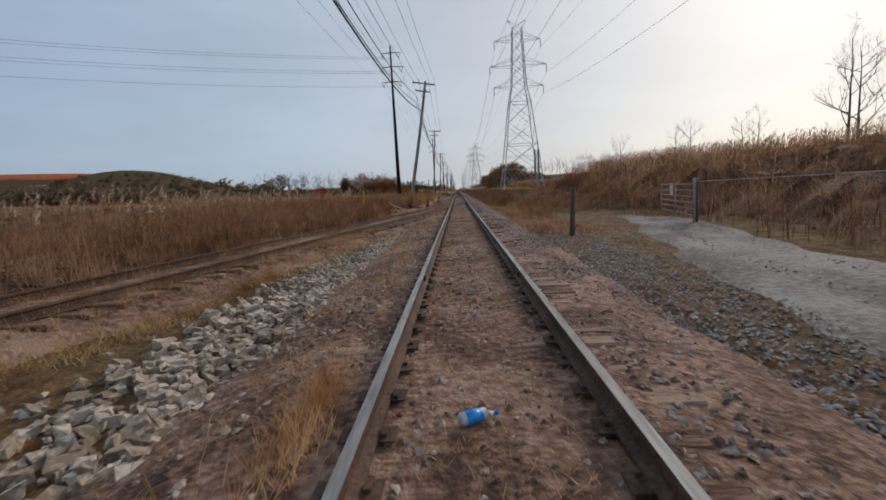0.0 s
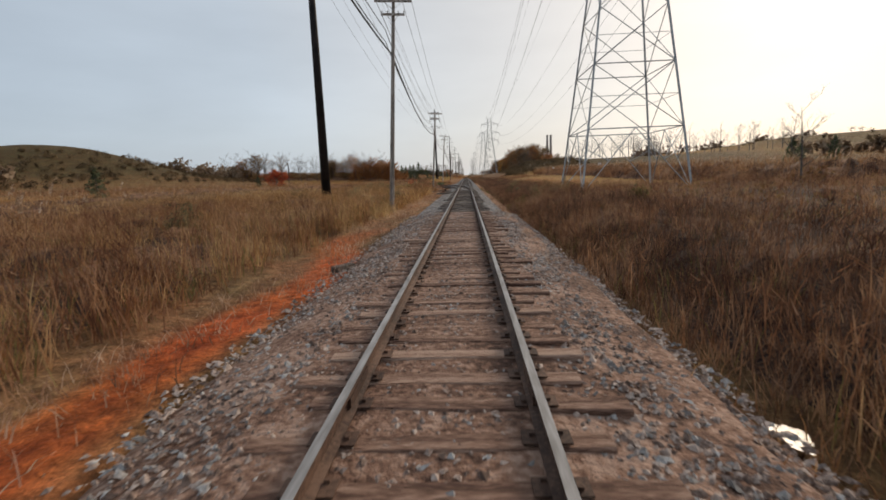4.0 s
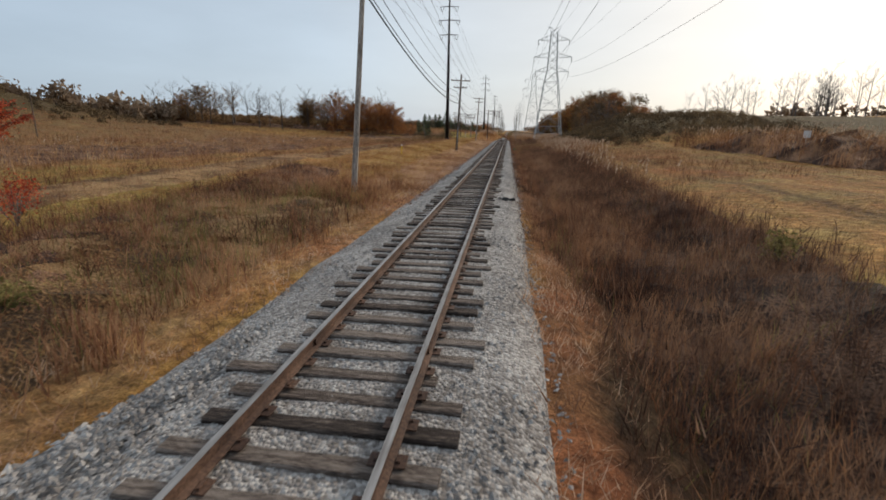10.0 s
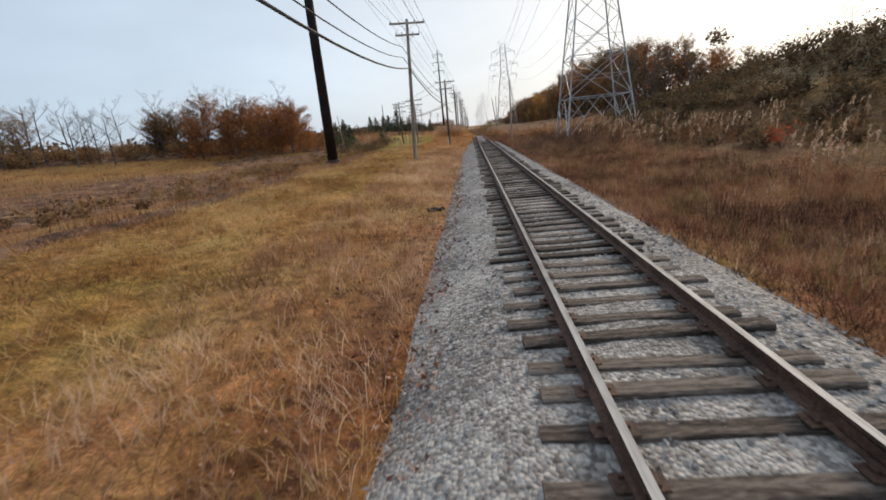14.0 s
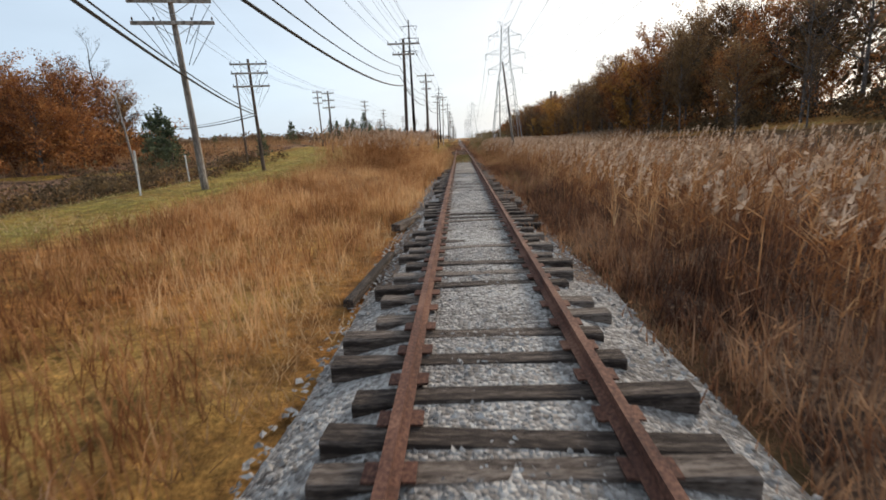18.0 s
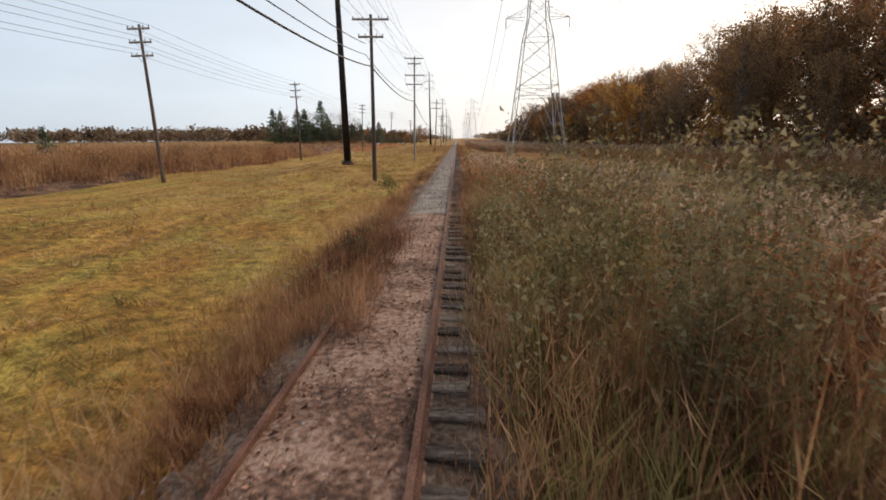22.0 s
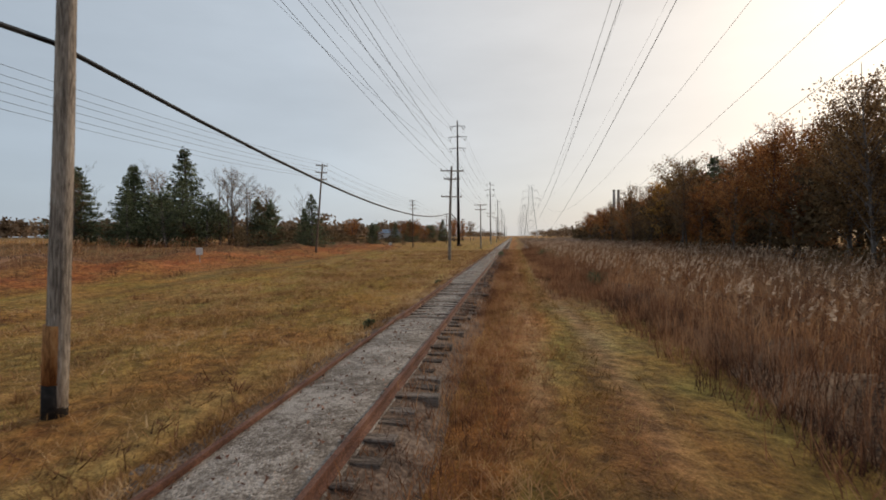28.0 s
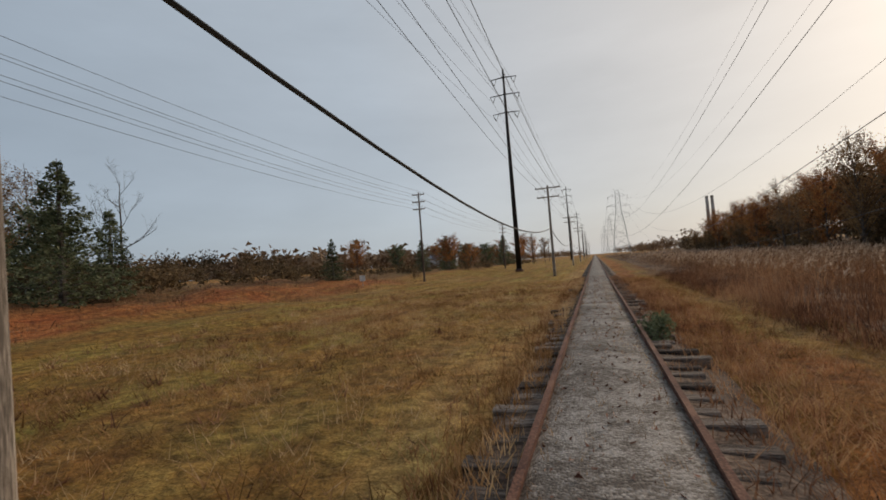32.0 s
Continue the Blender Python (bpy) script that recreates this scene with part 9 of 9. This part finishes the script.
for x, y, r in ((4.4, 96, 0.7), (6.5, 118, 0.6), (8.5, 178, 0.7), (9.5, 86, 0.8), (-6.5, 172, 0.6), (-5.8, 160, 0.5), (2.75, 246, 0.35), (-5.1, 157.5, 0.8), (-5.4, 161, 0.85), (-5.7, 165, 0.8), (-5.2, 168, 0.75), (7.6, 506.8, 1.0), (8.4, 505.4, 1.1), (6.7, 508, 0.7), (7.2, 533, 0.7), (8.4, 537, 0.6), (6.6, 566, 1.1), (8.0, 569, 0.9), (-1.6, 520, 0.26), (-1.5, 533, 0.25), (0.95, 570, 0.55), (-1.7, 507, 0.28), (8.5, 402, 1.2), (7.2, 418, 1.1), (8.8, 421.5, 1.3), (-2.7, 417.3, 0.95), (10.5, 422, 1.5), (12.5, 425, 1.6), (10.2, 418, 1.6), (13.5, 420, 1.8), (11.2, 414.5, 1.5), (7.0, 408, 0.9), (2.6, 398.5, 1.05), (3.7, 401.5, 1.3), (2.7, 404.5, 0.9), (4.7, 399.2, 1.2), (5.3, 403.4, 1.3), (7.5, 51.3, 0.95), (6.6, 60, 0.7), (9.5, 66, 0.9), (7.3, 131, 0.9), (2.35, 121.6, 0.2), (2.75, 119.6, 0.24), (2.3, 126.5, 0.22)):
    bush(x, y, r, M["needle"] if y > 500 or y in (246, 118, 51.3, 157.5, 161, 165, 168) else M["green_weed"], "small dark green bush beside the railway", 1500 if 398 < y < 405 else 700)
for x, y, r in ((-12.5, 172, 0.8), (-12.6, 177.5, 1.2), (-14.2, 179, 1.0), (5.0, 405, 0.5), (7.5, 414, 0.7), (1.5, 449, 0.22), (12.5, 270, 0.9), (3.4, 360, 0.6), (-1.3, 556, 0.24)):
    bush(x, y, r, M["leaf_red"], "sumac shrub in orange-red autumn leaf", 420, 0.045)


def far_woods():
    """Low brown woods round the horizon."""
    vs, fs, base = [], [], 0
    def ring(n, x0, x1, y0, y1, h0, h1):
        nonlocal base
        x, y = RNG.uniform(x0, x1, n), RNG.uniform(y0, y1, n)
        h = RNG.uniform(h0, h1, n)
        c = np.stack([x, y, land(x, y) + h * 0.42], -1)
        v, f = leaf_cloud(c, h * 0.5, n * 95, 1.2, 0.8)
        vs.append(v)
        fs.append(f + base)
        base += len(v)
    ring(260, -330, -150, 330, 460, 7, 14)
    ring(150, 120, 330, 400, 560, 7, 13)
    ring(420, -420, -60, 700, 1000, 8, 15)
    ring(260, 44, 420, 770, 1400, 9, 17)
    ring(160, -500, -40, 1300, 1700, 10, 20)
    ring(260, 60, 700, 1700, 2300, 14, 26)
    ring(200, -700, -30, 1800, 2400, 12, 24)
    ring(120, -330, -120, 60, 200, 4, 8)
    ring(120, 120, 300, 40, 250, 4, 9)
    thing("far_woods", "brown autumn woods along the horizon", "woods", kind="stuff", me=mesh_np("far_woods", np.concatenate(vs), fs, M["hazed_leaf"]))


far_woods()

# ---- small things along the line ----


def stake(x, y, h, material, label, w=0.035, tip=None, lean=3):
    root = thing("marker_stake", label, "marker stake", pose(x, y, land1(x, y), random.uniform(-lean, lean), random.uniform(-lean, lean), random.uniform(-20, 20)))
    part("post", Build().box((-w, -w * 0.5, -0.2), (w, w * 0.5, h), 0.01).mesh("post", material), root)
    part("cap", Build().box((-w * 1.1, -w * 0.6, h - 0.12), (w * 1.1, w * 0.6, h + 0.01), 0.012).mesh("cap", tip or material), root)


stake(-7.8, 34.9, 1.95, M["yellow"], "tall yellow utility marker post in the weeds", 0.05)
stake(-9.8, 217.3, 1.05, M["yellow"], "yellow marker post with a white cap in mown grass", 0.05, M["white"])
stake(-5.05, 145.2, 1.45, M["pole_wood"], "pale wooden survey stake in the grass", 0.028)
thing("footing_block", "blackened timber block at the foot of a pole", "block", pose(-5.95, 141.3, land1(-5.95, 141.3) - 0.05, 0, 4, 15), me=Build().box((-0.2, -0.15, 0), (0.2, 0.15, 0.38), 0.03).mesh("footing_block", M["burnt"]))
stake(-4.6, 309, 1.5, M["white"], "thin white marker stake in straw grass")
stake(-13.1, 334.0, 1.75, M["white"], "thin white marker stake in the meadow")
stake(-16.5, 343.5, 1.75, M["white"], "thin white marker stake in the meadow")
stake(-10.5, 428, 0.9, M["yellow"], "short yellow marker post in the mown field", 0.04)
stake(-11.8, 466, 1.0, M["yellow"], "short yellow marker post by the black pole", 0.04)


def small_sign(x, y, z, w, h, label):
    root = thing("field_sign", label, "sign", (x, y, land1(x, y)))
    part("post", Build().box((-0.03, -0.02, -0.2), (0.03, 0.02, z + h / 2)).mesh("post", M["pole_wood"]), root)
    part("board", Build().box((-w / 2, -0.035, z - h / 2), (w / 2, -0.022, z + h / 2), 0.004).mesh("board", M["white"]), root, "blank white board")


small_sign(-23.7, 543, 0.9, 0.62, 0.6, "small white sign board on a low post in the field")
small_sign(-22.5, 602, 0.8, 0.6, 0.55, "small white sign board on a low post in the field")
small_sign(-18.0, 478, 0.7, 0.4, 0.35, "small white marker board in the mown field")
small_sign(30, 169, 2.2, 0.6, 0.7, "white sign on a post before the reed belt")
small_sign(27.5, 212, 2.0, 0.6, 0.6, "white sign on a post before the reed belt")


def reed_marker():
    root = thing("marker_post", "leaning thin post with a small dark plate among reeds", "marker post", pose(3.5, 371.5, land1(3.5, 371.5), 0, 6, 0))
    part("post", Build().tube([(0, 0, -0.3), (0, 0, 2.75)], [0.035, 0.03], 7).mesh("post", M["pole_wood"], True), root)
    part("plate", Build().box((-0.07, -0.05, 2.4), (0.07, -0.036, 2.72), 0.004).mesh("plate", M["white"]), root, "small white plate")
    part("mark", Build().box((-0.02, -0.056, 2.44), (0.02, -0.0505, 2.66)).mesh("mark", M["rubber"]), root, "black bar on the plate")


reed_marker()


def gate():
    a, b = Vector((8.7, 14.6)), Vector((9.9, 20.4))
    d = b - a
    ang = math.degrees(math.atan2(d.y, d.x))
    L = d.length
    root = thing("farm_gate", "rusty tubular steel farm gate across a track", "gate", pose(a.x, a.y, land1(a.x, a.y), 0, 0, ang))
    for k in range(6):
        z = 0.25 + k * 0.235
        part("rail_bar", Build().tube([(0.05, 0, z), (L - 0.05, 0, z - 0.03)], 0.022, 7).mesh("rail_bar", M["gate"], True), root)
    for x in (0.05, L * 0.5, L - 0.05):
        part("upright", Build().tube([(x, 0, 0.2), (x, 0, 1.46)], 0.026, 7).mesh("upright", M["gate"], True), root)
    part("notice_board", Build().box((L * 0.62, -0.05, 0.95), (L * 0.62 + 0.5, -0.03, 1.45), 0.004).mesh("notice_board", M["white"]), root, "faded white notice board")
    post = thing("gate_post", "weathered round timber gate post", "gate post", (8.6, 14.3, land1(8.6, 14.3)))
    part("shaft", Build().tube([(0, 0, -0.4), (0.01, 0, 0.8), (0, 0.01, 1.65)], [0.10, 0.095, 0.09], 10).mesh("shaft", M["pole_wood"], True), post)
    post = thing("fence_post", "leaning weathered timber post beside the road", "fence post", pose(3.7, 12.8, land1(3.7, 12.8), 0, 2, 0))
    part("shaft", Build().tube([(0, 0, -0.3), (0.01, 0, 0.8), (0, 0, 1.65)], [0.09, 0.085, 0.075], 10).mesh("shaft", M["pole_brown"], True), post)
    fence = thing("cable_barrier", "sagging dark cable barrier on timber posts", "fence", (0, 0, 0))
    pts = [(8.6, 14.2), (11.0, 9.0), (11.6, 3.0), (12.2, -4.0), (12.6, -14.0)]
    top = []
    for x, y in pts:
        z = land1(x, y)
        top.append((x, y, z + 1.5))
        part("post", Build().tube([(x, y, z - 0.3), (x, y, z + 1.55)], [0.05, 0.045], 8).mesh("post", M["pole_brown"], True), fence)
    part("cable", Build().tube(top, 0.02, 6).mesh("cable", M["gate"]), fence)


gate()


def bottle():
    root = thing("plastic_bottle", "crushed clear drink bottle with a blue label between the rails", "bottle", pose(-0.1, -0.76, -0.15, 0, 90, 25))
    b = Build().tube([(0, 0, -0.12), (0, 0, -0.11), (0, 0, 0.06), (0.01, 0, 0.10), (0.01, 0, 0.13)], [0.028, 0.042, 0.040, 0.018, 0.014], 12)
    part("body", b.mesh("body", M["white"], True), root)
    part("label_wrap", Build().tube([(0, 0, -0.08), (0, 0, 0.03)], [0.0445, 0.0435], 12).mesh("label_wrap", M["blue"], True), root, "blue paper label")
    part("cap", Build().tube([(0.01, 0, 0.128), (0.01, 0, 0.15)], [0.017, 0.017], 10).mesh("cap", M["blue"]), root)


bottle()


def timber(x, y, z, length, ang, label, tilt=0, material="tie_brown", w=0.11):
    b = Build()
    b.box((-length / 2, -w, 0), (length / 2, w, w * 1.6), 0.015)
    m = mat_timber[material]
    if abs(x) > 2.6 and abs(tilt) < 10:
        z = min(z, land1(x, y) - 0.04)
    thing("old_timber", label, "timber", pose(x, y, z, 0, tilt, ang), me=b.mesh("old_timber", m))


mat_timber = {"tie_brown": M["tie_brown"], "pole_wood": M["pole_wood"], "plank": M["plank"], "tie": M["tie"], "scorched": M["scorched"]}
timber(-3.72, 48.75, -0.42, 3.4, 75.5, "discarded brown railway tie lying in red earth", w=0.14)
timber(-4.5, 49.0, -0.5, 2.4, 58, "discarded brown railway tie lying in weeds")
timber(-5.08, 33.3, 0.04, 1.3, 0, "pale broken plank leaning in the weeds", 50, "plank", 0.06)
timber(-4.53, 40.5, -0.5, 5.1, 88, "long brown timber lying along the siding", 0, w=0.12)
timber(-5.83, 40.3, -0.12, 1.9, 72, "pale plank resting on broken concrete", 12, "pole_wood", 0.075)
timber(-5.46, 39.6, -0.36, 1.3, 63, "pale plank lying among stones", 4, "pole_wood", 0.08)
timber(-5.27, 45.3, -0.5, 2.7, 36, "dark rotten railway tie lying at the edge of weeds", 0, "tie", 0.14)
timber(-2.5, 48.2, -0.48, 1.5, -40, "short brown plank lying beside the track", 0, w=0.09)
timber(-5.6, 37.4, -0.45, 1.6, 55, "broken brown railway tie dumped beside stones", 0)
timber(-3.4, 129.6, -0.45, 2.6, -48, "rotten dark timber dumped beside the spur rail", 0, "tie")
timber(-4.1, 130.7, -0.42, 2.4, -25, "rotten dark timber dumped beside the spur rail", 0, "tie")
timber(-2.95, 130.9, -0.38, 2.2, -35, "rotten dark timber dumped beside the spur rail", 3, "tie")
timber(-2.87, 305.2, -0.5, 2.3, 80, "loose weathered railway tie on the ballast shoulder", 0, "tie")
timber(-2.46, 301.9, -0.52, 1.3, 78, "split weathered railway tie on the ballast shoulder", 2, "tie", 0.075)
timber(-1.75, 322.8, -0.42, 2.8, 86, "loose plank along the tie ends", 0, "tie", 0.07)
timber(-1.7, 327.5, -0.42, 2.0, 80, "broken tie along the old track", 3, "tie")
timber(1.5, 330.5, -0.4, 2.0, 84, "broken tie along the old track", 3, "tie")
timber(-2.8, 70.9, -0.45, 0.6, 60, "short rotten timber on the ballast edge", 0, "tie")


def stump():
    b = Build()
    for k in range(6):
        a = k * 1.05
        b.tube([(0.05 * math.cos(a), 0.05 * math.sin(a), 0.0), (0.12 * math.cos(a), 0.10 * math.sin(a), 0.35), (0.10 * math.cos(a + 0.4), 0.16 * math.sin(a), 0.55 + 0.12 * (k % 3))], [0.10, 0.07, 0.02], 6)
    for k in range(5):
        a = k * 1.3
        b.tube([(0, 0, 0.1), (0.25 * math.cos(a), 0.25 * math.sin(a), 0.02)], [0.07, 0.02], 5)
    thing("tree_stump", "splintered brown stump in red earth", "stump", (-3.3, 45.6, land1(-3.3, 45.6)), me=b.mesh("tree_stump", M["pole_brown"]))
    b = Build()
    for k in range(5):
        a = k * 1.26
        b.tube([(0.06 * math.cos(a), 0.06 * math.sin(a), 0.0), (0.08 * math.cos(a), 0.08 * math.sin(a), 0.32 + 0.1 * (k % 2))], [0.08, 0.05], 6)
    thing("tree_stump", "dark rotten stump beside the ballast", "stump", (-2.75, 126.2, land1(-2.75, 126.2)), me=b.mesh("tree_stump", M["burnt"]))


stump()


def block(x, y, ang, sx, sy, sz):
    thing("concrete_block", "stained concrete barrier block sunk in weeds", "concrete block", pose(x, y, land1(x, y), 0, 0, ang), me=Build().box((-sx / 2, -sy / 2, -0.2), (sx / 2, sy / 2, sz), 0.04).mesh("concrete_block", M["concrete"]))


block(-7.5, 56.0, 14, 1.9, 0.8, 0.85)
block(-6.1, 58.2, 18, 1.8, 0.7, 0.75)


def switch_stand(x, y, bright):
    z = -0.24
    root = thing("switch_stand", "low hand-thrown switch stand with yellow and green targets" if bright else "rusty low hand-thrown switch stand", "switch stand", (x, y, z))
    part("base", Build().box((-0.25, -0.2, 0), (0.25, 0.2, 0.12), 0.03).box((-0.12, -0.12, 0.12), (0.12, 0.12, 0.3), 0.04).mesh("base", M["rail_rust"]), root, "rusty cast base")
    part("mast", Build().tube([(0, 0, 0.28), (0, 0, 0.72)], 0.02, 8).mesh("mast", M["rail_rust"]), root)
    if bright:
        part("target", Build().box((-0.13, -0.012, 0.42), (-0.015, 0.012, 0.72), 0.01).mesh("target", M["orange"]), root, "yellow target plate")
        part("target", Build().box((0.015, -0.012, 0.48), (0.19, 0.012, 0.74), 0.01).mesh("target", M["green"]), root, "green target plate")
    lever = [(-0.15, 0, 0.16), (-0.45, 0.02, 0.22), (-0.85, 0.03, 0.26), (-0.98, 0.0, 0.15), (-0.98, -0.25, 0.02), (-0.9, -0.55, -0.1), (-0.7, -0.58, -0.1)]
    part("lever", Build().tube(lever, 0.022, 7).mesh("lever", M["yellow"] if bright else M["rail_rust"], True), root, "bent yellow lever" if bright else "")
    part("connecting_rod", Build().tube([(0.2, 0.0, 0.06), (1.6, 0.02, 0.05), (2.6, 0.02, 0.05)], 0.018, 6).mesh("connecting_rod", M["rail_rust"]), root)
    for dy in (-0.32, 0.32):
        part("head_tie", Build().box((-0.7, dy - 0.12, -0.12), (3.8, dy + 0.12, 0.055), 0.015).mesh("head_tie", M["tie"]), root, "long weathered head tie")


switch_stand(-2.5, 54.4, True)
switch_stand(-2.4, 113.0, False)


def scrap(x, y, z, s, label):
    b = Build()
    b.tube([(s * math.cos(k * 0.4), s * 0.6 * math.sin(k * 0.4), 0.035 + 0.03 * math.sin(k * 1.7)) for k in range(13)], [0.05 + 0.012 * (k % 3) for k in range(13)], 6)
    thing("tyre_scrap", label, "tyre scrap", (x, y, z), me=b.mesh("tyre_scrap", M["rubber"]))


scrap(1.75, 186.3, -0.3, 0.32, "torn strip of black tyre on the ballast")
scrap(-3.0, 262.5, -0.5, 0.25, "black rubber scrap at the ballast edge")
scrap(-3.4, 221.0, -0.5, 0.22, "black rubber scrap in dry leaves")


def house(x, y, ang, w, d, h, label):
    root = thing("house", label, "house", pose(x, y, land1(x, y), 0, 0, ang))
    part("wall", Build().box((-w / 2, -d / 2, -0.5), (w / 2, d / 2, h)).mesh("wall", M["house_wall"]), root)
    rf = Build().solid([(-w / 2 - 0.4, -d / 2 - 0.4, h + 0.004), (w / 2 + 0.4, -d / 2 - 0.4, h + 0.004), (w / 2 + 0.4, d / 2 + 0.4, h + 0.004), (-w / 2 - 0.4, d / 2 + 0.4, h + 0.004), (-w / 2 - 0.4, 0, h + 2.0), (w / 2 + 0.4, 0, h + 2.0)],
                       [(0, 1, 5, 4), (2, 3, 4, 5), (0, 4, 3), (1, 2, 5), (3, 2, 1, 0)])
    part("roof", rf.mesh("roof", M["house_roof"]), root)
    for k in range(4):
        xx = -w / 2 + w * (k + 0.5) / 4
        win = part("window", Build().box((xx - 0.5, -d / 2 - 0.04, 1.0), (xx + 0.5, -d / 2 - 0.004, 2.2)).mesh("window", M["insul"]), root)
        part("frame", Build().box((xx - 0.6, -d / 2 - 0.06, 0.9), (xx + 0.6, -d / 2 - 0.042, 1.0)).mesh("frame", M["white"]), win)


house(-62, 745, 10, 16, 8, 3.2, "low pale house with a blue-grey roof behind trees")
